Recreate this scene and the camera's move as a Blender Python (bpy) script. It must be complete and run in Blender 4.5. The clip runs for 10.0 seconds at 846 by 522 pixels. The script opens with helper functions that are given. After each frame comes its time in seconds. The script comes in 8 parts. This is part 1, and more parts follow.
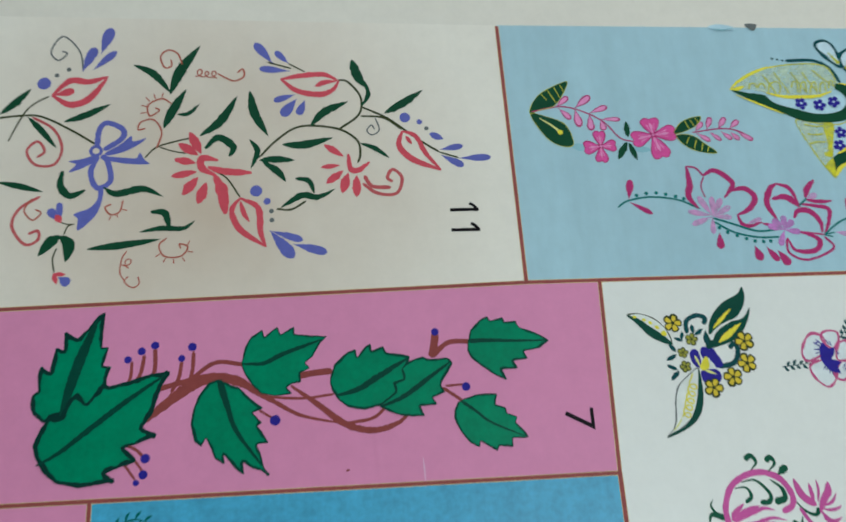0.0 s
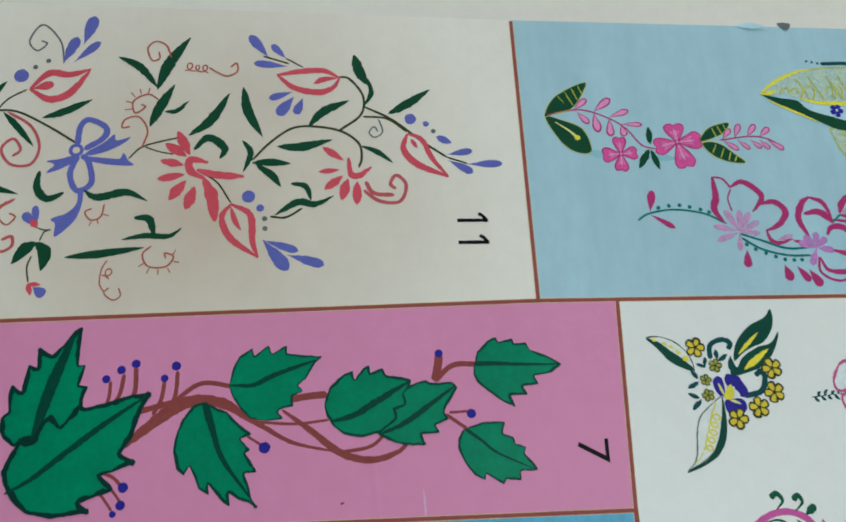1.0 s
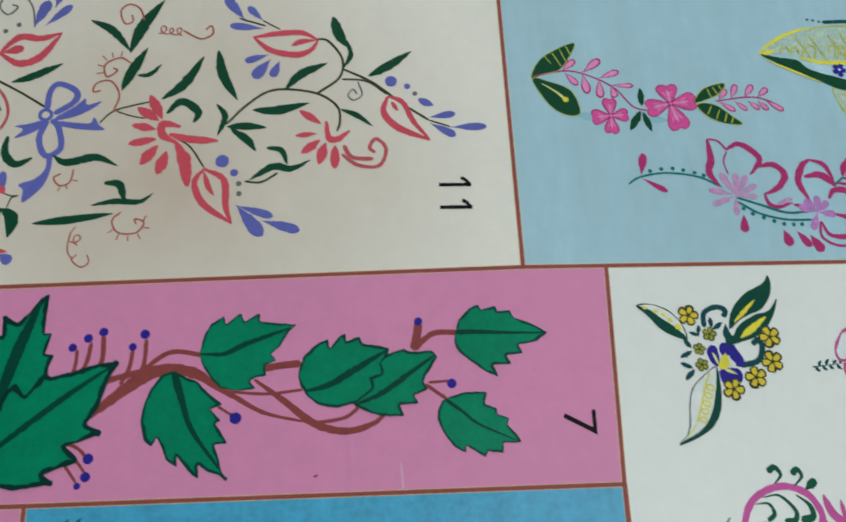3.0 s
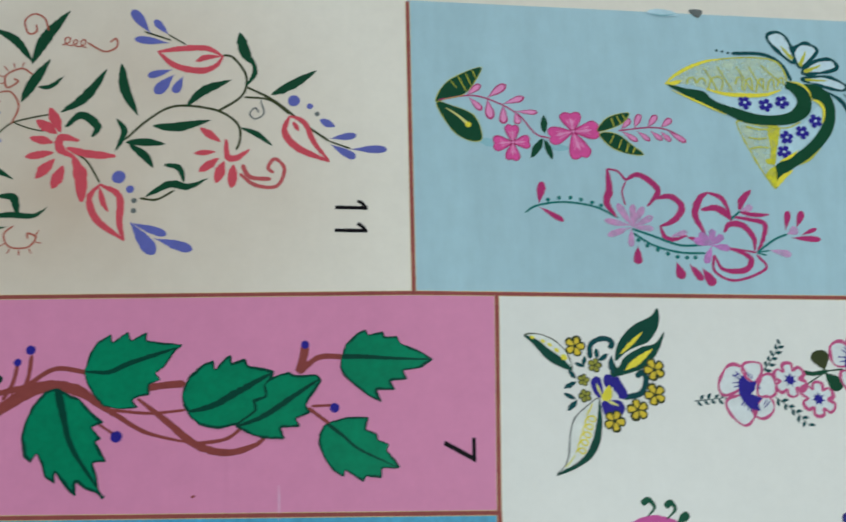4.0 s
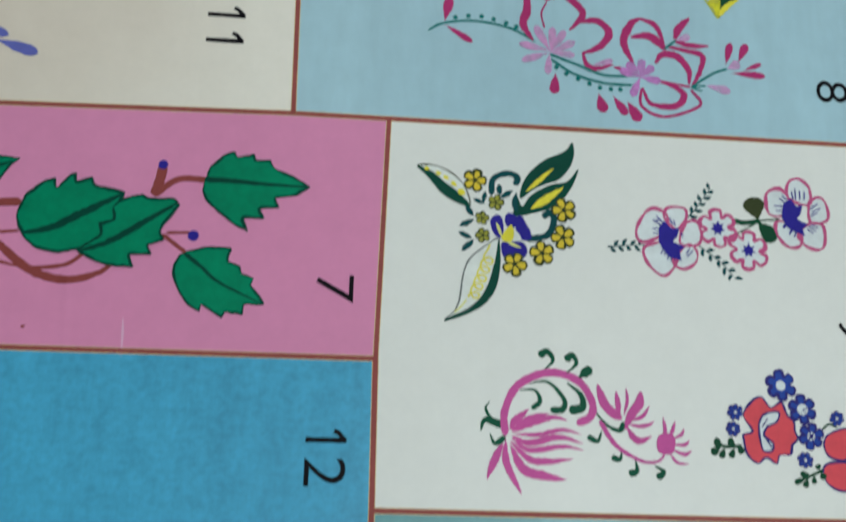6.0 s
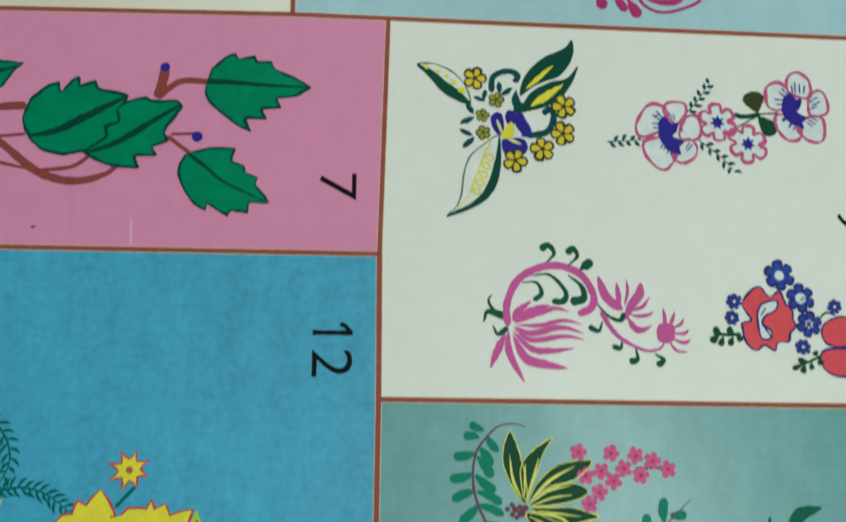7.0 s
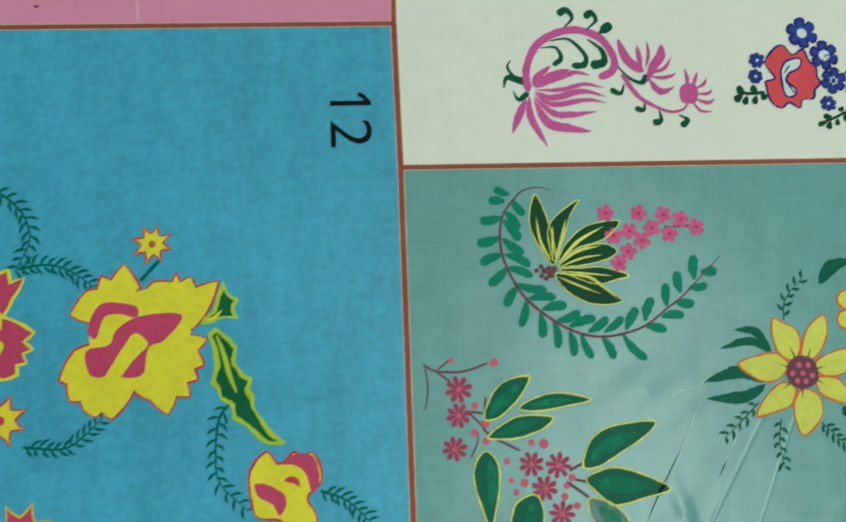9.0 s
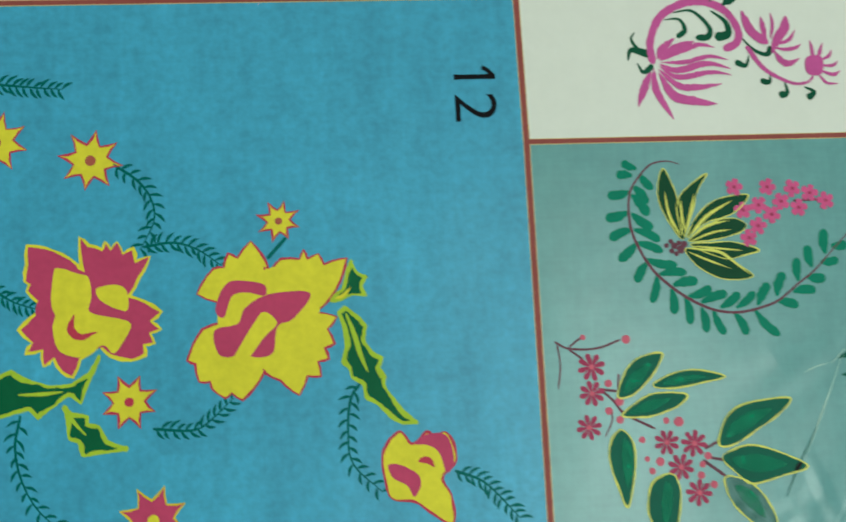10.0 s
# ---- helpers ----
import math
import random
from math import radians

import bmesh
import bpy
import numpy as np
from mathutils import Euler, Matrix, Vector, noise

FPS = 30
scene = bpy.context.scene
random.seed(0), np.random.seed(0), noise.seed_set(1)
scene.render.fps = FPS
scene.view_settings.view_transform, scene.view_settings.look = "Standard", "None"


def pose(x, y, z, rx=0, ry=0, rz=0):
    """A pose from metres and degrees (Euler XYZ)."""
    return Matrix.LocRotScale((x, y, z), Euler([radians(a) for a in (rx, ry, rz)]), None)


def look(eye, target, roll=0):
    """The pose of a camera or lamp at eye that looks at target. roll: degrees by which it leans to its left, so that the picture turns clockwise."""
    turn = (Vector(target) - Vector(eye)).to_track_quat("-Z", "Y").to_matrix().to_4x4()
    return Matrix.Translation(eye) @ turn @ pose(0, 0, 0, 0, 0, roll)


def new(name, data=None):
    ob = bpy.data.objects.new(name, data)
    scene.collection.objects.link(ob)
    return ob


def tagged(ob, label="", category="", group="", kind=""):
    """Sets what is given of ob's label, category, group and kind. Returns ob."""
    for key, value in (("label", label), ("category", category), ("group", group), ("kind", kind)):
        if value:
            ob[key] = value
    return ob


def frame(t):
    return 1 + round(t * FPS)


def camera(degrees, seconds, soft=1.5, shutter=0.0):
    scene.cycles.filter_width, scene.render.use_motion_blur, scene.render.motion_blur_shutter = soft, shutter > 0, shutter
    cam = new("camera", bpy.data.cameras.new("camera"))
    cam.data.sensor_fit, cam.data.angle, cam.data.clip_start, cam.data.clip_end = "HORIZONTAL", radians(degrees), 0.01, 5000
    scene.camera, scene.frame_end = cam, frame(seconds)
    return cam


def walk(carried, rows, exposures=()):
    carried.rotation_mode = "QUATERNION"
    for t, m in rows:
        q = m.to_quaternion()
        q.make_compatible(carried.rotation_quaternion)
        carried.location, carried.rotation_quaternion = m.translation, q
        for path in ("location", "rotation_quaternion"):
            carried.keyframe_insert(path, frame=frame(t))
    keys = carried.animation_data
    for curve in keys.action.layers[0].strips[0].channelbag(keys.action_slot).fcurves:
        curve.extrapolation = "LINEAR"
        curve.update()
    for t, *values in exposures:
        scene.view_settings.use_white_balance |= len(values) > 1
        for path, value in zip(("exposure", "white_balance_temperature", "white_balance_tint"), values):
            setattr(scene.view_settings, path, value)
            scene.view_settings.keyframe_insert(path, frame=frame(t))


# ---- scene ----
cam = camera(53.00, 10.0, 1.78, 0.5)
PATH = [
    (0, (-0.00006, 0.11244, 0.35228), (0.03265, 0.22377, 0.02207), 13.940),
    (0.2, (0.00146, 0.12759, 0.34313), (0.03405, 0.22924, 0.00981), 15.776),
    (0.5, (0.00249, 0.12772, 0.33509), (0.03551, 0.23350, 0.00309), 15.605),
    (0.7, (0.00369, 0.13059, 0.33557), (0.03526, 0.23556, 0.00318), 15.151),
    (1, (0.00157, 0.13313, 0.33020), (0.03354, 0.23820, -0.00212), 15.498),
    (1.2, (0.00064, 0.13800, 0.32699), (0.03199, 0.23983, -0.00640), 15.765),
    (1.5, (-0.00088, 0.14078, 0.32324), (0.02930, 0.24068, -0.01084), 15.604),
    (1.7, (0.00025, 0.14023, 0.32030), (0.02881, 0.24116, -0.01361), 14.613),
    (2, (-0.00037, 0.13937, 0.31811), (0.02796, 0.24130, -0.01552), 14.348),
    (2.2, (-0.00091, 0.14037, 0.31934), (0.02631, 0.24085, -0.01482), 13.877),
    (3.3, (0.02815, 0.11857, 0.31276), (0.05160, 0.22644, -0.01938), 10.760),
    (3.5, (0.03396, 0.13123, 0.32124), (0.05860, 0.22849, -0.01407), 12.954),
    (3.7, (0.04290, 0.13412, 0.32255), (0.06767, 0.23165, -0.01267), 13.565),
    (4, (0.05789, 0.13817, 0.32400), (0.08458, 0.23635, -0.01088), 15.412),
    (4.2, (0.06671, 0.13971, 0.32035), (0.09413, 0.23693, -0.01475), 16.394),
    (4.5, (0.07796, 0.14595, 0.31807), (0.10562, 0.23828, -0.01840), 17.724),
    (4.7, (0.08437, 0.14500, 0.31406), (0.11316, 0.24150, -0.02114), 17.955),
    (5, (0.09639, 0.15364, 0.30581), (0.12464, 0.23849, -0.03257), 20.040),
    (5.2, (0.09978, 0.14762, 0.29475), (0.13055, 0.23477, -0.04283), 21.056),
    (5.5, (0.10686, 0.14597, 0.28979), (0.13438, 0.22185, -0.05078), 21.678),
    (5.7, (0.10180, 0.12961, 0.27886), (0.13178, 0.20883, -0.06073), 22.715),
    (6.8, (0.10381, 0.09168, 0.27542), (0.13079, 0.15388, -0.06795), 24.692),
    (7, (0.10423, 0.08678, 0.27718), (0.13101, 0.14604, -0.06673), 25.163),
    (7.2, (0.10288, 0.07299, 0.26967), (0.13192, 0.13958, -0.07271), 24.017),
    (7.5, (0.10429, 0.06257, 0.26566), (0.13282, 0.12757, -0.07707), 23.295),
    (7.7, (0.10605, 0.06441, 0.26833), (0.13243, 0.12001, -0.07622), 24.654),
    (8, (0.10508, 0.04167, 0.25276), (0.13476, 0.11406, -0.08839), 20.991),
    (8.2, (0.10761, 0.04745, 0.26017), (0.13541, 0.10730, -0.08356), 23.453),
    (8.5, (0.10729, 0.04271, 0.26159), (0.13579, 0.09322, -0.08357), 27.854),
    (8.7, (0.10386, 0.02439, 0.25289), (0.13199, 0.08167, -0.09125), 24.307),
    (9, (0.09575, 0.02670, 0.26254), (0.12469, 0.06930, -0.08365), 32.150),
    (9.2, (0.08790, 0.02318, 0.26338), (0.11660, 0.06430, -0.08301), 32.736),
    (9.5, (0.07406, 0.02027, 0.25890), (0.10457, 0.05755, -0.08777), 36.891),
    (9.7, (0.06658, 0.02044, 0.25941), (0.09666, 0.05901, -0.08716), 35.503),
    (10, (0.05585, 0.02152, 0.25329), (0.08572, 0.06455, -0.09277), 32.245),
]
walk(cam, [(t, look(eye, target, roll)) for t, eye, target, roll in PATH],
     [(0.0, -0.10, 6380, 6), (3.3, -0.10, 6500, 8), (5.7, -0.13, 6500, 8), (6.8, -0.08, 6850, 0), (8.5, -0.10, 7200, -6), (10.0, -0.03, 7150, -6)])

# ---- daylight and lamps ----
world = bpy.data.worlds.new("sky")
scene.world = world
world.use_nodes = True
sky = world.node_tree.nodes.new("ShaderNodeTexSky")
sky.sky_type = "NISHITA"
sky.sun_disc = False
sky.sun_elevation, sky.sun_rotation = radians(38), radians(0)
world.node_tree.links.new(sky.outputs[0], world.node_tree.nodes["Background"].inputs[0])
world.node_tree.nodes["Background"].inputs[1].default_value = 0.1


def area_lamp(name, m, sx, sy, watts, colour):
    data = bpy.data.lights.new(name, "AREA")
    data.shape, data.size, data.size_y, data.energy, data.color = "RECTANGLE", sx, sy, watts, colour
    ob = new(name, data)
    ob.matrix_world = m
    return ob


area_lamp("window_daylight", look((0.1, 2.02, 0.80), (0.05, 0.2, 0.0)), 1.5, 1.2, 12.0, (0.90, 1.0, 1.09))
area_lamp("ceiling_tube_light", look((0.74, -0.30, 1.86), (0.74, -0.30, 0.0)), 0.12, 1.1, 22.0, (0.90, 1.0, 1.06))

# ---- materials ----
def srgb(r, g, b):
    return [(v / 255 / 12.92 if v < 10 else ((v / 255 + 0.055) / 1.055) ** 2.4) for v in (r, g, b)]


def relief_group():
    """Shared relief of the laminated sheet: soft waves, fine tooth and a few pressed folds, as a height."""
    g = bpy.data.node_groups.new("sheet_relief", "ShaderNodeTree")
    g.interface.new_socket("Height", in_out="OUTPUT", socket_type="NodeSocketFloat")
    n, ln = g.nodes, g.links
    out = n.new("NodeGroupOutput")
    geo = n.new("ShaderNodeNewGeometry")

    def noise_at(scale, amount, detail=2.0):
        t = n.new("ShaderNodeTexNoise")
        t.inputs["Scale"].default_value, t.inputs["Detail"].default_value = scale, detail
        ln.new(geo.outputs["Position"], t.inputs["Vector"])
        m = n.new("ShaderNodeMath")
        m.operation = "MULTIPLY"
        m.inputs[1].default_value = amount
        ln.new(t.outputs["Fac"], m.inputs[0])
        return m.outputs[0]

    def add(a, b):
        m = n.new("ShaderNodeMath")
        m.operation = "ADD"
        ln.new(a, m.inputs[0])
        ln.new(b, m.inputs[1])
        return m.outputs[0]

    def maths(op, a, b):
        m = n.new("ShaderNodeMath")
        m.operation = op
        for k, v in enumerate((a, b)):
            if isinstance(v, (int, float)):
                m.inputs[k].default_value = v
            else:
                ln.new(v, m.inputs[k])
        return m.outputs[0]

    split = n.new("ShaderNodeSeparateXYZ")
    ln.new(geo.outputs["Position"], split.inputs[0])
    total = add(noise_at(6, 0.0035, 1.0), add(noise_at(28, 0.0005), noise_at(900, 0.00002)))
    # folds: a ridge along a straight line, strongest round one place and fading out
    for x, y, ang, reach, width, height in FOLDS:
        dx, dy = maths("SUBTRACT", split.outputs[0], x), maths("SUBTRACT", split.outputs[1], y)
        ca, sa = math.cos(radians(ang)), math.sin(radians(ang))
        along = maths("ADD", maths("MULTIPLY", dx, ca), maths("MULTIPLY", dy, sa))
        across = maths("SUBTRACT", maths("MULTIPLY", dy, ca), maths("MULTIPLY", dx, sa))
        ridge = maths("MAXIMUM", maths("SUBTRACT", 1.0, maths("DIVIDE", maths("ABSOLUTE", across, 0.0), width)), 0.0)
        fade = maths("MAXIMUM", maths("SUBTRACT", 1.0, maths("DIVIDE", maths("ABSOLUTE", along, 0.0), reach)), 0.0)
        soft = maths("MULTIPLY", maths("MULTIPLY", ridge, ridge), maths("SUBTRACT", 3.0, maths("MULTIPLY", ridge, 2.0)))
        total = add(total, maths("MULTIPLY", maths("MULTIPLY", soft, maths("MULTIPLY", fade, fade)), height))
    ln.new(total, out.inputs[0])
    return g


# x, y, direction in degrees, half length, half width, height (metres)
FOLDS = [
    (0.212, -0.012, 58, 0.110, 0.0012, 0.00010),
    (0.188, -0.034, 62, 0.040, 0.0060, 0.00035),
    (0.232, 0.002, 66, 0.110, 0.0010, 0.00007),
    (0.176, -0.048, 35, 0.040, 0.0080, 0.00040),
    (0.205, 0.016, 32, 0.070, 0.0070, 0.00026),
    (0.236, -0.038, 50, 0.080, 0.0080, 0.00030),
    (0.196, -0.022, 110, 0.022, 0.0040, 0.00032),
    (0.186, -0.026, 15, 0.024, 0.0040, 0.00030),
    (0.204, -0.036, 80, 0.030, 0.0040, 0.00030),
    (0.185, 0.018, 30, 0.034, 0.0090, 0.00048),
    (0.012, 0.150, 94, 0.050, 0.002, 0.0001),
    (0.195, 0.300, 88, 0.120, 0.020, 0.0005),
    (-0.060, 0.345, 82, 0.040, 0.012, 0.0005),
]
RELIEF = relief_group()


def surface(name, rgb, rough=0.5, vary=0.06, grain=0.04, weave=0.0, relief=True, gloss=0.3, cross=0.15, stain=None, cover=1.0):
    """Printed or painted surface: base colour with broad blotches, fine grain and, for cloth ground, a faint weave."""
    m = bpy.data.materials.new(name)
    m.use_nodes = True
    n, ln = m.node_tree.nodes, m.node_tree.links
    b = n["Principled BSDF"]
    base = [min(0.86, v * 1.12) for v in srgb(*rgb)]
    geo = n.new("ShaderNodeNewGeometry")
    col = n.new("ShaderNodeRGB")
    col.outputs[0].default_value = (*base, 1)
    value = col.outputs[0]

    def scaled(scale, amount, stretch=None, detail=4.0):
        nonlocal value
        t = n.new("ShaderNodeTexNoise")
        t.inputs["Scale"].default_value, t.inputs["Detail"].default_value = scale, detail
        if stretch:
            mp = n.new("ShaderNodeMapping")
            mp.inputs["Scale"].default_value = stretch
            ln.new(geo.outputs["Position"], mp.inputs["Vector"])
            ln.new(mp.outputs[0], t.inputs["Vector"])
        else:
            ln.new(geo.outputs["Position"], t.inputs["Vector"])
        r = n.new("ShaderNodeMapRange")
        r.inputs["From Min"].default_value, r.inputs["From Max"].default_value = 0.25, 0.75
        r.inputs["To Min"].default_value, r.inputs["To Max"].default_value = 1 - amount, 1 + amount
        ln.new(t.outputs["Fac"], r.inputs["Value"])
        v = n.new("ShaderNodeVectorMath")
        v.operation = "SCALE"
        ln.new(value, v.inputs[0])
        ln.new(r.outputs[0], v.inputs["Scale"])
        value = v.outputs[0]

    scaled(14, vary)
    scaled(130, vary * 0.9)
    scaled(420, grain)
    if weave:
        scaled(90, weave * 0.5 * cross, (0.10, 2.2, 1))
        scaled(45, weave, (1.6, 0.22, 1))
        scaled(240, weave * 0.6, (1.0, 0.25, 1))
        scaled(500, weave * 0.6 * cross, (0.08, 1.6, 1))
        scaled(500, weave * 0.6 * cross, (1.6, 0.08, 1))
    if stain:
        t = n.new("ShaderNodeTexNoise")
        t.inputs["Scale"].default_value, t.inputs["Detail"].default_value = 11, 3
        ln.new(geo.outputs["Position"], t.inputs["Vector"])
        d = n.new("ShaderNodeVectorMath")
        d.operation = "DISTANCE"
        ln.new(geo.outputs["Position"], d.inputs[0])
        d.inputs[1].default_value = stain[:3]
        r = n.new("ShaderNodeMapRange")
        r.inputs["From Min"].default_value, r.inputs["From Max"].default_value = stain[3], 0.01
        ln.new(d.outputs["Value"], r.inputs["Value"])
        k = n.new("ShaderNodeMath")
        k.operation = "MULTIPLY"
        ln.new(r.outputs[0], k.inputs[0])
        ln.new(t.outputs["Fac"], k.inputs[1])
        mix = n.new("ShaderNodeMix")
        mix.data_type = "RGBA"
        k2 = n.new("ShaderNodeMath")
        k2.operation = "MULTIPLY"
        k2.inputs[1].default_value = 1.0
        ln.new(k.outputs[0], k2.inputs[0])
        ln.new(k2.outputs[0], mix.inputs[0])
        ln.new(value, mix.inputs[6])
        mix.inputs[7].default_value = (*srgb(176, 142, 112), 1)
        value = mix.outputs[2]
    ln.new(value, b.inputs["Base Color"])
    if cover < 1:
        # thin wash: the brush leaves more and less of it
        t = n.new("ShaderNodeTexNoise")
        t.inputs["Scale"].default_value, t.inputs["Detail"].default_value = 260, 3
        ln.new(geo.outputs["Position"], t.inputs["Vector"])
        r = n.new("ShaderNodeMapRange")
        r.inputs["From Min"].default_value, r.inputs["From Max"].default_value = 0.3, 0.7
        r.inputs["To Min"].default_value, r.inputs["To Max"].default_value = cover * 0.55, min(1.0, cover * 1.4)
        ln.new(t.outputs["Fac"], r.inputs["Value"])
        ln.new(r.outputs[0], b.inputs["Alpha"])
    b.inputs["Roughness"].default_value = rough
    b.inputs["Specular IOR Level"].default_value = gloss
    if relief:
        g = n.new("ShaderNodeGroup")
        g.node_tree = RELIEF
        bump = n.new("ShaderNodeBump")
        bump.inputs["Strength"].default_value, bump.inputs["Distance"].default_value = 1.0, 1.0
        ln.new(g.outputs[0], bump.inputs["Height"])
        ln.new(bump.outputs[0], b.inputs["Normal"])
    return m


PAINT = {}
for _name, _rgb in dict(
        dark_green=(16, 66, 44), olive=(54, 62, 36), coral=(196, 76, 90), coral_dark=(178, 84, 88), rust=(166, 88, 74), violet_blue=(92, 98, 170),
        slate=(98, 104, 104), brown=(132, 64, 62), indigo=(42, 36, 134), pale_sky=(172, 202, 214), leaf_dark=(4, 50, 44), pale_pink=(212, 166, 194),
        glint_pale=(176, 208, 200), wash_blue=(134, 180, 192), olive_yellow=(176, 178, 66), pale_yellow=(206, 206, 132), yellow=(216, 206, 66),
        magenta=(166, 48, 104), pink_light=(214, 138, 184), rose_pink=(206, 80, 148), teal_green=(18, 108, 104), cream=(212, 217, 213),
        pale_blue=(186, 208, 218), deep_teal=(14, 68, 72), deep_green=(14, 78, 56), petal_white=(204, 212, 214), gold=(208, 184, 58),
        moss_yellow=(150, 150, 62), magenta_pink=(182, 82, 126), orchid=(188, 82, 148), red=(206, 76, 86), navy=(44, 40, 108), cobalt=(38, 66, 150),
        fern_green=(6, 96, 92), crimson=(184, 58, 82), raspberry=(184, 66, 104), lime=(166, 192, 62), plum=(104, 62, 78), jade=(14, 120, 98),
        sea_green=(14, 90, 74), ivy_green=(16, 90, 60), jade_dark=(6, 88, 72), lemon=(212, 212, 110), rose=(200, 84, 136), plum_red=(158, 58, 92),
        dusty_rose=(196, 92, 116), vermilion=(206, 104, 56), sunflower=(200, 202, 96), pod_green=(10, 66, 54), black_ink=(10, 8, 14),
        border=(140, 73, 70), border_edge=(206, 186, 140)).items():
    PAINT[_name] = surface("paint_" + _name, _rgb, 0.5, 0.07, 0.06, gloss=0.10)
for _name, _rgb, _cover in (("wash_lemon", (206, 216, 176), 0.38), ("wash_yellow", (206, 202, 52), 0.75), ("wash_pink", (214, 150, 200), 0.62),
                            ("wash_mauve", (190, 124, 190), 0.75), ("wash_jade", (20, 138, 104), 0.55), ("glare_bottle", (40, 104, 92), 0.45)):
    PAINT[_name] = surface("paint_" + _name, _rgb, 0.5, 0.07, 0.06, gloss=0.10, cover=_cover)
for _name, _rgb in (("leaf_green", (0, 122, 88)), ("leaf_vein", (0, 62, 50))):
    PAINT[_name] = surface("paint_" + _name, _rgb, 0.45, 0.12, 0.09, 0.05, gloss=0.12)
PAINT.update(cloth_magenta=surface("cloth_magenta", (162, 36, 96), 0.8, 0.06, 0.08, 0.05, relief=False, gloss=0.2),
             cloth_red=surface("cloth_red", (150, 44, 62), 0.85, 0.06, 0.08, relief=False, gloss=0.2),
             cloth_pale=surface("cloth_pale", (226, 186, 190), 0.85, 0.05, 0.08, relief=False, gloss=0.2))
GROUND = {
    "beige": surface("print_beige", (221, 217, 207), 0.42, 0.025, 0.012, 0.010, stain=(-0.055, 0.27, 0.0, 0.13)),
    "sky_blue": surface("print_sky_blue", (157, 190, 202), 0.42, 0.03, 0.012, 0.05, gloss=0.25, cross=0.0),
    "pink": surface("print_pink", (206, 132, 170), 0.5, 0.03, 0.015, 0.012, gloss=0.2),
    "white": surface("print_white", (215, 217, 213), 0.40, 0.018, 0.01, 0.008, gloss=0.25),
    "blue": surface("print_blue", (64, 154, 190), 0.42, 0.09, 0.12, 0.10, gloss=0.35, cross=0.35),
    "teal": surface("print_teal", (98, 150, 154), 0.31, 0.07, 0.04, 0.05, gloss=0.35, cross=1.0),
}
PAPER = surface("sheet_paper", (214, 210, 200), 0.5, 0.03, 0.015)
CLOTH_CREAM = surface("cloth_cream", (222, 204, 176), 0.85, 0.05, 0.08, 0.06, relief=False, gloss=0.2)
WOOD = surface("table_wood", (120, 82, 54), 0.5, 0.2, 0.12, 0.12, relief=False)
PLASTER = surface("wall_plaster", (214, 212, 204), 0.9, 0.04, 0.03, relief=False, gloss=0.2)
FLOOR = surface("floor_tile", (168, 160, 148), 0.5, 0.08, 0.06, relief=False)
METAL = surface("lamp_metal", (210, 210, 208), 0.35, 0.03, 0.02, relief=False)


# ---- mesh helpers ----
def mesh_object(name, verts, faces, material, parent=None, label=""):
    me = bpy.data.meshes.new(name)
    me.from_pydata(verts, [], faces)
    me.materials.append(material)
    ob = new(name, me)
    if parent:
        ob.parent = parent
    if label:
        tagged(ob, label)
    return ob


def box(name, x0, y0, z0, x1, y1, z1, material, parent=None, bevel=0.0, label=""):
    bm = bmesh.new()
    bmesh.ops.create_cube(bm, size=1.0)
    bmesh.ops.scale(bm, vec=(x1 - x0, y1 - y0, z1 - z0), verts=bm.verts)
    bmesh.ops.translate(bm, vec=((x0 + x1) / 2, (y0 + y1) / 2, (z0 + z1) / 2), verts=bm.verts)
    if bevel:
        bmesh.ops.bevel(bm, geom=bm.edges, offset=bevel, segments=2, affect="EDGES")
    me = bpy.data.meshes.new(name)
    bm.to_mesh(me)
    bm.free()
    me.materials.append(material)
    ob = new(name, me)
    if parent:
        ob.parent = parent
    if label:
        tagged(ob, label)
    return ob


def empty(name, label, category, **more):
    return tagged(new(name), label, category, **more)


# ---- room ----
def structure(ob, label):
    return tagged(ob, label, "room", kind="structure")


structure(box("floor", -2.1, -2.1, -0.80, 1.9, 2.1, -0.75, FLOOR), "pale stone-coloured floor under the table")
structure(box("ceiling", -2.1, -2.1, 1.95, 2.0, 2.1, 2.05, PLASTER), "white plastered ceiling above the table")
structure(box("wall_west", -2.2, -2.1, -0.75, -2.1, 2.1, 1.95, PLASTER), "plain white plastered wall")
structure(box("wall_south", -2.1, -2.2, -0.75, 2.0, -2.1, 1.95, PLASTER), "plain white plastered wall")
structure(box("wall_east", 1.9, -2.1, -0.75, 2.0, 2.1, 1.95, PLASTER), "plain white plastered wall")
north = structure(box("wall_north", -2.1, 2.1, -0.75, -0.7, 2.2, 1.95, PLASTER), "white plastered wall with a window opening")
box("wall_pier", 0.9, 2.1, -0.75, 2.0, 2.2, 1.95, PLASTER, north)
box("wall_breast", -0.7, 2.1, -0.75, 0.9, 2.2, 0.15, PLASTER, north)
box("wall_lintel", -0.7, 2.1, 1.45, 0.9, 2.2, 1.95, PLASTER, north)
window = empty("window_1", "white-framed window in the plastered wall", "window", kind="structure")
box("window_sill", -0.74, 2.04, 0.12, 0.94, 2.099, 0.149, METAL, window, 0.004)
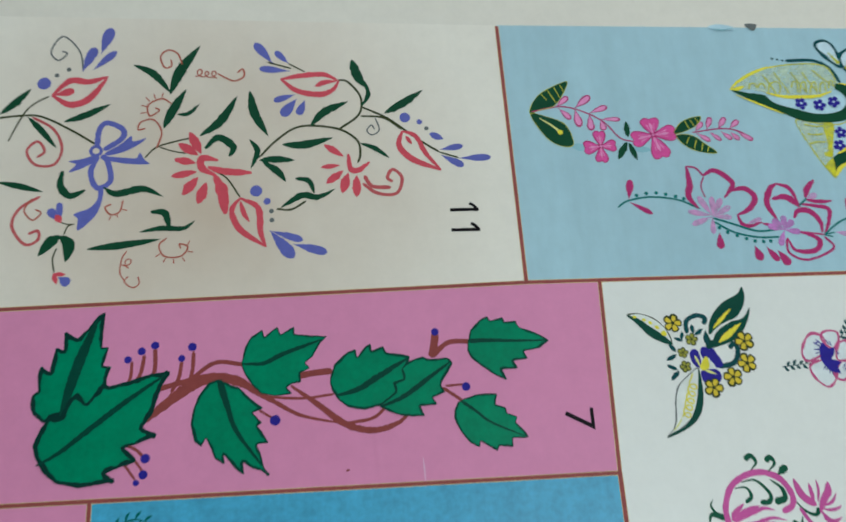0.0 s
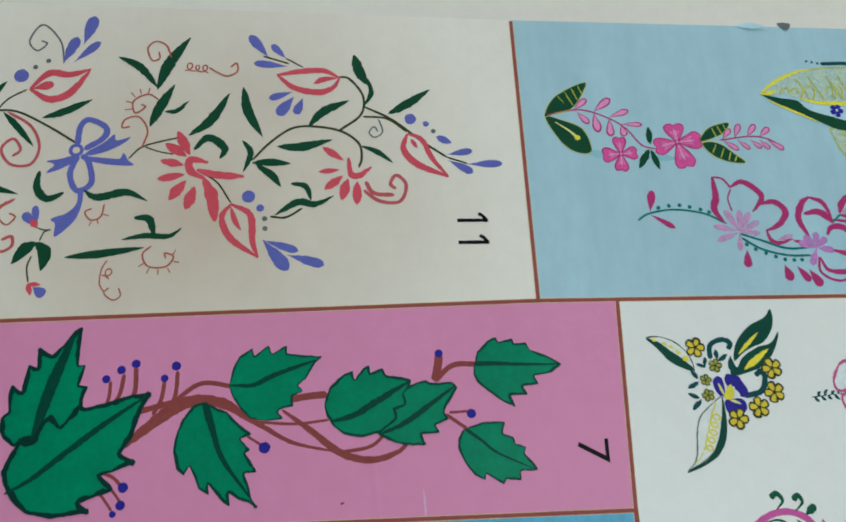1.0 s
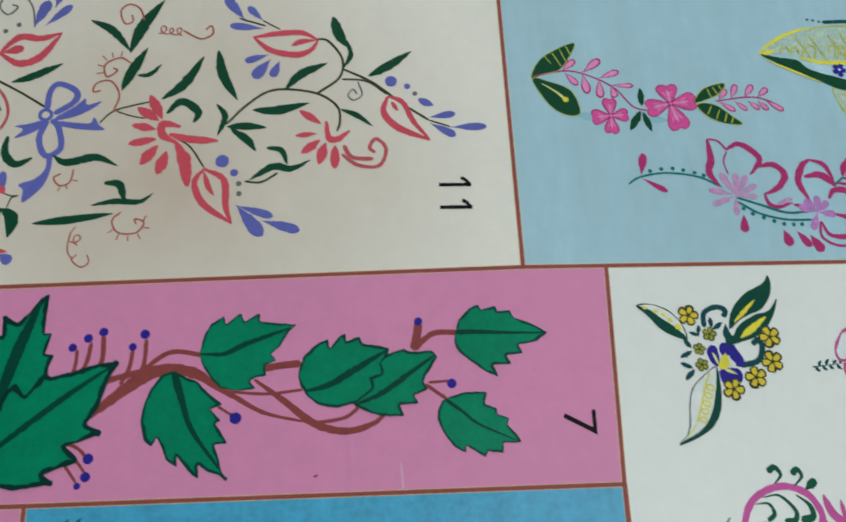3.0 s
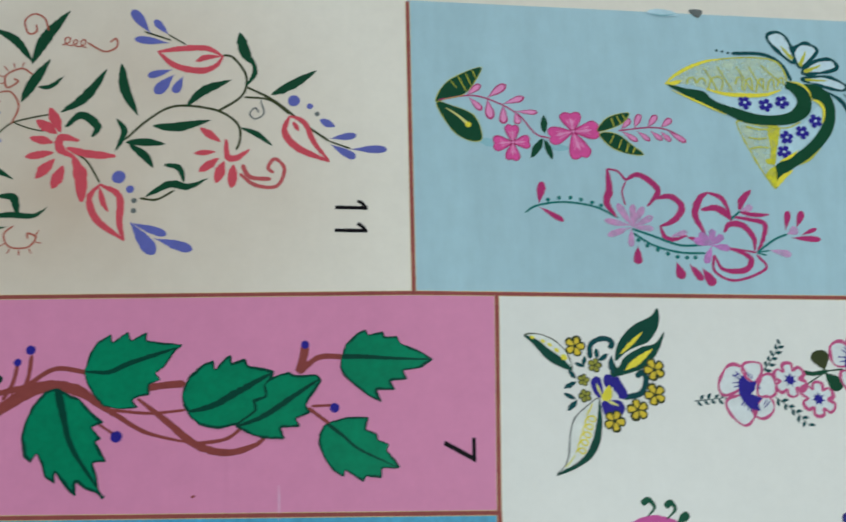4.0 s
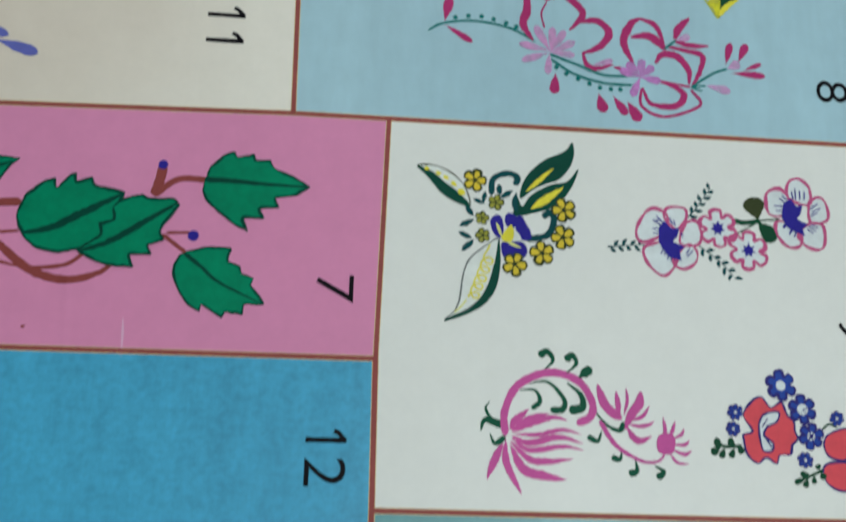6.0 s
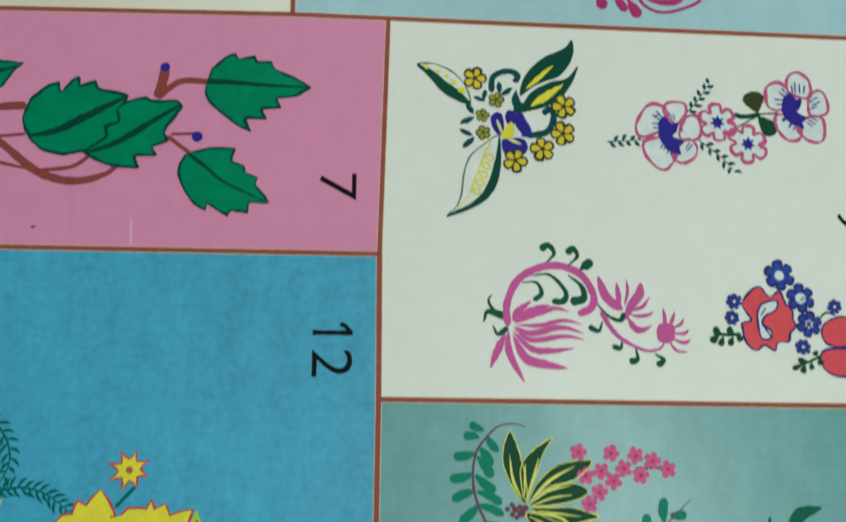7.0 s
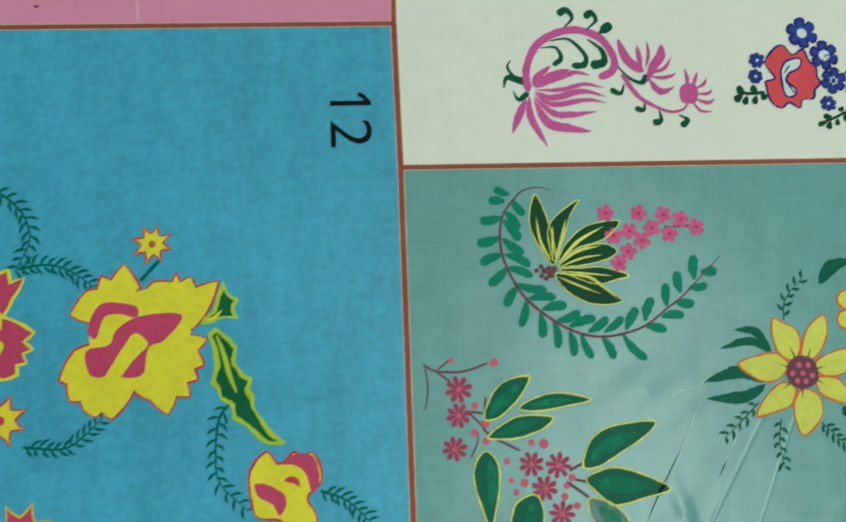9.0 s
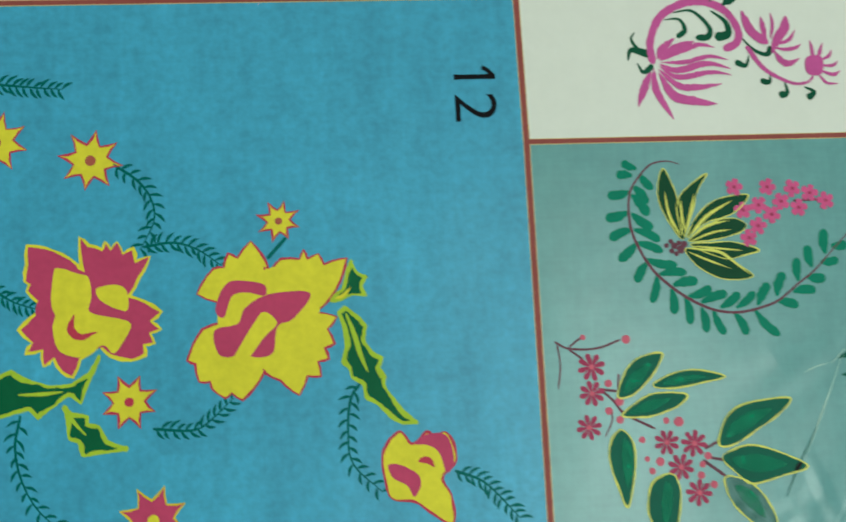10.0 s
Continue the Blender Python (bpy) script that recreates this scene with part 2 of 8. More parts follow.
for x in (-0.697, 0.08, 0.857):
    box("window_frame", x, 2.13, 0.152, x + 0.04, 2.17, 1.448, METAL, window, 0.004)
for z in (0.152, 1.41):
    box("window_frame", -0.655, 2.131, z, 0.855, 2.169, z + 0.036, METAL, window, 0.004)
tube = empty("ceiling_lamp", "white tube lamp fixed to the ceiling", "lamp")
box("lamp_body", 0.70, -0.90, 1.885, 0.78, 0.30, 1.949, METAL, tube, 0.006)

# ---- table and its cloth ----
table = empty("table", "brown wooden table under a printed cloth", "table")
box("tabletop", -0.75, -0.55, -0.040, 0.85, 0.75, -0.0019, WOOD, table, 0.004)
for x in (-0.70, 0.74):
    for y in (-0.50, 0.64):
        box("leg", x, y, -0.749, x + 0.06, y + 0.06, -0.041, WOOD, table, 0.004)


def sheet_grid(name, x0, y0, x1, y1, nx, ny, height, thick, material, parent=None):
    """A thin closed sheet over a grid, its upper side at height(x, y)."""
    verts, faces = [], []
    for s in (0, 1):
        for j in range(ny + 1):
            for i in range(nx + 1):
                x, y = x0 + (x1 - x0) * i / nx, y0 + (y1 - y0) * j / ny
                verts.append((x, y, height(x, y) - s * thick))
    k, w = (nx + 1) * (ny + 1), nx + 1
    for j in range(ny):
        for i in range(nx):
            a = j * w + i
            faces.append((a, a + 1, a + 1 + w, a + w))
            faces.append((k + a + w, k + a + 1 + w, k + a + 1, k + a))
    for i in range(nx):
        faces.append((i + 1, i, k + i, k + i + 1))
        a = ny * w + i
        faces.append((a, a + 1, k + a + 1, k + a))
    for j in range(ny):
        a = j * w
        faces.append((a, a + w, k + a + w, k + a))
        a = j * w + nx
        faces.append((a + w, a, k + a, k + a + w))
    ob = mesh_object(name, verts, faces, material, parent)
    ob.data.shade_smooth()
    return ob


def cloth_height(x, y):
    return -0.0006


cloth = sheet_grid("tablecloth", -0.72, -0.52, 0.82, 0.72, 40, 32, cloth_height, 0.0012, CLOTH_CREAM)
tagged(cloth, "cream tablecloth with dark red print and magenta border, under the chart", "tablecloth")


# ---- drawing on the sheet; lengths in millimetres ----
LAYER = 0.00005
LEVEL = 0.0
count = 0


def spline(pts, closed=False, step=0.9):
    """Smooth curve through a few points."""
    p = [Vector(q) for q in pts]
    if len(p) == 2 and not closed:
        p = [p[0], (p[0] + p[1]) / 2, p[1]]
    n, out = len(p), []
    for i in range(n if closed else n - 1):
        if closed:
            a, b, c, d = p[i - 1], p[i], p[(i + 1) % n], p[(i + 2) % n]
        else:
            b, c = p[i], p[i + 1]
            a = p[i - 1] if i else b * 2 - c
            d = p[i + 2] if i + 2 < n else c * 2 - b
        k = max(8, min(26, int((c - b).length / step)))
        for j in range(k):
            u = j / k
            out.append(0.5 * (2 * b + (c - a) * u + (2 * a - 5 * b + 4 * c - d) * u * u + (3 * b - a - 3 * c + d) * u ** 3))
    if not closed:
        out.append(p[-1])
    return out


def profile(kind, u):
    if kind == "square":
        return 1.0
    if kind == "leaf":
        return max(0.0, math.sin(math.pi * u ** 0.9)) ** 0.85 + 0.03
    if kind == "drop":
        return max(0.06, math.sin(math.pi * 0.5 * min(1, u / 0.72)) ** 1.25 if u < 0.72 else math.sqrt(max(0.0, 1 - ((u - 0.72) / 0.28) ** 2)))
    if kind == "blade":
        return min(1.0, 0.32 + 1.7 * u) * math.sqrt(max(0.04, 1 - max(0.0, (u - 0.76) / 0.24) ** 2))
    if kind == "brush":
        return max(0.12, math.sin(math.pi * (0.06 + 0.90 * u)) ** 0.7)
    if kind == "taper":
        return (1 - 0.72 * u) * min(1.0, 0.55 + u * 9)
    if kind == "grow":
        return min(1.0, 0.18 + 1.05 * u) * math.sqrt(max(0.05, 1 - max(0.0, (u - 0.92) / 0.08) ** 2))
    return math.sqrt(max(0.08, 1 - max(0.0, (0.04 - u) / 0.04) ** 2 - max(0.0, (u - 0.96) / 0.04) ** 2))


def height_of(lvl):
    global count
    count += 1
    return LEVEL + LAYER * (1 + lvl) + (count % 20) * 0.0000016


def strip(line, widths, z, closed=False):
    """Flat ribbon along a line of points, in metres."""
    n, verts = len(line), []
    for i, q in enumerate(line):
        a = line[i - 1] if i or closed else q
        b = line[(i + 1) % n] if i + 1 < n or closed else q
        d = (b - a).normalized() if (b - a).length > 1e-9 else Vector((1, 0))
        side = Vector((-d.y, d.x)) * widths[i] / 2
        verts += [(*((q + side) / 1000), z + 0.0000015 * (i % 5)), (*((q - side) / 1000), z + 0.0000015 * (i % 5))]
    faces = [(2 * i, 2 * i + 1, 2 * i + 3, 2 * i + 2) for i in range(n - 1)]
    if closed:
        faces.append((2 * n - 2, 2 * n - 1, 1, 0))
    return verts, faces


def stroke(name, paint, kind, width, *pts, lvl=0, shrink=1.0):
    """One brush stroke through the points, its width following the kind of stroke."""
    line = spline(pts)
    n = len(line) - 1
    if shrink < 1:
        mid = line[n // 2]
        line = [mid + (q - mid) * (0.5 + shrink / 2) for q in line]
    seed = pts[0][0] * 0.37 + pts[0][1] * 0.61
    widths = [width * shrink * profile(kind, i / n) * (1 + 0.17 * noise.noise((i * 0.6, seed, 0))) for i in range(n + 1)]
    if width > 1.4 and kind in ("leaf", "brush", "taper"):
        # the two edges of a loaded brush waver on their own
        wob = [0.20 * noise.noise((q.x * 0.8, q.y * 0.8, 5)) for q in line]
        line = [q + Vector((w, -w)) for q, w in zip(line, wob)]
        widths = [w * (1 + 0.16 * noise.noise((q.x * 1.3, q.y * 1.3, 8))) for q, w in zip(line, widths)]
    return mesh_object(name, *strip(line, widths, height_of(lvl)), PAINT[paint], PANEL)


def fill(outline, z):
    bm = bmesh.new()
    f = bm.faces.new([bm.verts.new((q.x / 1000, q.y / 1000, z)) for q in outline])
    f.normal_update()
    if f.normal.z < 0:
        f.normal_flip()
    bmesh.ops.triangulate(bm, faces=[f], ngon_method="EAR_CLIP")
    return bm


def notched_petal(base, tip, width):
    """A broad pink petal with a notched end, a darker rim and a lighter, streaked heart."""
    a, b = Vector(base), Vector(tip)
    d = b - a
    side = Vector((-d.y, d.x)).normalized() * width

    def at(u, w):
        return tuple(a + d * u + side * w)

    patch("petal", "rose_pink", at(0.05, 0.05), at(0.45, 0.36), at(0.80, 0.52), at(1.0, 0.36), at(1.03, 0.16), at(0.95, 0.0),
          at(1.0, -0.18), at(0.98, -0.40), at(0.76, -0.50), at(0.42, -0.34), at(0.05, -0.05), line="magenta", width=0.42, lvl=1)
    patch("petal_heart", "pink_light", at(0.10, 0.0), at(0.40, 0.16), at(0.66, 0.26), at(0.56, 0.10), at(0.74, 0.02), at(0.58, -0.10),
          at(0.68, -0.22), at(0.40, -0.15), lvl=3)
    stroke("petal_streak", "rose_pink", "leaf", width * 0.06, at(0.2, 0.05), at(0.7, 0.16), lvl=4)
    stroke("petal_streak", "rose_pink", "leaf", width * 0.06, at(0.2, -0.05), at(0.7, -0.18), lvl=4)


def patch(name, paint, *pts, line="", width=0.0, lvl=0, sharp=False, toothed=False):
    """A painted patch with a closed, slightly uneven edge, and its outline as a part of its own."""
    if toothed:
        # straight runs between corners that the brush has rounded a little; the outline lies inside the edge
        p = [Vector(q) for q in pts]
        edge = []
        for i, q in enumerate(p):
            r, o = p[(i + 1) % len(p)], p[i - 1]
            edge.append(q + (o + r - 2 * q) * 0.03)
            k = max(2, int((r - q).length / 0.8))
            edge += [q.lerp(r, j / k) for j in range(1, k)]
        edge = [q + 0.22 * Vector((noise.noise((q.x * 0.9, q.y * 0.9, 3)), noise.noise((q.x * 0.9, q.y * 0.9, 9)))) for q in edge]
    elif sharp:
        p = [Vector(q) for q in pts]
        edge = []
        for i, q in enumerate(p):
            r = p[(i + 1) % len(p)]
            k = max(2, int((r - q).length / 2.2))
            bow = Vector((q.y - r.y, r.x - q.x)) * 0.05
            edge += [q.lerp(r, j / k) + bow * math.sin(math.pi * j / k) for j in range(k)]
    else:
        edge = spline(pts, closed=True)
    edge = [q + 0.12 * Vector((noise.noise((q.x * 0.5, q.y * 0.5, 1)), noise.noise((q.x * 0.5, q.y * 0.5, 7)))) for q in edge]
    bm = fill(edge, height_of(lvl))
    me = bpy.data.meshes.new(name)
    bm.to_mesh(me)
    bm.free()
    me.materials.append(PAINT[paint])
    ob = new(name, me)
    ob.parent = PANEL
    if line:
        widths = [width * max(0.35, 1 + 0.8 * noise.noise((q.x * 0.22, q.y * 0.22, 4)) + 0.25 * noise.noise((q.x * 1.1, q.y * 1.1, 2))) for q in edge]
        if toothed:
            n = len(edge)
            turn = 1 if sum(edge[i - 1].x * q.y - q.x * edge[i - 1].y for i, q in enumerate(edge)) > 0 else -1
            inner = []
            for i, q in enumerate(edge):
                d = (edge[(i + 1) % n] - edge[i - 1]).normalized()
                inner.append(q + Vector((-d.y, d.x)) * turn * widths[i] * 0.42)
            edge = inner
        mesh_object("outline", *strip(edge, widths, height_of(lvl + 1), closed=True), PAINT[line], PANEL)
    return ob


def dot(name, paint, x, y, r, lvl=0):
    n = 14
    z = height_of(lvl)
    verts = [((x + r * (1 + 0.09 * noise.noise((i * 0.9, x, y))) * math.cos(i * math.tau / n)) / 1000,
              (y + r * (1 + 0.09 * noise.noise((i * 0.9, y, x))) * math.sin(i * math.tau / n)) / 1000, z) for i in range(n)]
    return mesh_object(name, verts, [tuple(range(n))], PAINT[paint], PANEL)


def curl(name, paint, width, x0, y0, x1, y1, loops, r, lvl=1):
    """A row of small loops drawn without lifting the brush."""
    a, d = Vector((x0, y0)), Vector((x1 - x0, y1 - y0))
    side = Vector((-d.y, d.x)).normalized()
    n = loops * 14
    line = []
    for i in range(n + 1):
        t = math.tau * i / 14
        k = 1 + 0.2 * noise.noise((i * 0.12, x0, y0))
        line.append(a + d * (i / n) + d.normalized() * r * k * math.sin(t) + side * r * k * (1 - math.cos(t)))
    widths = [width * (1 + 0.2 * noise.noise((i * 0.3, y0, x0))) for i in range(n + 1)]
    return mesh_object(name, *strip(line, widths, height_of(lvl)), PAINT[paint], PANEL)


def ring(name, paint, x, y, r, width, lvl=1):
    line = [Vector((x + r * math.cos(i * math.tau / 18), y + r * math.sin(i * math.tau / 18))) for i in range(18)]
    return mesh_object(name, *strip(line, [width] * 18, height_of(lvl), closed=True), PAINT[paint], PANEL)


def lobes(x, y, outer, inner, n, turn, pointed):
    pts = []
    for i in range(n):
        k = 1 + 0.10 * noise.noise((i * 1.7, x * 0.3, y * 0.3))
        if pointed:
            rim = ((0.0, inner), (0.5, outer * k))
        else:
            rim = ((0.0, inner), (0.2, outer * 0.92 * k), (0.5, outer * k), (0.8, outer * 0.92 * k))
        for u, r in rim:
            a = radians(turn) + math.tau * (i + u) / n
            pts.append((x + r * math.cos(a), y + r * math.sin(a)))
    return pts


def star(name, paint, x, y, outer, inner, n, turn, line="", width=0.0, lvl=0):
    return patch(name, paint, *lobes(x, y, outer, inner, n, turn, True), line=line, width=width, lvl=lvl, sharp=True)


def blossom(name, paint, x, y, r, n, turn, line="", eye="", lvl=0):
    ob = patch(name, paint, *lobes(x, y, r, r * 0.6, n, turn, False), line=line, width=r * 0.17, lvl=lvl)
    if line and r < 5:
        for i in range(n):
            a = radians(turn) + math.tau * i / n
            stroke("petal_gap", line, "even", r * 0.12, (x, y), (x + r * 0.6 * math.cos(a), y + r * 0.6 * math.sin(a)), lvl=lvl + 2)
    if eye:
        dot("flower_eye", eye, x, y, r * 0.2, lvl=lvl + 3)
    return ob


def fern(name, stem_paint, leaf_paint, stem, n, length, width, *pts, drop=False, first=0.0):
    """A painted sprig: a stem with leaflets on both sides."""
    line = spline(pts)
    last = len(line) - 1
    stroke("stem", stem_paint, "taper", stem, *pts, lvl=1)
    z = height_of(0)
    total = sum((line[i + 1] - line[i]).length for i in range(last))
    at, i, k = 0.0, 0, 0
    for s in range(2 * n):
        want = total * (first + (1 - first) * (s + 0.9) / (2 * n + 0.2))
        while i < last - 1 and at + (line[i + 1] - line[i]).length < want:
            at += (line[i + 1] - line[i]).length
            i += 1
        d = (line[i + 1] - line[i]).normalized()
        q = line[i] + d * min(want - at, (line[i + 1] - line[i]).length)
        a = math.atan2(d.y, d.x) + radians((52 if drop else 48) + 24 * noise.noise((s * 1.3, q.x, 0))) * (1 if s % 2 else -1)
        ln = length * (1 + 0.4 * noise.noise((s * 0.8, q.y, 2)))
        tip = q + Vector((math.cos(a), math.sin(a))) * ln
        bend = (q + tip) / 2 + Vector((-math.sin(a), math.cos(a))) * ln * 0.10 * (1 if s % 2 else -1)
        stroke("leaflet", leaf_paint, "drop" if drop else "leaf", width, tuple(q), tuple(bend), tuple(tip))


def digits(text, x0, y0, x1, y1):
    """Printed number read from the sheet's right-hand side, filling the given box."""
    if "1" in text:
        bar, k = 0.12 * (x1 - x0), text.index("1") + text.count("1")
        rows = [y1 - (y1 - y0) * 0.17, y1 - (y1 - y0) * 0.78] if k == 2 else [y1 - (y1 - y0) * 0.10]
        for y in rows:
            stroke("numeral_bar", "black_ink", "square", bar, (x0, y - bar), (x1, y - bar), lvl=1)
            stroke("numeral_flag", "black_ink", "square", bar * 0.9, (x1 - bar * 0.5, y - bar * 0.8), (x1 - bar * 1.6, y + bar * 0.4), (x1 - bar * 2.6, y + bar * 0.9), lvl=2)
        if k == 2:
            return None
        text, y1 = text[1:], y1 - (y1 - y0) * 0.50
    cu = bpy.data.curves.new("digit", "FONT")
    cu.body, cu.offset = text, -0.006
    tmp = new("digit", cu)
    me = bpy.data.meshes.new_from_object(tmp.evaluated_get(bpy.context.evaluated_depsgraph_get()))
    bpy.data.objects.remove(tmp)
    xs, ys = [v.co.x for v in me.vertices], [v.co.y for v in me.vertices]
    z = height_of(1)
    for v in me.vertices:
        u, w = (v.co.x - min(xs)) / (max(xs) - min(xs)), (v.co.y - min(ys)) / (max(ys) - min(ys))
        v.co = ((x0 + (x1 - x0) * w) / 1000, (y1 + (y0 - y1) * u) / 1000, z)
    me.materials.clear()
    me.materials.append(PAINT["black_ink"])
    me.flip_normals()
    ob = new("number", me)
    ob.parent = PANEL
    return tagged(ob, "black printed number " + text)


# ---- the chart ----
def chart_height(x, y):
    lift = max(0.0, y - 0.347)
    return -0.00002 + 0.9 * lift * lift


def chart_edge(y):
    if y > 0.3437:
        return 0.2874 + 1.2 * max(0.0, y - 0.3516)
    return min(0.300, 0.2874 + 0.18 * (0.3437 - y))


chart = sheet_grid("pattern_chart", -0.19, -0.075, 0.283, 0.402, 60, 96, chart_height, 0.0003, PAPER)
for v in chart.data.vertices:
    if v.co.x > 0.2829:
        v.co.x = chart_edge(v.co.y)
tagged(chart, "laminated chart of painted flower designs lying on a printed tablecloth", "chart")


def field(name, ground, label, *corners):
    """A printed panel: a gridded quad between its four corners, anticlockwise from lower left."""
    a, b, c, d = (Vector(q) for q in corners)
    n, verts = 24, []
    for j in range(n + 1):
        for i in range(n + 1):
            u, w = i / n, j / n
            q = (a * (1 - u) + b * u) * (1 - w) + (d * (1 - u) + c * u) * w
            verts.append((q.x / 1000, q.y / 1000, 0.000012 + max(0.0, chart_height(0, q.y / 1000) + 0.00002)))
    faces = [(j * (n + 1) + i, j * (n + 1) + i + 1, (j + 1) * (n + 1) + i + 1, (j + 1) * (n + 1) + i) for j in range(n) for i in range(n)]
    ob = mesh_object("panel", verts, faces, GROUND[ground], chart, label)
    ob.data.shade_smooth()
    PANELS[name] = ob


PANELS = {}
field("panel_11", "beige", "off-white printed panel with coral and blue flower spray", (-190, 213.8), (80, 220), (77.7, 352), (-190, 358))
field("panel_8", "sky_blue", "light blue printed panel with pink flowers and paisley", (80, 220), (299, 220), (287, 349.5), (77.7, 352))
field("panel_7", "pink", "pink printed panel with green ivy leaves", (-190, 135.8), (111.3, 136.6), (113, 220), (-190, 213.8))
field("panel_9", "white", "white printed panel with small flower sprigs", (111.8, 89), (299, 88), (299, 220), (113, 220))
field("panel_12", "blue", "blue printed panel with yellow carnations", (-101, -75), (111.5, -75), (111.3, 136.6), (-101, 136))
field("panel_10", "teal", "grey-green printed panel with leaf wreath and yellow flower", (111.5, -75), (299, -75), (299, 88), (111.8, 89))
field("panel_side", "pink", "pink printed panel at the edge of the chart", (-190, -75), (-101, -75), (-101, 136), (-190, 135.8))


def rule(x0, y0, x1, y1, width=1.5):
    """A brown printed line between two panels, with a thin pale edge."""
    global PANEL
    PANEL = chart
    a, b = Vector((x0, y0)), Vector((x1, y1))
    line = [a.lerp(b, i / 20) for i in range(21)]
    mesh_object("border_edge", *strip(line, [width + 0.5] * 21, height_of(0)), PAINT["border_edge"], chart)
    mesh_object("border_line", *strip(line, [width + 0.12 * noise.noise((i * 0.7, x0, y0)) for i in range(21)], height_of(1)), PAINT["border"], chart)


rule(-190, 213.8, 80, 220)
rule(80, 220, 299, 220)
rule(80, 220, 77.7, 351.5)
rule(113, 219.6, 111.3, 136.6)
rule(111.3, 136.6, 111.8, 89, 1.7)
rule(111.8, 89, 111.5, -75, 1.7)
rule(-190, 135.8, 111.3, 136.6)
rule(111.8, 89, 299, 88)
rule(-101, 136, -101, -75)

PANEL = PANELS["panel_11"]
stroke("leaf", "dark_green", "leaf", 3.56, (-151.2, 305.8), (-144.8, 311.7), (-138.9, 318.6), lvl=1)
stroke("leaf", "dark_green", "leaf", 3.31, (-123.4, 301.7), (-114.9, 304.5), (-103.4, 310.4), lvl=1)
stroke("leaf", "dark_green", "leaf", 2.76, (-139.0, 304.3), (-133.1, 298.0), (-125.4, 288.6), lvl=1)
stroke("leaf", "dark_green", "leaf", 3.43, (-94.2, 330.9), (-85.0, 326.0), (-76.8, 316.0), lvl=1)
stroke("leaf", "dark_green", "leaf", 4.78, (-77.2, 315.2), (-72.8, 327.9), (-64.3, 340.9), lvl=1)
stroke("leaf", "dark_green", "leaf", 4.14, (-79.4, 297.8), (-75.7, 306.8), (-70.0, 317.9), lvl=1)
stroke("leaf", "dark_green", "leaf", 2.07, (-73.7, 304.9), (-68.4, 305.3), (-63.7, 310.3), lvl=1)
stroke("leaf", "dark_green", "leaf", 4.14, (-63.3, 293.8), (-54.3, 301.0), (-46.7, 314.0), lvl=1)
stroke("leaf", "dark_green", "leaf", 4.18, (-41.1, 316.8), (-38.8, 305.0), (-32.6, 293.3), lvl=1)
stroke("leaf", "dark_green", "leaf", 3.87, (-26.6, 288.9), (-16.1, 288.7), (-3.3, 292.1), lvl=1)
stroke("leaf", "dark_green", "leaf", 3.70, (-13.5, 297.7), (-7.2, 305.2), (4.1, 310.7), lvl=1)
stroke("leaf", "dark_green", "leaf", 2.55, (-41.1, 291.8), (-37.4, 285.8), (-40.3, 277.0), lvl=1)
stroke("leaf", "dark_green", "leaf", 3.31, (-36.7, 281.2), (-29.5, 281.6), (-20.5, 280.9), lvl=1)
stroke("leaf", "dark_green", "leaf", 3.28, (-35.0, 280.4), (-28.3, 275.5), (-24.7, 270.4), lvl=1)
stroke("leaf", "dark_green", "leaf", 4.63, (6.3, 333.2), (8.8, 324.4), (12.4, 318.0), lvl=1)
stroke("leaf", "dark_green", "leaf", 4.04, (20.7, 304.3), (29.3, 309.3), (39.3, 316.3), lvl=1)
stroke("leaf", "dark_green", "leaf", 2.34, (9.0, 289.1), (15.8, 286.3), (22.3, 281.3), lvl=1)
stroke("leaf", "dark_green", "leaf", 3.00, (-27.1, 257.9), (-17.6, 263.6), (-10.4, 262.7), (-2.6, 266.5), lvl=1)
stroke("leaf", "dark_green", "leaf", 2.66, (-149.3, 272.6), (-139.9, 270.6), (-129.4, 267.6), lvl=1)
stroke("leaf", "dark_green", "leaf", 3.43, (-104.0, 269.4), (-98.5, 266.1), (-87.1, 268.2), (-78.3, 264.4), lvl=1)
stroke("leaf", "dark_green", "leaf", 2.41, (-87.7, 247.9), (-78.2, 249.4), (-69.0, 249.2), (-64.0, 252.9), lvl=1)
stroke("leaf", "dark_green", "leaf", 3.31, (-109.3, 240.6), (-96.0, 241.9), (-78.4, 244.4), lvl=1)
stroke("leaf", "dark_green", "leaf", 4.69, (-120.5, 247.0), (-124.8, 243.9), (-129.1, 238.0), lvl=1)
stroke("leaf", "dark_green", "leaf", 5.17, (-120.5, 247.0), (-116.8, 242.5), (-117.6, 235.0), lvl=1)
stroke("leaf", "dark_green", "brush", 3.57, (-60.7, 287.5), (-54.9, 292.8), (-48.3, 288.1), (-49.9, 283.3), lvl=1)
stroke("leaf", "dark_green", "brush", 3.39, (-122.0, 277.7), (-122.3, 270.2), (-117.9, 265.5), (-111.7, 268.2), lvl=1)
stroke("leaf", "dark_green", "brush", 3.15, (-83.1, 257.1), (-77.3, 256.5), (-74.7, 248.8), lvl=1)
stroke("leaf", "dark_green", "brush", 2.52, (-20.4, 271.9), (-14.6, 270.7), (-12.1, 264.6), lvl=1)
stroke("leaf", "dark_green", "brush", 2.15, (12.0, 321.5), (13.6, 314.3), (10.3, 308.1), lvl=1)
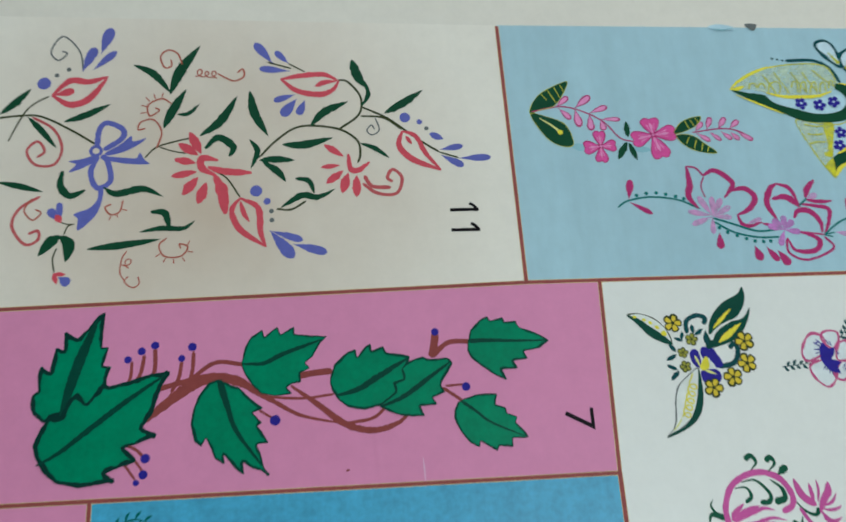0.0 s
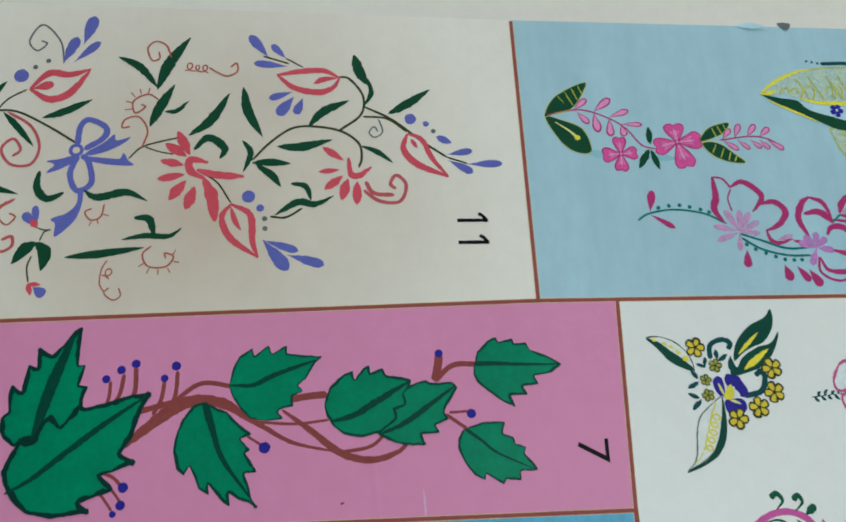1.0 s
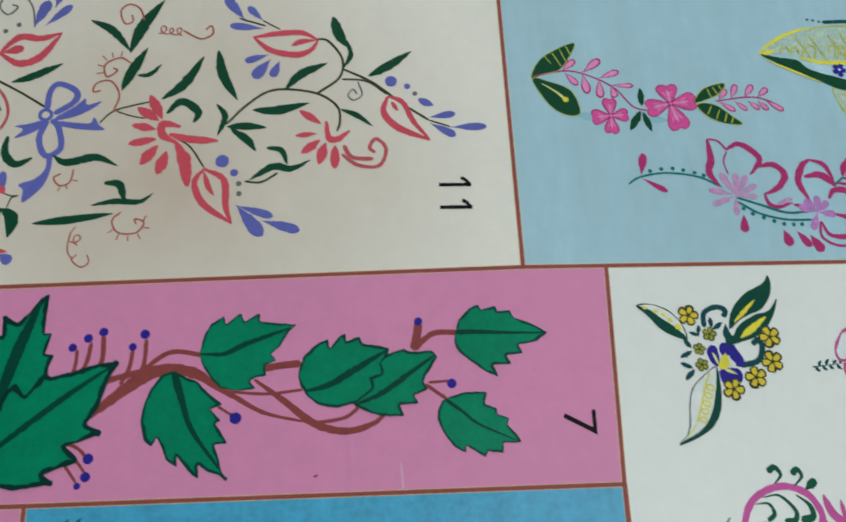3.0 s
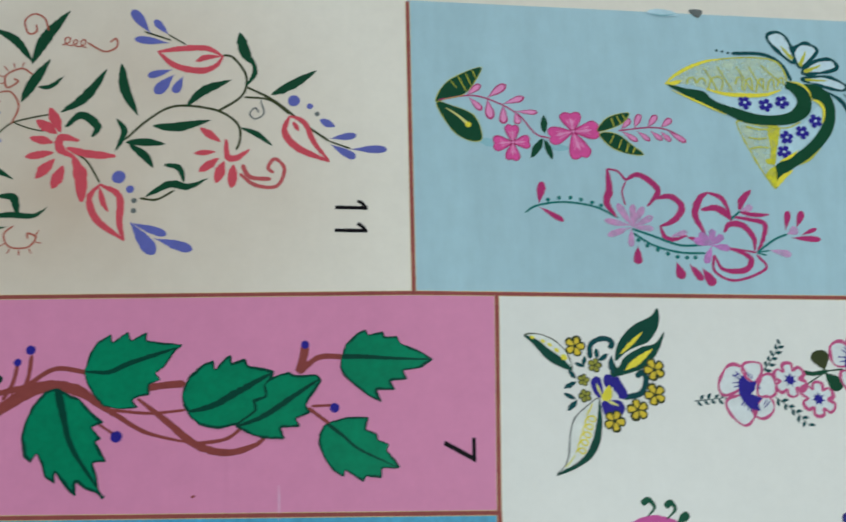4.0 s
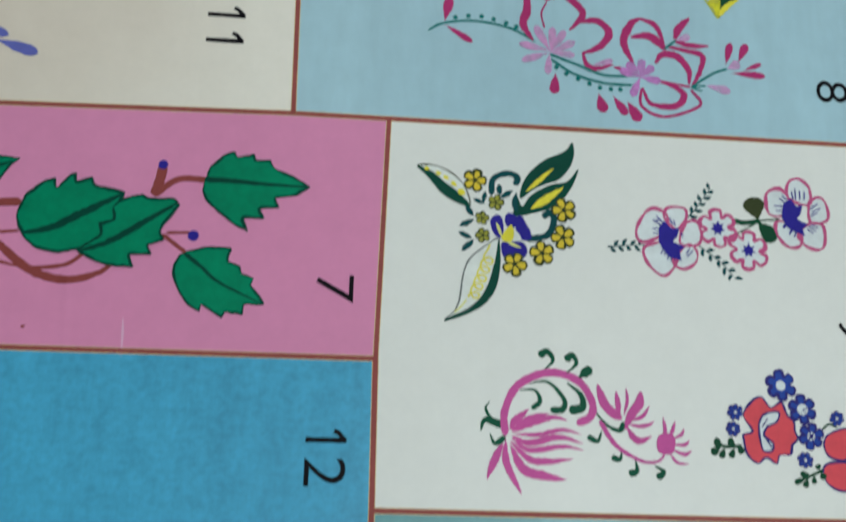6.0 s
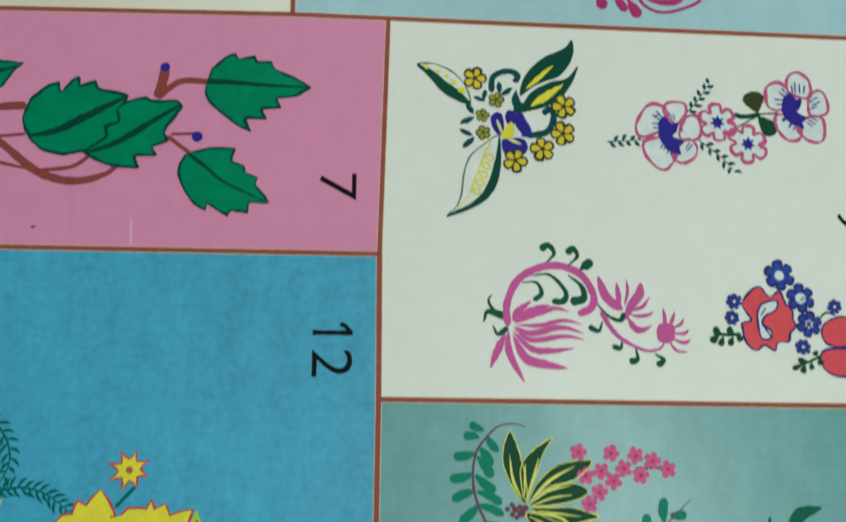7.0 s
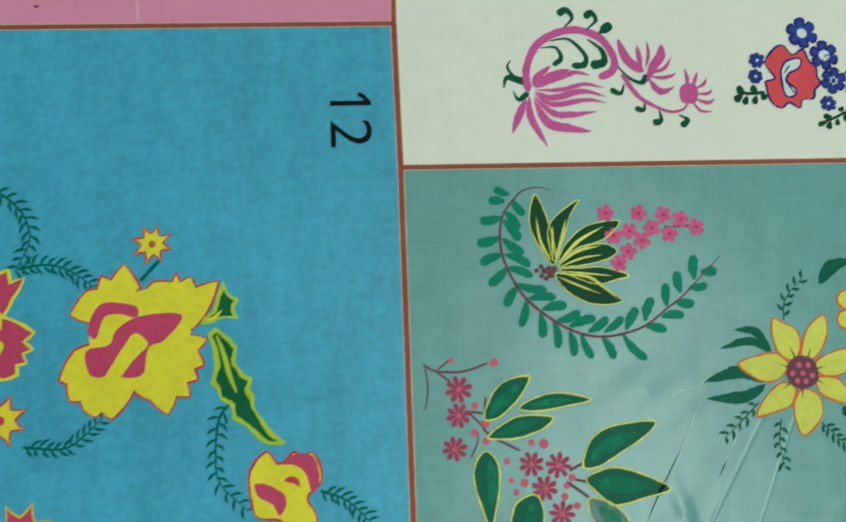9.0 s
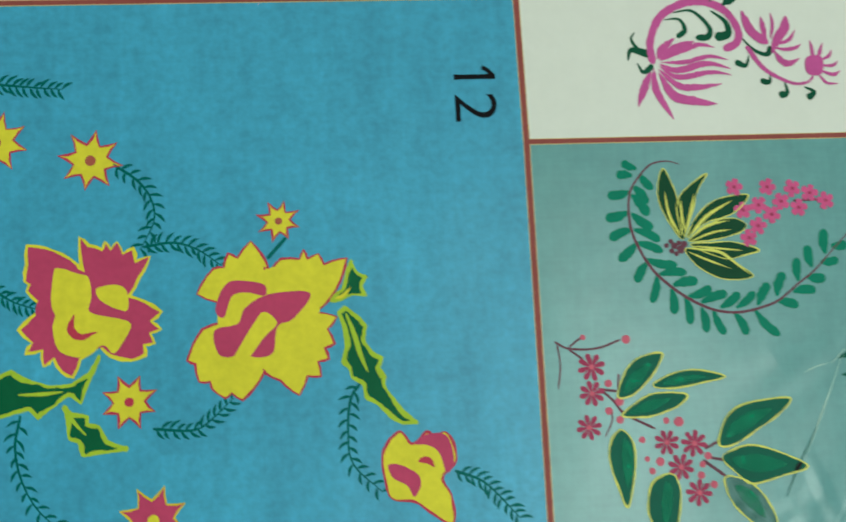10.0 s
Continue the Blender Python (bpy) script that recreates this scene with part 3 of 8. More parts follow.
stroke("stem", "olive", "even", 1.01, (-152.4, 303.9), (-140.7, 305.1), (-132.5, 304.2), (-120.3, 297.8), (-108.5, 290.2))
stroke("stem", "olive", "even", 0.76, (-146.5, 292.3), (-141.8, 304.1), (-137.7, 310.3), (-130.5, 314.9))
stroke("stem", "olive", "even", 0.76, (-87.1, 283.2), (-82.1, 288.4), (-73.9, 291.2), (-67.6, 292.7))
stroke("stem", "olive", "even", 0.63, (-81.0, 288.6), (-74.9, 286.4), (-69.0, 285.2))
stroke("stem", "olive", "even", 1.05, (-36.7, 282.5), (-29.5, 290.5), (-20.9, 297.0), (-12.3, 298.3), (0.0, 296.2), (7.8, 290.5), (9.0, 283.7), (7.7, 279.1))
stroke("stem", "olive", "even", 1.07, (-0.1, 322.2), (4.4, 321.0), (10.0, 312.9), (8.9, 303.8), (-0.5, 296.2))
stroke("stem", "olive", "even", 1.05, (10.3, 307.8), (22.6, 301.4), (34.7, 291.5), (45.5, 283.9))
stroke("stem", "olive", "even", 0.93, (9.7, 303.0), (20.1, 302.0), (28.6, 295.8))
stroke("stem", "olive", "even", 0.79, (45.5, 283.9), (54.1, 281.0))
stroke("stem", "olive", "even", 0.75, (-58.1, 277.3), (-50.9, 272.7), (-44.9, 263.4))
stroke("stem", "olive", "even", 0.81, (-33.2, 332.0), (-21.9, 328.4))
stroke("stem", "olive", "even", 0.68, (-23.2, 331.0), (-15.7, 326.6))
stroke("stem", "olive", "even", 0.59, (-120.8, 253.2), (-118.0, 252.2), (-115.1, 252.3))
stroke("stem", "olive", "even", 0.59, (-119.2, 247.5), (-117.9, 251.2), (-115.8, 252.1))
stroke("stem", "olive", "even", 0.70, (-121.7, 241.4), (-123.0, 236.6), (-121.9, 230.5))
stroke("stem", "olive", "even", 0.99, (-29.0, 257.4), (-22.4, 257.0), (-15.7, 261.0))
stroke("petal", "coral", "brush", 3.12, (-129.4, 315.1), (-122.1, 322.6), (-113.7, 322.0), (-105.2, 324.7), lvl=1)
stroke("petal", "coral", "brush", 3.35, (-129.4, 315.1), (-121.2, 310.4), (-113.1, 313.3), (-105.7, 323.9), lvl=1)
stroke("petal", "coral", "brush", 2.71, (-27.0, 322.7), (-16.9, 324.6), (-6.9, 325.1), (0.1, 321.6), lvl=1)
stroke("petal", "coral", "brush", 2.94, (-26.5, 322.4), (-19.5, 316.6), (-9.6, 314.5), (-3.3, 316.5), (0.1, 321.6), lvl=1)
stroke("petal", "coral", "brush", 2.91, (-44.8, 262.9), (-48.3, 257.1), (-44.7, 248.1), (-33.4, 239.7), lvl=1)
stroke("petal", "coral", "brush", 2.91, (-44.8, 262.9), (-37.0, 258.1), (-35.8, 246.6), (-33.4, 239.7), lvl=1)
stroke("petal", "coral", "brush", 3.12, (28.6, 294.9), (27.0, 287.5), (32.9, 280.5), (45.7, 274.9), lvl=1)
stroke("petal", "coral", "brush", 2.35, (28.6, 294.9), (34.7, 292.3), (39.2, 283.2), (45.7, 274.9), lvl=1)
stroke("petal", "coral", "brush", 5.20, (-56.1, 274.1), (-52.7, 266.2), (-51.1, 255.4), lvl=1)
stroke("petal", "coral", "brush", 3.51, (-59.3, 278.2), (-51.0, 275.9), (-39.8, 275.1), lvl=1)
stroke("petal", "coral", "brush", 3.53, (-55.7, 274.1), (-61.7, 277.7), (-61.8, 282.7), (-54.6, 281.5), lvl=1)
stroke("petal", "coral", "brush", 2.82, (3.4, 283.8), (4.4, 276.4), (8.0, 275.6), (13.1, 279.5), lvl=1)
stroke("petal", "coral", "leaf", 2.42, (-11.3, 318.8), (-7.0, 320.8), (-0.6, 321.6), lvl=1)
stroke("petal", "coral", "leaf", 2.21, (-44.8, 261.6), (-43.1, 255.7), (-40.5, 251.3), lvl=1)
stroke("petal", "coral", "leaf", 2.10, (30.2, 292.4), (32.8, 288.2), lvl=1)
stroke("petal", "coral", "leaf", 4.30, (-67.7, 295.7), (-62.3, 284.9), lvl=1)
stroke("petal", "coral", "leaf", 4.04, (-72.5, 290.1), (-63.7, 284.3), lvl=1)
stroke("petal", "coral", "leaf", 3.51, (-74.3, 282.4), (-64.6, 280.4), lvl=1)
stroke("petal", "coral", "leaf", 3.50, (-75.2, 274.0), (-64.0, 276.1), lvl=1)
stroke("petal", "coral", "leaf", 4.23, (-70.0, 264.8), (-63.4, 273.5), lvl=1)
stroke("petal", "coral", "leaf", 4.47, (-63.1, 260.5), (-59.8, 270.8), lvl=1)
stroke("petal", "coral", "leaf", 3.09, (-7.5, 288.6), (1.4, 282.4), lvl=1)
stroke("petal", "coral", "leaf", 2.30, (-9.2, 277.2), (-0.4, 278.1), lvl=1)
stroke("petal", "coral", "leaf", 3.57, (-6.7, 269.2), (1.0, 275.4), lvl=1)
stroke("petal", "coral", "leaf", 4.08, (0.4, 264.3), (3.1, 274.3), lvl=1)
stroke("petal", "coral", "leaf", 3.83, (6.7, 262.3), (7.0, 272.9), lvl=1)
stroke("petal", "coral", "leaf", 1.85, (-122.3, 229.8), (-117.0, 229.4), lvl=1)
stroke("petal", "coral", "leaf", 2.06, (-121.9, 230.0), (-120.6, 225.2), lvl=1)
stroke("petal", "coral", "drop", 3.88, (-128.7, 315.1), (-119.8, 317.6), lvl=1)
stroke("petal", "violet_blue", "drop", 4.80, (-117.0, 327.4), (-111.8, 340.2), lvl=1)
stroke("petal", "violet_blue", "drop", 5.41, (-109.1, 336.7), (-105.3, 350.7), lvl=1)
stroke("petal", "violet_blue", "drop", 3.73, (-112.4, 328.2), (-102.2, 338.1), lvl=1)
stroke("petal", "violet_blue", "drop", 4.38, (-30.7, 331.4), (-39.1, 342.3), lvl=1)
stroke("petal", "violet_blue", "drop", 3.27, (-23.2, 331.0), (-29.5, 337.8), lvl=1)
stroke("petal", "violet_blue", "drop", 3.50, (-22.5, 327.0), (-37.0, 328.5), lvl=1)
stroke("petal", "violet_blue", "drop", 3.43, (-20.3, 314.6), (-30.2, 311.3), lvl=1)
stroke("petal", "violet_blue", "drop", 4.98, (-19.6, 312.4), (-26.5, 303.4), lvl=1)
stroke("petal", "violet_blue", "drop", 3.94, (-15.8, 311.7), (-18.9, 303.9), lvl=1)
stroke("petal", "violet_blue", "drop", 3.17, (45.6, 285.2), (56.5, 287.0), lvl=1)
stroke("petal", "violet_blue", "drop", 3.43, (54.1, 280.7), (69.2, 281.0), lvl=1)
stroke("petal", "violet_blue", "drop", 3.66, (45.9, 282.5), (56.3, 276.8), lvl=1)
stroke("petal", "violet_blue", "drop", 5.52, (-31.8, 247.3), (-21.4, 234.2), lvl=1)
stroke("petal", "violet_blue", "drop", 3.40, (-31.4, 247.0), (-17.3, 242.3), lvl=1)
stroke("petal", "violet_blue", "drop", 4.12, (-21.8, 240.7), (-6.9, 236.3), lvl=1)
stroke("petal", "violet_blue", "drop", 3.83, (-121.1, 253.7), (-126.5, 259.4), lvl=1)
stroke("petal", "violet_blue", "drop", 2.89, (-121.1, 253.7), (-122.2, 262.6), lvl=1)
stroke("petal", "violet_blue", "drop", 4.36, (-120.0, 228.5), (-115.3, 225.1), lvl=1)
stroke("petal", "violet_blue", "leaf", 3.18, (41.1, 293.6), (47.7, 290.5), lvl=1)
stroke("petal", "coral", "leaf", 2.87, (-120.8, 253.2), (-123.3, 256.8), lvl=1)
dot("dot", "violet_blue", -133.4, 321.3, 3.10, lvl=1)
dot("dot", "violet_blue", 30.2, 301.9, 2.53, lvl=1)
dot("dot", "violet_blue", -37.8, 266.2, 2.74, lvl=1)
dot("dot", "violet_blue", -33.0, 261.1, 1.61, lvl=1)
dot("dot", "violet_blue", 36.9, 299.6, 1.33, lvl=1)
dot("dot", "slate", -128.1, 325.5, 1.04, lvl=1)
dot("dot", "slate", -123.0, 328.5, 1.05, lvl=1)
dot("dot", "slate", 40.0, 296.2, 1.06, lvl=1)
dot("dot", "slate", -31.1, 256.4, 1.11, lvl=1)
dot("dot", "slate", -30.9, 252.1, 1.10, lvl=1)
ring("bow_knot", "violet_blue", -108.3, 287.0, 2.25, 1.50)
stroke("bow_loop", "violet_blue", "even", 2.54, (-108.0, 289.1), (-107.4, 297.7), (-104.0, 300.9), (-97.2, 297.5), (-97.7, 292.7), (-105.1, 287.4), lvl=1)
stroke("bow_loop", "violet_blue", "even", 2.45, (-107.3, 284.8), (-109.9, 276.5), (-106.7, 269.1), (-101.2, 272.4), (-102.9, 281.6), (-105.9, 284.8), lvl=1)
patch("bow_tail", "violet_blue", (-104.3, 285.8), (-97.5, 290.5), (-93.5, 294.2), (-92.4, 291.5), (-86.8, 293.0), (-90.4, 289.6), (-96.1, 286.5), (-102.4, 284.7), lvl=1)
patch("bow_tail", "violet_blue", (-105.4, 284.3), (-97.2, 283.6), (-90.8, 283.2), (-89.3, 285.8), (-87.0, 282.4), (-85.1, 280.2), (-93.5, 280.4), (-102.4, 282.1), lvl=1)
patch("bow_tail", "violet_blue", (-108.6, 284.6), (-114.6, 283.1), (-119.6, 282.1), (-116.5, 280.5), (-119.4, 276.9), (-114.2, 278.4), (-108.2, 282.2), lvl=1)
patch("bow_tail", "violet_blue", (-106.0, 268.9), (-104.1, 268.6), (-104.4, 261.9), (-107.0, 255.4), (-113.5, 249.3), (-113.9, 254.6), (-115.7, 256.9), (-109.5, 259.5), (-106.3, 263.5), lvl=1)
stroke("tendril", "slate", "even", 0.79, (-116.5, 327.4), (-118.9, 338.2), (-126.8, 346.1), (-131.7, 338.3), (-128.2, 333.4), (-124.4, 336.8), (-126.9, 338.3), lvl=1)
stroke("tendril", "coral_dark", "even", 1.23, (-137.1, 304.3), (-127.3, 297.9), (-123.1, 288.5), (-125.9, 280.7), (-133.9, 280.8), (-138.0, 287.4), (-133.8, 292.1), (-130.4, 287.3), (-133.5, 284.2), lvl=1)
stroke("tendril", "coral_dark", "even", 1.29, (-130.4, 265.6), (-138.8, 259.7), (-141.0, 251.7), (-135.1, 243.5), (-129.8, 245.3), (-130.1, 249.5), (-134.0, 248.1), lvl=1)
stroke("tendril", "coral_dark", "even", 1.54, (9.5, 268.9), (16.2, 264.0), (24.7, 263.8), (27.5, 271.2), (23.5, 275.6), (20.9, 271.8), (23.2, 269.4), lvl=1)
stroke("tendril", "coral_dark", "even", 1.78, (10.4, 272.8), (13.9, 267.5), (22.4, 266.7), lvl=1)
stroke("tendril", "rust", "even", 0.80, (-72.2, 330.8), (-74.4, 336.6), (-78.9, 338.6), (-82.2, 335.2), (-80.2, 329.4), (-77.1, 330.2), (-77.5, 333.7), lvl=1)
stroke("tendril", "rust", "even", 0.80, (-56.0, 326.1), (-52.3, 323.7), (-48.1, 322.0), (-43.9, 324.3), (-44.4, 328.3), (-46.9, 326.3), lvl=1)
stroke("tendril", "rust", "even", 0.77, (-82.1, 287.9), (-80.1, 295.9), (-83.9, 302.2), (-89.4, 301.2), (-90.6, 297.4), (-87.3, 297.9), lvl=1)
stroke("tendril", "rust", "even", 0.77, (-76.3, 310.4), (-80.8, 313.0), (-86.7, 309.7), (-85.7, 304.2), (-81.7, 306.9), (-83.5, 308.3), lvl=1)
stroke("tendril", "rust", "even", 0.71, (-133.7, 264.6), (-136.6, 259.1), (-132.8, 254.5), (-129.5, 257.7), (-132.1, 259.5), lvl=1)
stroke("tendril", "rust", "even", 0.72, (-95.3, 263.3), (-96.4, 257.7), (-100.2, 256.3), (-102.7, 259.6), (-100.0, 261.3), lvl=1)
stroke("tendril", "rust", "even", 0.58, (-92.4, 239.4), (-94.3, 235.8), (-94.8, 229.7), (-92.8, 226.0), lvl=1)
stroke("tendril", "rust", "even", 0.58, (-91.1, 227.9), (-92.8, 225.6), (-89.3, 222.8), (-86.5, 224.6), (-87.3, 227.8), lvl=1)
stroke("tendril", "rust", "even", 0.71, (-75.7, 245.1), (-79.0, 241.5), (-76.5, 236.5), (-69.7, 236.3), (-66.8, 240.4), (-70.3, 242.0), (-69.8, 239.7), lvl=1)
stroke("tendril_ray", "rust", "even", 0.52, (-83.7, 313.0), (-84.3, 315.5), lvl=1)
stroke("tendril_ray", "rust", "even", 0.52, (-80.8, 313.5), (-80.2, 316.1), lvl=1)
stroke("tendril_ray", "rust", "even", 0.52, (-86.0, 311.6), (-88.0, 313.9), lvl=1)
stroke("tendril_ray", "rust", "even", 0.52, (-87.1, 308.9), (-89.8, 309.7), lvl=1)
stroke("tendril_ray", "rust", "even", 0.51, (-87.0, 306.1), (-90.0, 305.6), lvl=1)
stroke("tendril_ray", "rust", "even", 0.48, (-95.5, 258.7), (-93.2, 258.1), lvl=1)
stroke("tendril_ray", "rust", "even", 0.48, (-97.7, 256.7), (-97.1, 254.7), lvl=1)
stroke("tendril_ray", "rust", "even", 0.48, (-99.9, 255.7), (-100.7, 253.8), lvl=1)
stroke("tendril_ray", "rust", "even", 0.47, (-78.3, 237.8), (-80.3, 236.3), lvl=1)
stroke("tendril_ray", "rust", "even", 0.47, (-76.0, 235.7), (-77.0, 233.6), lvl=1)
stroke("tendril_ray", "rust", "even", 0.47, (-72.6, 235.1), (-72.5, 232.9), lvl=1)
stroke("tendril_ray", "rust", "even", 0.47, (-69.0, 235.8), (-67.8, 233.8), lvl=1)
stroke("tendril_ray", "rust", "even", 0.48, (-66.8, 238.4), (-64.5, 238.1), lvl=1)
stroke("tendril_ray", "rust", "even", 0.48, (-67.1, 241.2), (-66.0, 243.4), lvl=1)
stroke("tendril", "slate", "even", 0.66, (16.4, 302.1), (18.1, 295.9), (14.8, 293.2), (12.4, 295.4), (14.5, 298.2), (16.1, 295.9), lvl=1)
curl("tendril", "rust", 0.62, -66.0, 324.6, -56.2, 323.6, 3, 1.7, lvl=1)
curl("tendril", "rust", 0.58, -94.1, 233.1, -91.3, 231.5, 1, 1.87, lvl=1)
digits("11", 48.4, 243.5, 61.4, 259.4)

PANEL = PANELS["panel_8"]
stroke("shade_wash", "wash_blue", "leaf", 3.66, (107.3, 286.5), (112.1, 285.3), (117.9, 285.0))
stroke("shade_wash", "wash_blue", "leaf", 3.24, (137.2, 284.2), (146.1, 283.4))
patch("leaf", "dark_green", (89.4, 303.6), (94.8, 313.2), (108.9, 320.4), (106.7, 313.6), (101.6, 307.2), (94.9, 305.1), line="olive_yellow", width=0.26, lvl=1)
patch("leaf", "dark_green", (89.8, 302.9), (97.2, 301.6), (106.1, 297.2), (109.0, 287.3), (104.0, 285.8), (96.6, 290.3), line="olive_yellow", width=0.25, lvl=1)
patch("leaf", "dark_green", (158.7, 291.6), (163.1, 298.1), (172.8, 300.8), (168.9, 295.2), line="olive_yellow", width=0.26, lvl=1)
patch("leaf", "dark_green", (159.4, 290.7), (166.6, 290.8), (173.2, 285.8), (177.8, 281.4), (169.7, 282.0), (163.0, 285.3), line="olive_yellow", width=0.26, lvl=1)
stroke("leaf", "dark_green", "leaf", 2.81, (135.7, 290.1), (135.6, 298.6), lvl=1)
stroke("leaf", "dark_green", "leaf", 3.20, (134.8, 287.7), (129.3, 278.7), lvl=1)
stroke("leaf", "dark_green", "leaf", 2.75, (135.7, 287.2), (138.6, 278.1), lvl=1)
stroke("vein", "pale_yellow", "taper", 1.39, (103.5, 293.0), (99.4, 296.9), (93.9, 300.7), lvl=3)
dot("vein_end", "yellow", 103.2, 293.2, 1.27, lvl=4)
stroke("stripe", "olive_yellow", "even", 0.47, (105.5, 318.7), (107.1, 314.8), lvl=3)
stroke("stripe", "olive_yellow", "even", 0.47, (102.6, 317.3), (104.9, 311.5), lvl=3)
stroke("stripe", "olive_yellow", "even", 0.47, (99.3, 315.6), (102.7, 308.9), lvl=3)
stroke("stripe", "olive_yellow", "even", 0.35, (95.9, 313.7), (98.6, 310.2), lvl=3)
stroke("stripe", "olive_yellow", "even", 0.47, (164.7, 298.2), (166.1, 293.9), lvl=3)
stroke("stripe", "olive_yellow", "even", 0.47, (167.2, 299.1), (168.9, 295.5), lvl=3)
stroke("stripe", "olive_yellow", "even", 0.47, (170.0, 299.9), (171.0, 297.5), lvl=3)
stroke("stripe", "olive_yellow", "even", 0.47, (165.5, 290.0), (163.5, 286.1), lvl=3)
stroke("stripe", "olive_yellow", "even", 0.47, (168.8, 288.2), (167.0, 283.8), lvl=3)
stroke("stripe", "olive_yellow", "even", 0.58, (171.7, 286.4), (170.4, 282.5), lvl=3)
stroke("stripe", "olive_yellow", "even", 0.58, (174.3, 284.6), (173.1, 281.9), lvl=3)
stroke("stem", "magenta", "even", 0.70, (90.5, 304.2), (104.9, 306.8), (116.1, 303.7), (125.1, 298.1), (131.7, 289.9), (138.4, 287.8), lvl=1)
stroke("stem", "magenta", "even", 0.71, (167.4, 292.2), (181.6, 294.1), (189.6, 293.0), (196.3, 289.2), lvl=1)
stroke("petal_outline", "magenta", "drop", 3.07, (102.7, 306.7), (108.9, 312.2), lvl=1)
stroke("petal", "pink_light", "drop", 3.07, (102.7, 306.7), (108.9, 312.2), lvl=2, shrink=0.66)
stroke("petal_outline", "magenta", "drop", 3.02, (103.8, 306.0), (109.2, 300.0), lvl=1)
stroke("petal", "pink_light", "drop", 3.02, (103.8, 306.0), (109.2, 300.0), lvl=2, shrink=0.66)
stroke("petal_outline", "magenta", "drop", 3.79, (111.6, 305.9), (119.8, 312.5), lvl=1)
stroke("petal", "pink_light", "drop", 3.79, (111.6, 305.9), (119.8, 312.5), lvl=2, shrink=0.66)
stroke("petal_outline", "magenta", "drop", 3.94, (111.6, 305.5), (113.0, 295.8), lvl=1)
stroke("petal", "pink_light", "drop", 3.94, (111.6, 305.5), (113.0, 295.8), lvl=2, shrink=0.66)
stroke("petal_outline", "magenta", "drop", 3.07, (118.4, 303.3), (127.6, 306.7), lvl=1)
stroke("petal", "pink_light", "drop", 3.07, (118.4, 303.3), (127.6, 306.7), lvl=2, shrink=0.66)
stroke("petal_outline", "magenta", "drop", 3.71, (118.4, 302.6), (118.3, 293.9), lvl=1)
stroke("petal", "pink_light", "drop", 3.71, (118.4, 302.6), (118.3, 293.9), lvl=2, shrink=0.66)
stroke("petal_outline", "magenta", "drop", 2.34, (123.3, 299.9), (133.2, 299.7), lvl=1)
stroke("petal", "pink_light", "drop", 2.34, (123.3, 299.9), (133.2, 299.7), lvl=2, shrink=0.66)
stroke("petal_outline", "magenta", "drop", 3.25, (123.5, 299.7), (124.6, 293.9), lvl=1)
stroke("petal", "pink_light", "drop", 3.25, (123.5, 299.7), (124.6, 293.9), lvl=2, shrink=0.66)
stroke("petal_outline", "magenta", "drop", 2.85, (169.0, 292.8), (173.1, 297.9), lvl=1)
stroke("petal", "pink_light", "drop", 2.85, (169.0, 292.8), (173.1, 297.9), lvl=2, shrink=0.66)
stroke("petal_outline", "magenta", "drop", 3.10, (174.7, 293.5), (177.6, 300.3), lvl=1)
stroke("petal", "pink_light", "drop", 3.10, (174.7, 293.5), (177.6, 300.3), lvl=2, shrink=0.66)
stroke("petal_outline", "magenta", "drop", 3.11, (180.5, 294.0), (184.9, 300.1), lvl=1)
stroke("petal", "pink_light", "drop", 3.11, (180.5, 294.0), (184.9, 300.1), lvl=2, shrink=0.66)
stroke("petal_outline", "magenta", "drop", 3.11, (186.2, 294.1), (191.3, 298.5), lvl=1)
stroke("petal", "pink_light", "drop", 3.11, (186.2, 294.1), (191.3, 298.5), lvl=2, shrink=0.66)
stroke("petal_outline", "magenta", "drop", 2.58, (169.0, 292.1), (175.8, 287.5), lvl=1)
stroke("petal", "pink_light", "drop", 2.58, (169.0, 292.1), (175.8, 287.5), lvl=2, shrink=0.66)
stroke("petal_outline", "magenta", "drop", 2.35, (175.8, 292.4), (181.1, 287.8), lvl=1)
stroke("petal", "pink_light", "drop", 2.35, (175.8, 292.4), (181.1, 287.8), lvl=2, shrink=0.66)
stroke("petal_outline", "magenta", "drop", 2.60, (181.6, 292.6), (186.6, 288.3), lvl=1)
stroke("petal", "pink_light", "drop", 2.60, (181.6, 292.6), (186.6, 288.3), lvl=2, shrink=0.66)
stroke("petal_outline", "magenta", "drop", 2.60, (186.1, 292.4), (190.2, 287.9), lvl=1)
stroke("petal", "pink_light", "drop", 2.60, (186.1, 292.4), (190.2, 287.9), lvl=2, shrink=0.66)
stroke("petal_outline", "magenta", "drop", 2.84, (189.6, 292.5), (196.9, 287.7), lvl=1)
stroke("petal", "pink_light", "drop", 2.84, (189.6, 292.5), (196.9, 287.7), lvl=2, shrink=0.66)
notched_petal((121.9, 285.5), (121.7, 293.4), 5.7)
notched_petal((121.9, 285.5), (129.0, 286.1), 5.7)
notched_petal((121.9, 285.5), (121.6, 277.7), 5.9)
notched_petal((121.9, 285.5), (113.9, 284.9), 6.7)
dot("flower_eye", "pink_light", 121.9, 285.5, 0.8, lvl=6)
ring("flower_eye_rim", "magenta", 121.9, 285.5, 0.8, 0.3, lvl=7)
notched_petal((147.9, 291.2), (147.0, 299.9), 9.0)
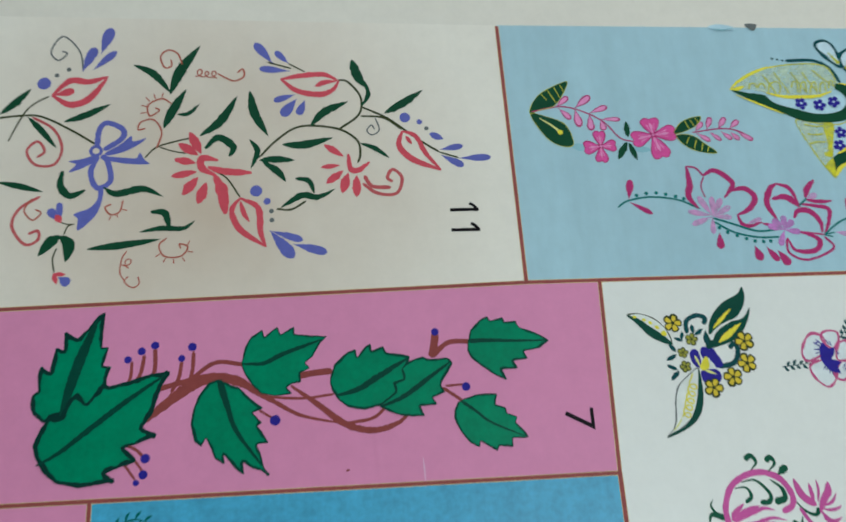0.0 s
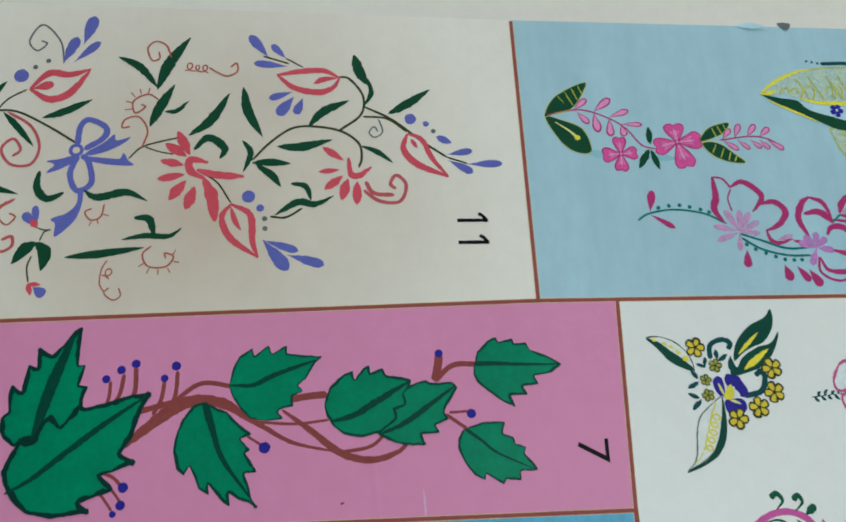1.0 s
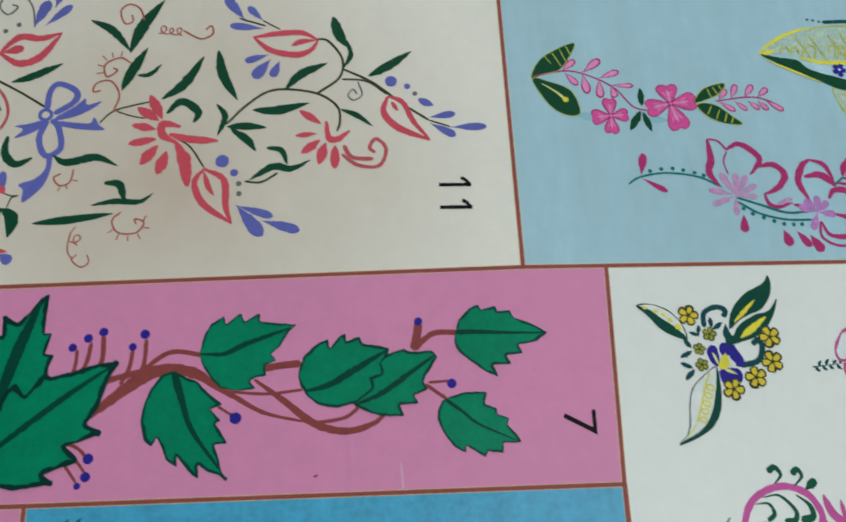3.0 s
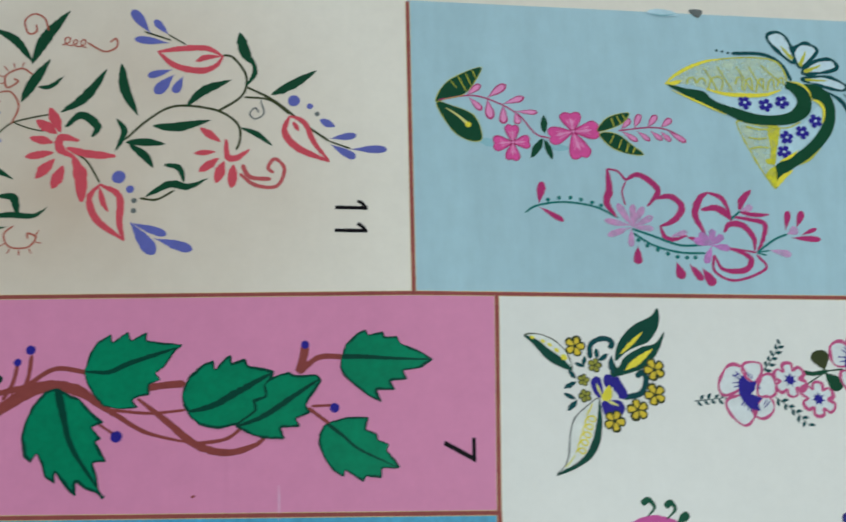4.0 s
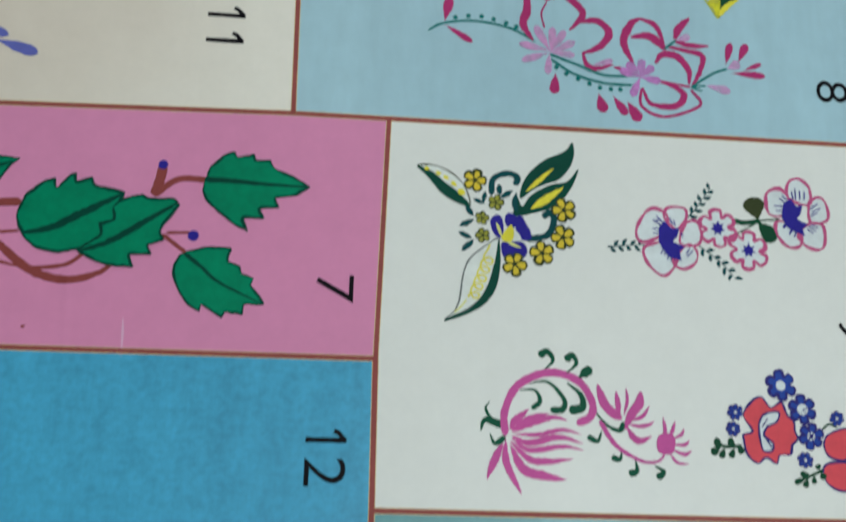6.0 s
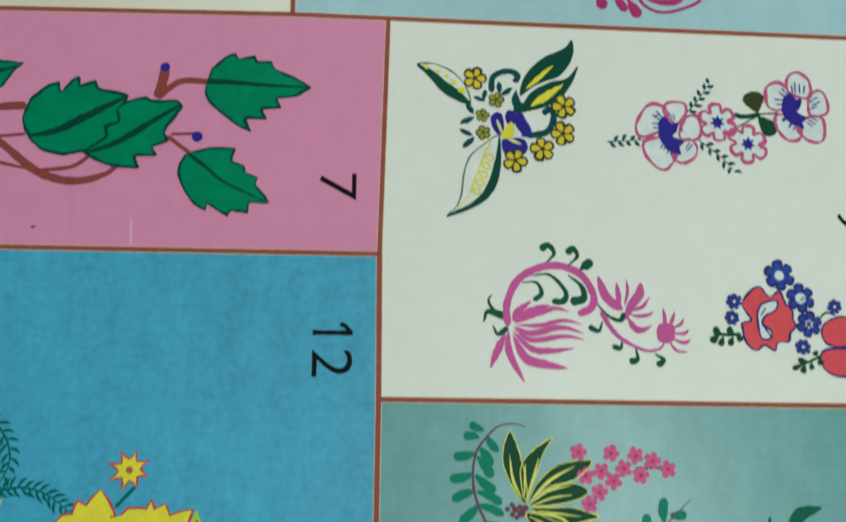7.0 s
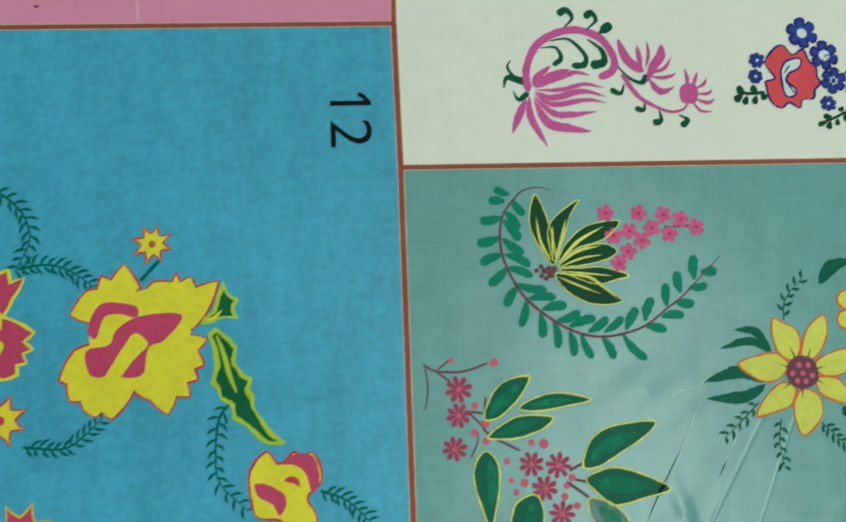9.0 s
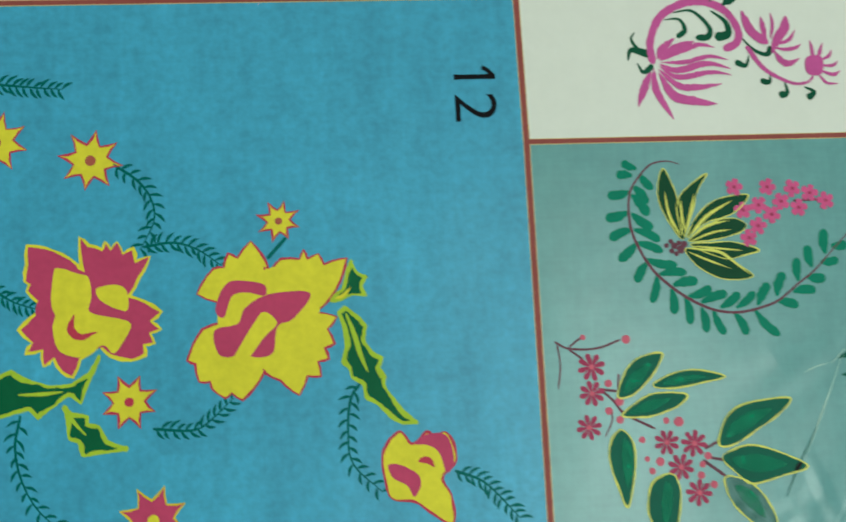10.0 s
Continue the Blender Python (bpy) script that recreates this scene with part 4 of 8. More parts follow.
notched_petal((147.9, 291.2), (158.8, 292.4), 8.1)
notched_petal((147.9, 291.2), (151.2, 279.4), 9.0)
notched_petal((147.9, 291.2), (137.7, 288.6), 8.1)
dot("flower_eye", "pink_light", 147.9, 291.2, 0.8, lvl=6)
ring("flower_eye_rim", "magenta", 147.9, 291.2, 0.8, 0.3, lvl=7)
stroke("stem", "teal_green", "even", 0.90, (125.8, 254.5), (131.2, 257.7), (142.2, 259.4), (155.3, 257.6), (164.9, 252.9), lvl=1)
stroke("stem", "teal_green", "even", 1.01, (170.0, 248.3), (179.1, 245.2), (189.9, 241.5), (199.9, 241.8), lvl=1)
stroke("stem", "teal_green", "even", 1.00, (170.3, 246.5), (178.9, 241.2), (189.7, 238.4), (200.4, 238.2), lvl=1)
stroke("stem", "teal_green", "even", 0.91, (222.3, 238.9), (230.4, 244.6), (236.3, 247.1), lvl=1)
stroke("stem", "teal_green", "even", 0.68, (222.3, 238.9), (227.7, 239.8), lvl=1)
stroke("stem", "teal_green", "even", 0.68, (222.2, 238.7), (226.4, 237.7), lvl=1)
stroke("stem", "teal_green", "even", 0.92, (212.6, 253.2), (217.2, 257.0), lvl=1)
dot("dot", "teal_green", 135.6, 260.3, 0.90, lvl=1)
dot("dot", "teal_green", 140.3, 261.2, 0.90, lvl=1)
dot("dot", "teal_green", 145.1, 261.4, 0.90, lvl=1)
dot("dot", "teal_green", 149.5, 260.6, 0.90, lvl=1)
dot("dot", "teal_green", 154.1, 259.4, 0.90, lvl=1)
dot("dot", "teal_green", 157.8, 258.2, 0.90, lvl=1)
dot("dot", "teal_green", 172.4, 243.4, 0.89, lvl=1)
dot("dot", "teal_green", 176.0, 241.1, 0.89, lvl=1)
dot("dot", "teal_green", 180.3, 239.4, 0.89, lvl=1)
dot("dot", "teal_green", 184.4, 237.8, 0.89, lvl=1)
dot("dot", "teal_green", 188.3, 236.5, 0.89, lvl=1)
dot("dot", "teal_green", 192.3, 236.2, 0.89, lvl=1)
dot("dot", "teal_green", 195.8, 236.3, 0.89, lvl=1)
stroke("petal", "wash_pink", "drop", 3.17, (170.4, 249.0), (164.7, 259.3), lvl=2)
stroke("petal", "wash_pink", "drop", 2.95, (170.4, 249.0), (171.3, 259.1), lvl=2)
stroke("petal", "wash_pink", "drop", 2.95, (170.4, 249.0), (175.8, 258.1), lvl=2)
stroke("petal", "wash_pink", "drop", 2.94, (170.4, 249.0), (179.5, 253.9), lvl=2)
stroke("petal", "wash_pink", "drop", 2.70, (170.4, 249.0), (179.3, 248.4), lvl=2)
stroke("petal", "wash_pink", "drop", 2.66, (170.0, 249.0), (169.2, 240.4), lvl=2)
stroke("petal", "wash_pink", "drop", 2.89, (170.4, 249.0), (159.7, 245.1), lvl=2)
stroke("petal", "wash_pink", "drop", 2.91, (170.5, 249.5), (158.7, 251.8), lvl=2)
stroke("petal", "wash_pink", "drop", 3.18, (227.8, 240.0), (237.0, 238.0), lvl=2)
stroke("petal", "wash_pink", "drop", 3.24, (217.5, 257.1), (222.6, 259.1), lvl=2)
stroke("petal", "wash_pink", "drop", 3.69, (236.3, 247.1), (241.1, 249.5), lvl=2)
stroke("petal", "wash_pink", "drop", 2.26, (185.7, 245.0), (193.6, 247.5), lvl=2)
stroke("petal", "wash_mauve", "drop", 3.62, (203.3, 241.5), (198.7, 247.2), lvl=2)
stroke("petal", "wash_mauve", "drop", 3.18, (203.3, 241.5), (204.2, 248.8), lvl=2)
stroke("petal", "wash_mauve", "drop", 3.17, (203.3, 241.5), (208.5, 246.2), lvl=2)
stroke("petal", "wash_mauve", "drop", 3.15, (203.3, 241.5), (211.0, 240.4), lvl=2)
stroke("petal", "wash_mauve", "drop", 3.12, (203.3, 241.5), (200.0, 233.8), lvl=2)
stroke("petal", "wash_mauve", "drop", 3.15, (203.3, 241.5), (195.6, 244.0), lvl=2)
stroke("petal", "magenta", "drop", 3.62, (131.7, 258.4), (133.6, 268.3), lvl=1)
stroke("petal", "magenta", "drop", 2.44, (131.7, 257.2), (142.0, 251.0), lvl=1)
stroke("petal", "magenta", "drop", 3.74, (172.1, 241.0), (171.5, 233.1), lvl=1)
stroke("petal", "magenta", "drop", 3.96, (187.7, 234.3), (189.7, 227.0), lvl=1)
stroke("petal", "magenta", "drop", 3.31, (193.0, 233.6), (198.0, 226.6), lvl=1)
stroke("petal", "magenta", "drop", 4.19, (198.2, 231.9), (202.7, 224.5), lvl=1)
stroke("petal", "magenta", "drop", 2.79, (235.8, 248.7), (238.0, 257.5), lvl=1)
stroke("petal", "magenta", "drop", 3.03, (240.7, 250.0), (244.2, 257.5), lvl=1)
stroke("petal", "magenta", "drop", 1.85, (242.4, 246.8), (249.4, 249.8), lvl=1)
stroke("petal", "magenta", "drop", 2.76, (237.8, 245.5), (250.7, 245.0), lvl=1)
stroke("petal_edge", "magenta", "brush", 3.16, (161.5, 274.6), (161.8, 265.2), (160.3, 259.4), (164.0, 253.3), lvl=1)
stroke("petal_edge", "magenta", "brush", 2.75, (168.7, 269.5), (173.7, 272.2), (178.2, 270.5), (182.4, 266.0), (181.1, 262.5), (177.5, 258.2), lvl=1)
stroke("petal_edge", "magenta", "brush", 2.97, (181.1, 261.8), (187.9, 262.7), (192.1, 258.2), (188.4, 252.4), (182.2, 249.6), lvl=1)
stroke("petal_edge", "magenta", "brush", 2.02, (182.2, 249.9), (183.5, 245.4), (186.8, 243.9), (193.5, 245.7), lvl=1)
stroke("petal_edge", "magenta", "brush", 1.58, (193.5, 245.0), (200.0, 243.2), lvl=1)
stroke("petal_edge", "magenta", "brush", 2.99, (200.9, 246.6), (197.5, 255.0), (200.2, 262.0), (204.0, 265.2), lvl=1)
stroke("petal_edge", "magenta", "brush", 2.08, (203.8, 264.9), (209.7, 262.4), (212.8, 255.0), lvl=1)
stroke("petal_edge", "magenta", "brush", 3.21, (200.3, 257.1), (206.7, 258.1), (211.0, 255.4), (213.1, 252.7), lvl=1)
stroke("petal_edge", "magenta", "brush", 2.74, (209.3, 247.3), (211.8, 250.9), (217.4, 250.6), (221.5, 245.5), (221.4, 239.8), lvl=1)
stroke("petal_edge", "magenta", "brush", 2.07, (212.7, 254.3), (219.9, 253.4), (227.0, 251.4), (225.4, 244.5), (222.3, 238.9), lvl=1)
stroke("petal_edge", "magenta", "brush", 2.46, (209.9, 240.6), (216.4, 238.5), (219.5, 235.2), (215.8, 231.1), (207.0, 231.5), (204.1, 237.5), lvl=1)
stroke("petal_edge", "magenta", "brush", 3.01, (216.8, 257.5), (218.8, 262.2), (222.8, 266.4), lvl=1)
stroke("petal_edge", "magenta", "brush", 2.07, (216.8, 256.6), (222.3, 255.4), (229.6, 255.6), lvl=1)
stroke("petal_edge", "magenta", "even", 0.92, (161.5, 274.6), (165.9, 273.6), (169.1, 269.5), lvl=1)
stroke("petal_edge", "magenta", "even", 0.68, (169.1, 269.0), (167.1, 264.3), (168.2, 258.5), lvl=1)
stroke("petal_edge", "magenta", "even", 1.11, (203.6, 237.4), (203.6, 230.3), (212.1, 226.8), (225.2, 232.0), (222.0, 238.0), lvl=1)
stroke("petal_edge", "magenta", "even", 0.90, (209.9, 240.6), (222.0, 238.9), lvl=1)
patch("wing", "wash_lemon", (190.5, 315.4), (199.6, 322.4), (209.4, 327.3), (221.5, 328.9), (233.5, 329.6), (241.8, 327.7), (244.9, 322.7), (245.1, 317.6), (241.6, 313.6), (233.0, 310.7), (222.4, 310.9), (210.7, 312.1), (207.3, 313.7), (199.2, 315.3), lvl=0)
stroke("wing_edge", "yellow", "brush", 1.6, (190.0, 315.1), (194.7, 319.4), (200.8, 323.2), (209.4, 326.8), (216.6, 328.2), lvl=1)
stroke("wing_edge", "olive_yellow", "even", 0.7, (214.7, 328.1), (223.9, 329.1), (234.7, 329.4), (241.8, 327.7), (244.9, 322.7), (245.4, 317.6), lvl=1)
stroke("wing_edge", "yellow", "brush", 2.0, (208.4, 313.2), (216.5, 311.1), (225.9, 310.8), (234.3, 311.2), (242.1, 313.6), lvl=2)
stroke("wing_edge", "yellow", "brush", 2.0, (190.5, 315.1), (194.5, 315.8), (197.4, 317.0), lvl=2)
stroke("scribble", "olive_yellow", "even", 0.6, (208.2, 323.4), (211.1, 317.9), (213.5, 312.2), lvl=3)
stroke("scribble", "olive_yellow", "even", 0.6, (214.4, 324.5), (217.5, 318.2), (220.2, 312.6), lvl=3)
stroke("scribble", "olive_yellow", "even", 0.6, (223.0, 324.7), (225.9, 319.2), (229.2, 312.8), lvl=3)
stroke("scribble", "olive_yellow", "even", 0.6, (228.8, 325.0), (231.0, 320.0), (234.1, 314.5), lvl=3)
stroke("scribble", "olive_yellow", "even", 0.6, (234.4, 326.0), (238.1, 321.8), (243.2, 317.0), lvl=3)
stroke("scribble", "olive_yellow", "even", 0.62, (199.9, 315.3), (200.7, 317.9), (203.1, 318.5), (204.4, 316.1), (205.7, 317.9), (207.6, 318.3), (208.6, 315.3), lvl=3)
stroke("scribble", "olive_yellow", "even", 0.62, (209.1, 312.5), (211.1, 317.9), (214.5, 319.4), (216.3, 317.2), (215.0, 312.8), lvl=3)
stroke("scribble", "olive_yellow", "even", 0.62, (221.8, 315.9), (223.1, 319.3), (225.1, 318.4), (224.5, 313.0), lvl=3)
stroke("scribble", "olive_yellow", "even", 0.62, (225.4, 312.6), (227.2, 318.0), (229.2, 318.8), (229.2, 313.3), lvl=3)
stroke("scribble", "olive_yellow", "even", 0.62, (230.6, 312.3), (232.5, 317.7), (234.5, 318.9), (234.4, 313.0), lvl=3)
stroke("scribble", "olive_yellow", "even", 0.62, (235.9, 313.1), (237.2, 317.7), (239.2, 318.6), (239.3, 313.8), lvl=3)
stroke("scribble", "olive_yellow", "even", 0.62, (240.8, 315.4), (242.2, 319.2), (243.6, 319.6), (243.8, 316.3), lvl=3)
patch("wing_band", "pale_sky", (208.3, 311.2), (222.3, 309.4), (232.9, 309.4), (242.7, 311.9), (246.2, 311.3), (248.2, 307.6), (245.4, 303.7), (239.3, 301.7), (228.7, 301.7), (219.4, 303.8), lvl=0)
patch("wing_border", "dark_green", (190.9, 314.9), (199.0, 313.3), (207.1, 311.9), (211.5, 307.6), (221.8, 304.1), (231.0, 301.6), (239.3, 301.7), (245.4, 303.7), (248.7, 307.7), (248.1, 311.4), (246.0, 313.8), (244.2, 315.0), (245.4, 318.1), (249.2, 317.6), (253.7, 314.2), (255.5, 309.2), (253.7, 302.9), (248.5, 298.9), (242.4, 297.1), (232.9, 296.7), (223.6, 297.8), (214.6, 302.1), (204.4, 306.5), (196.5, 311.2), lvl=3)
patch("wing_border", "dark_green", (252.5, 316.7), (257.6, 317.0), (263.3, 313.9), (265.5, 308.5), (265.5, 302.2), (263.0, 294.6), (258.0, 288.2), (251.4, 281.9), (242.7, 276.7), (237.6, 272.2), (234.2, 267.5), (234.2, 272.8), (234.9, 277.3), (238.4, 280.1), (245.8, 284.1), (252.2, 289.2), (257.6, 295.6), (260.5, 301.9), (260.6, 307.0), (257.9, 309.4), (255.7, 310.5), (255.1, 314.0), lvl=2)
stroke("wing_edge", "yellow", "leaf", 1.0, (192.4, 312.4), (202.2, 307.7), (211.2, 303.4), (216.4, 300.9), lvl=4)
stroke("wing_edge", "yellow", "leaf", 1.0, (245.9, 318.2), (251.1, 317.1), (254.6, 314.0), (255.6, 309.5), lvl=5)
stroke("wing_edge", "yellow", "brush", 1.5, (255.6, 309.7), (259.0, 308.1), (260.5, 303.9), (258.9, 298.1), lvl=5)
stroke("wing_edge", "yellow", "leaf", 1.2, (237.0, 279.6), (241.9, 281.9), (246.4, 285.3), lvl=5)
stroke("wing_edge", "yellow", "leaf", 2.2, (234.2, 267.8), (236.9, 271.7), (242.7, 276.0), lvl=5)
stroke("wing_edge", "olive_yellow", "leaf", 0.9, (245.7, 278.2), (250.7, 281.1), (256.7, 286.7), lvl=5)
stroke("wing_edge", "olive_yellow", "even", 0.6, (233.4, 296.2), (242.3, 295.6), (249.2, 298.7), lvl=4)
patch("wing", "pale_sky", (239.0, 295.7), (249.6, 297.7), (257.6, 306.1), (259.8, 304.4), (256.9, 295.6), (251.6, 289.7), (244.7, 284.2), (236.0, 279.5), lvl=0)
patch("wing", "wash_lemon", (220.9, 298.4), (221.4, 292.8), (225.8, 282.0), (229.7, 273.8), (234.0, 267.5), (234.6, 274.0), (235.0, 278.8), (237.3, 288.6), (238.8, 296.0), (230.6, 296.4), line="olive_yellow", width=0.62, lvl=0)
patch("wing_wash", "wash_yellow", (233.7, 295.0), (238.8, 296.0), (236.8, 287.3), (235.0, 278.8), (233.2, 279.6), (234.0, 287.1), lvl=2)
patch("wing_wash", "wash_yellow", (231.2, 280.7), (235.2, 281.0), (235.0, 278.5), (231.6, 278.8), lvl=2)
patch("wing_wash", "wash_yellow", (230.4, 273.8), (234.9, 277.1), (234.2, 268.0), (232.0, 270.8), lvl=3)
stroke("scribble", "olive_yellow", "even", 0.7, (224.0, 295.8), (230.4, 294.6), (238.0, 295.5), lvl=3)
stroke("scribble", "olive_yellow", "even", 0.7, (224.7, 290.7), (228.8, 290.1), (232.9, 290.6), lvl=3)
stroke("scribble", "olive_yellow", "even", 0.7, (224.7, 285.3), (229.2, 286.3), (233.4, 286.0), lvl=3)
blossom("small_flower", "indigo", 224.9, 307.2, 3.18, 5, 25, eye="pale_blue", lvl=5)
blossom("small_flower", "indigo", 234.2, 306.2, 3.19, 5, 35, eye="pale_blue", lvl=5)
blossom("small_flower", "indigo", 241.7, 307.8, 3.20, 5, 21, eye="pale_blue", lvl=5)
blossom("small_flower", "indigo", 255.8, 299.2, 3.19, 5, 69, eye="pale_blue", lvl=5)
blossom("small_flower", "indigo", 249.1, 293.7, 3.16, 5, 22, eye="pale_blue", lvl=5)
blossom("small_flower", "indigo", 241.8, 291.1, 3.14, 5, 55, eye="pale_blue", lvl=5)
blossom("small_flower", "indigo", 239.7, 284.2, 3.11, 5, 25, eye="pale_blue", lvl=5)
stroke("feeler", "deep_teal", "even", 1.76, (221.6, 331.2), (236.0, 331.2), (244.0, 326.5), (247.6, 318.4), lvl=1)
stroke("feeler", "deep_teal", "leaf", 1.99, (263.2, 313.9), (269.8, 308.6), (271.7, 301.6), lvl=1)
stroke("feeler", "deep_teal", "leaf", 1.50, (270.4, 312.9), (277.0, 307.7), (279.7, 304.3), lvl=1)
dot("dot", "deep_teal", 215.0, 332.4, 0.63, lvl=1)
dot("dot", "deep_teal", 217.6, 332.0, 0.63, lvl=1)
dot("dot", "deep_teal", 220.2, 331.4, 0.63, lvl=1)
dot("dot", "deep_teal", 271.2, 298.1, 1.11, lvl=1)
dot("dot", "deep_teal", 271.3, 294.9, 1.10, lvl=1)
dot("dot", "deep_teal", 281.2, 302.8, 0.87, lvl=1)
dot("dot", "deep_teal", 283.9, 301.2, 0.87, lvl=1)
patch("plume", "pale_blue", (249.7, 327.5), (240.8, 335.9), (239.4, 341.1), (245.1, 342.5), (249.2, 337.2), line="deep_teal", width=1.51, lvl=1)
stroke("plume_streak", "olive_yellow", "taper", 2.03, (249.4, 329.3), (244.9, 335.6), lvl=3)
patch("plume", "pale_blue", (252.4, 325.4), (250.3, 333.3), (256.1, 337.5), (261.6, 334.4), (257.6, 329.0), line="deep_teal", width=1.51, lvl=1)
stroke("plume_streak", "olive_yellow", "taper", 2.04, (252.5, 326.1), (256.1, 333.1), lvl=3)
patch("plume", "pale_blue", (253.3, 322.3), (258.7, 328.0), (267.0, 329.8), (269.7, 326.0), (264.3, 323.4), line="deep_teal", width=1.51, lvl=1)
stroke("plume_streak", "olive_yellow", "taper", 2.03, (254.1, 323.1), (262.2, 326.7), lvl=3)
patch("plume", "pale_blue", (252.7, 319.5), (264.0, 321.1), (272.3, 317.1), (270.5, 314.5), (263.0, 315.9), line="deep_teal", width=1.50, lvl=1)
stroke("plume_streak", "olive_yellow", "taper", 1.51, (254.2, 319.3), (263.8, 319.0), lvl=3)
digits("8", 269.9, 236.3, 282.1, 244.7)

PANEL = PANELS["panel_7"]
stroke("branch", "brown", "brush", 4.87, (-82.7, 165.4), (-66.6, 178.0), (-56.9, 182.5), (-44.9, 181.2), (-33.4, 173.5))
stroke("branch", "brown", "taper", 2.41, (-38.3, 177.3), (-29.5, 171.8), (-18.6, 165.8), (-1.1, 161.7))
stroke("branch", "brown", "brush", 2.86, (-22.9, 178.2), (-11.9, 170.0), (-1.1, 161.7), (9.9, 158.6), (20.0, 160.8), (27.0, 166.5))
stroke("twig", "brown", "even", 2.21, (-77.4, 178.9), (-64.5, 182.2), (-59.1, 183.1))
stroke("twig", "brown", "even", 1.79, (-63.5, 182.8), (-53.8, 189.2), (-41.7, 187.8))
stroke("twig", "brown", "even", 1.11, (-33.9, 174.2), (-18.5, 172.9), (-5.2, 174.1))
stroke("twig", "brown", "even", 1.33, (-1.1, 161.7), (10.1, 163.5), (15.8, 167.7))
stroke("twig", "brown", "even", 2.71, (-23.0, 181.6), (-14.0, 183.2), (-5.9, 183.9))
stroke("twig", "brown", "even", 3.3, (36.1, 188.0), (37.6, 194.3), (38.1, 198.3))
stroke("twig", "brown", "even", 2.10, (36.1, 188.0), (43.4, 194.1), (53.2, 194.4))
stroke("twig", "brown", "even", 1.03, (41.1, 175.6), (49.1, 176.0))
stroke("twig", "brown", "even", 1.36, (39.9, 175.0), (47.9, 169.2))
stroke("twig", "brown", "even", 1.33, (-90.0, 179.5), (-88.0, 184.5), (-87.7, 191.0))
stroke("twig", "brown", "even", 1.56, (-87.2, 180.5), (-84.0, 186.0), (-82.8, 193.6))
stroke("twig", "brown", "even", 1.79, (-80.2, 181.8), (-78.4, 187.5), (-78.6, 196.3))
stroke("twig", "brown", "even", 1.56, (-71.5, 177.5), (-68.6, 183.5), (-67.6, 190.6))
stroke("twig", "brown", "even", 1.57, (-66.5, 178.5), (-63.4, 185.0), (-62.9, 194.4))
stroke("twig", "brown", "even", 0.98, (-36.0, 168.8), (-30.6, 165.3))
stroke("twig", "brown", "even", 1.26, (-89.5, 157.5), (-84.5, 155.2), (-80.8, 151.5))
stroke("twig", "brown", "even", 1.04, (-88.5, 154.0), (-84.5, 150.6), (-81.2, 146.3))
stroke("twig", "brown", "even", 1.04, (-92.0, 153.0), (-88.0, 148.6), (-84.1, 143.3))
dot("berry", "indigo", -89.4, 191.7, 1.55, lvl=1)
dot("berry", "indigo", -84.0, 195.1, 1.67, lvl=1)
dot("berry", "indigo", -78.6, 197.4, 1.68, lvl=1)
dot("berry", "indigo", -67.7, 191.5, 1.45, lvl=1)
dot("berry", "indigo", -63.5, 196.2, 1.80, lvl=1)
dot("berry", "indigo", -29.5, 164.3, 2.18, lvl=1)
dot("berry", "indigo", -80.6, 151.5, 1.89, lvl=1)
dot("berry", "indigo", -81.1, 145.2, 1.77, lvl=1)
dot("berry", "indigo", -83.7, 142.2, 1.24, lvl=1)
dot("berry", "indigo", 38.1, 199.0, 1.64, lvl=1)
dot("berry", "indigo", 49.9, 175.0, 1.83, lvl=1)
patch("leaf", "leaf_green", (-99.5, 212.5), (-102.3, 210.8), (-105.9, 205.5), (-110.2, 201.3), (-115.4, 204.6), (-115.1, 196.5), (-118.4, 197.9), (-119.4, 192.0), (-120.0, 187.5), (-123.9, 190.5), (-124.6, 186.0), (-123.8, 180.2), (-126.4, 178.2), (-126.5, 173.8), (-125.0, 170.7), (-120.8, 167.2), (-117.7, 169.1), (-107.1, 171.1), (-99.7, 178.0), (-97.4, 182.0), (-97.3, 185.2), (-95.8, 189.3), (-99.2, 189.4), (-98.4, 192.5), (-97.2, 197.5), (-100.0, 197.0), (-100.0, 203.2), line="leaf_dark", width=1.5, lvl=1, toothed=True)
stroke("vein", "leaf_vein", "brush", 4.3, (-114.4, 169.4), (-111.8, 180.4), (-108.0, 193.8), (-102.5, 209.0), lvl=3)
patch("leaf", "leaf_green", (-71.9, 186.1), (-75.4, 180.3), (-77.4, 173.2), (-78.6, 169.2), (-82.4, 163.7), (-76.3, 160.4), (-83.4, 157.7), (-89.0, 156.1), (-85.1, 152.5), (-83.9, 150.5), (-91.6, 148.2), (-95.7, 146.4), (-91.6, 143.2), (-98.9, 142.3), (-105.5, 141.5), (-114.3, 143.5), (-119.5, 148.0), (-122.9, 153.9), (-124.1, 157.8), (-123.0, 161.7), (-121.2, 165.6), (-119.5, 168.3), (-118.8, 170.7), (-116.3, 169.2), (-114.4, 169.6), (-111.5, 176.3), (-108.3, 179.1), (-104.7, 173.9), (-98.5, 182.7), (-96.3, 180.8), (-88.1, 182.8), (-80.1, 185.3), line="leaf_dark", width=1.7, lvl=4, toothed=True)
stroke("vein", "leaf_vein", "brush", 2.3, (-122.2, 150.6), (-113.5, 155.5), (-101.6, 164.9), (-87.6, 175.6), (-74.0, 184.9), lvl=6)
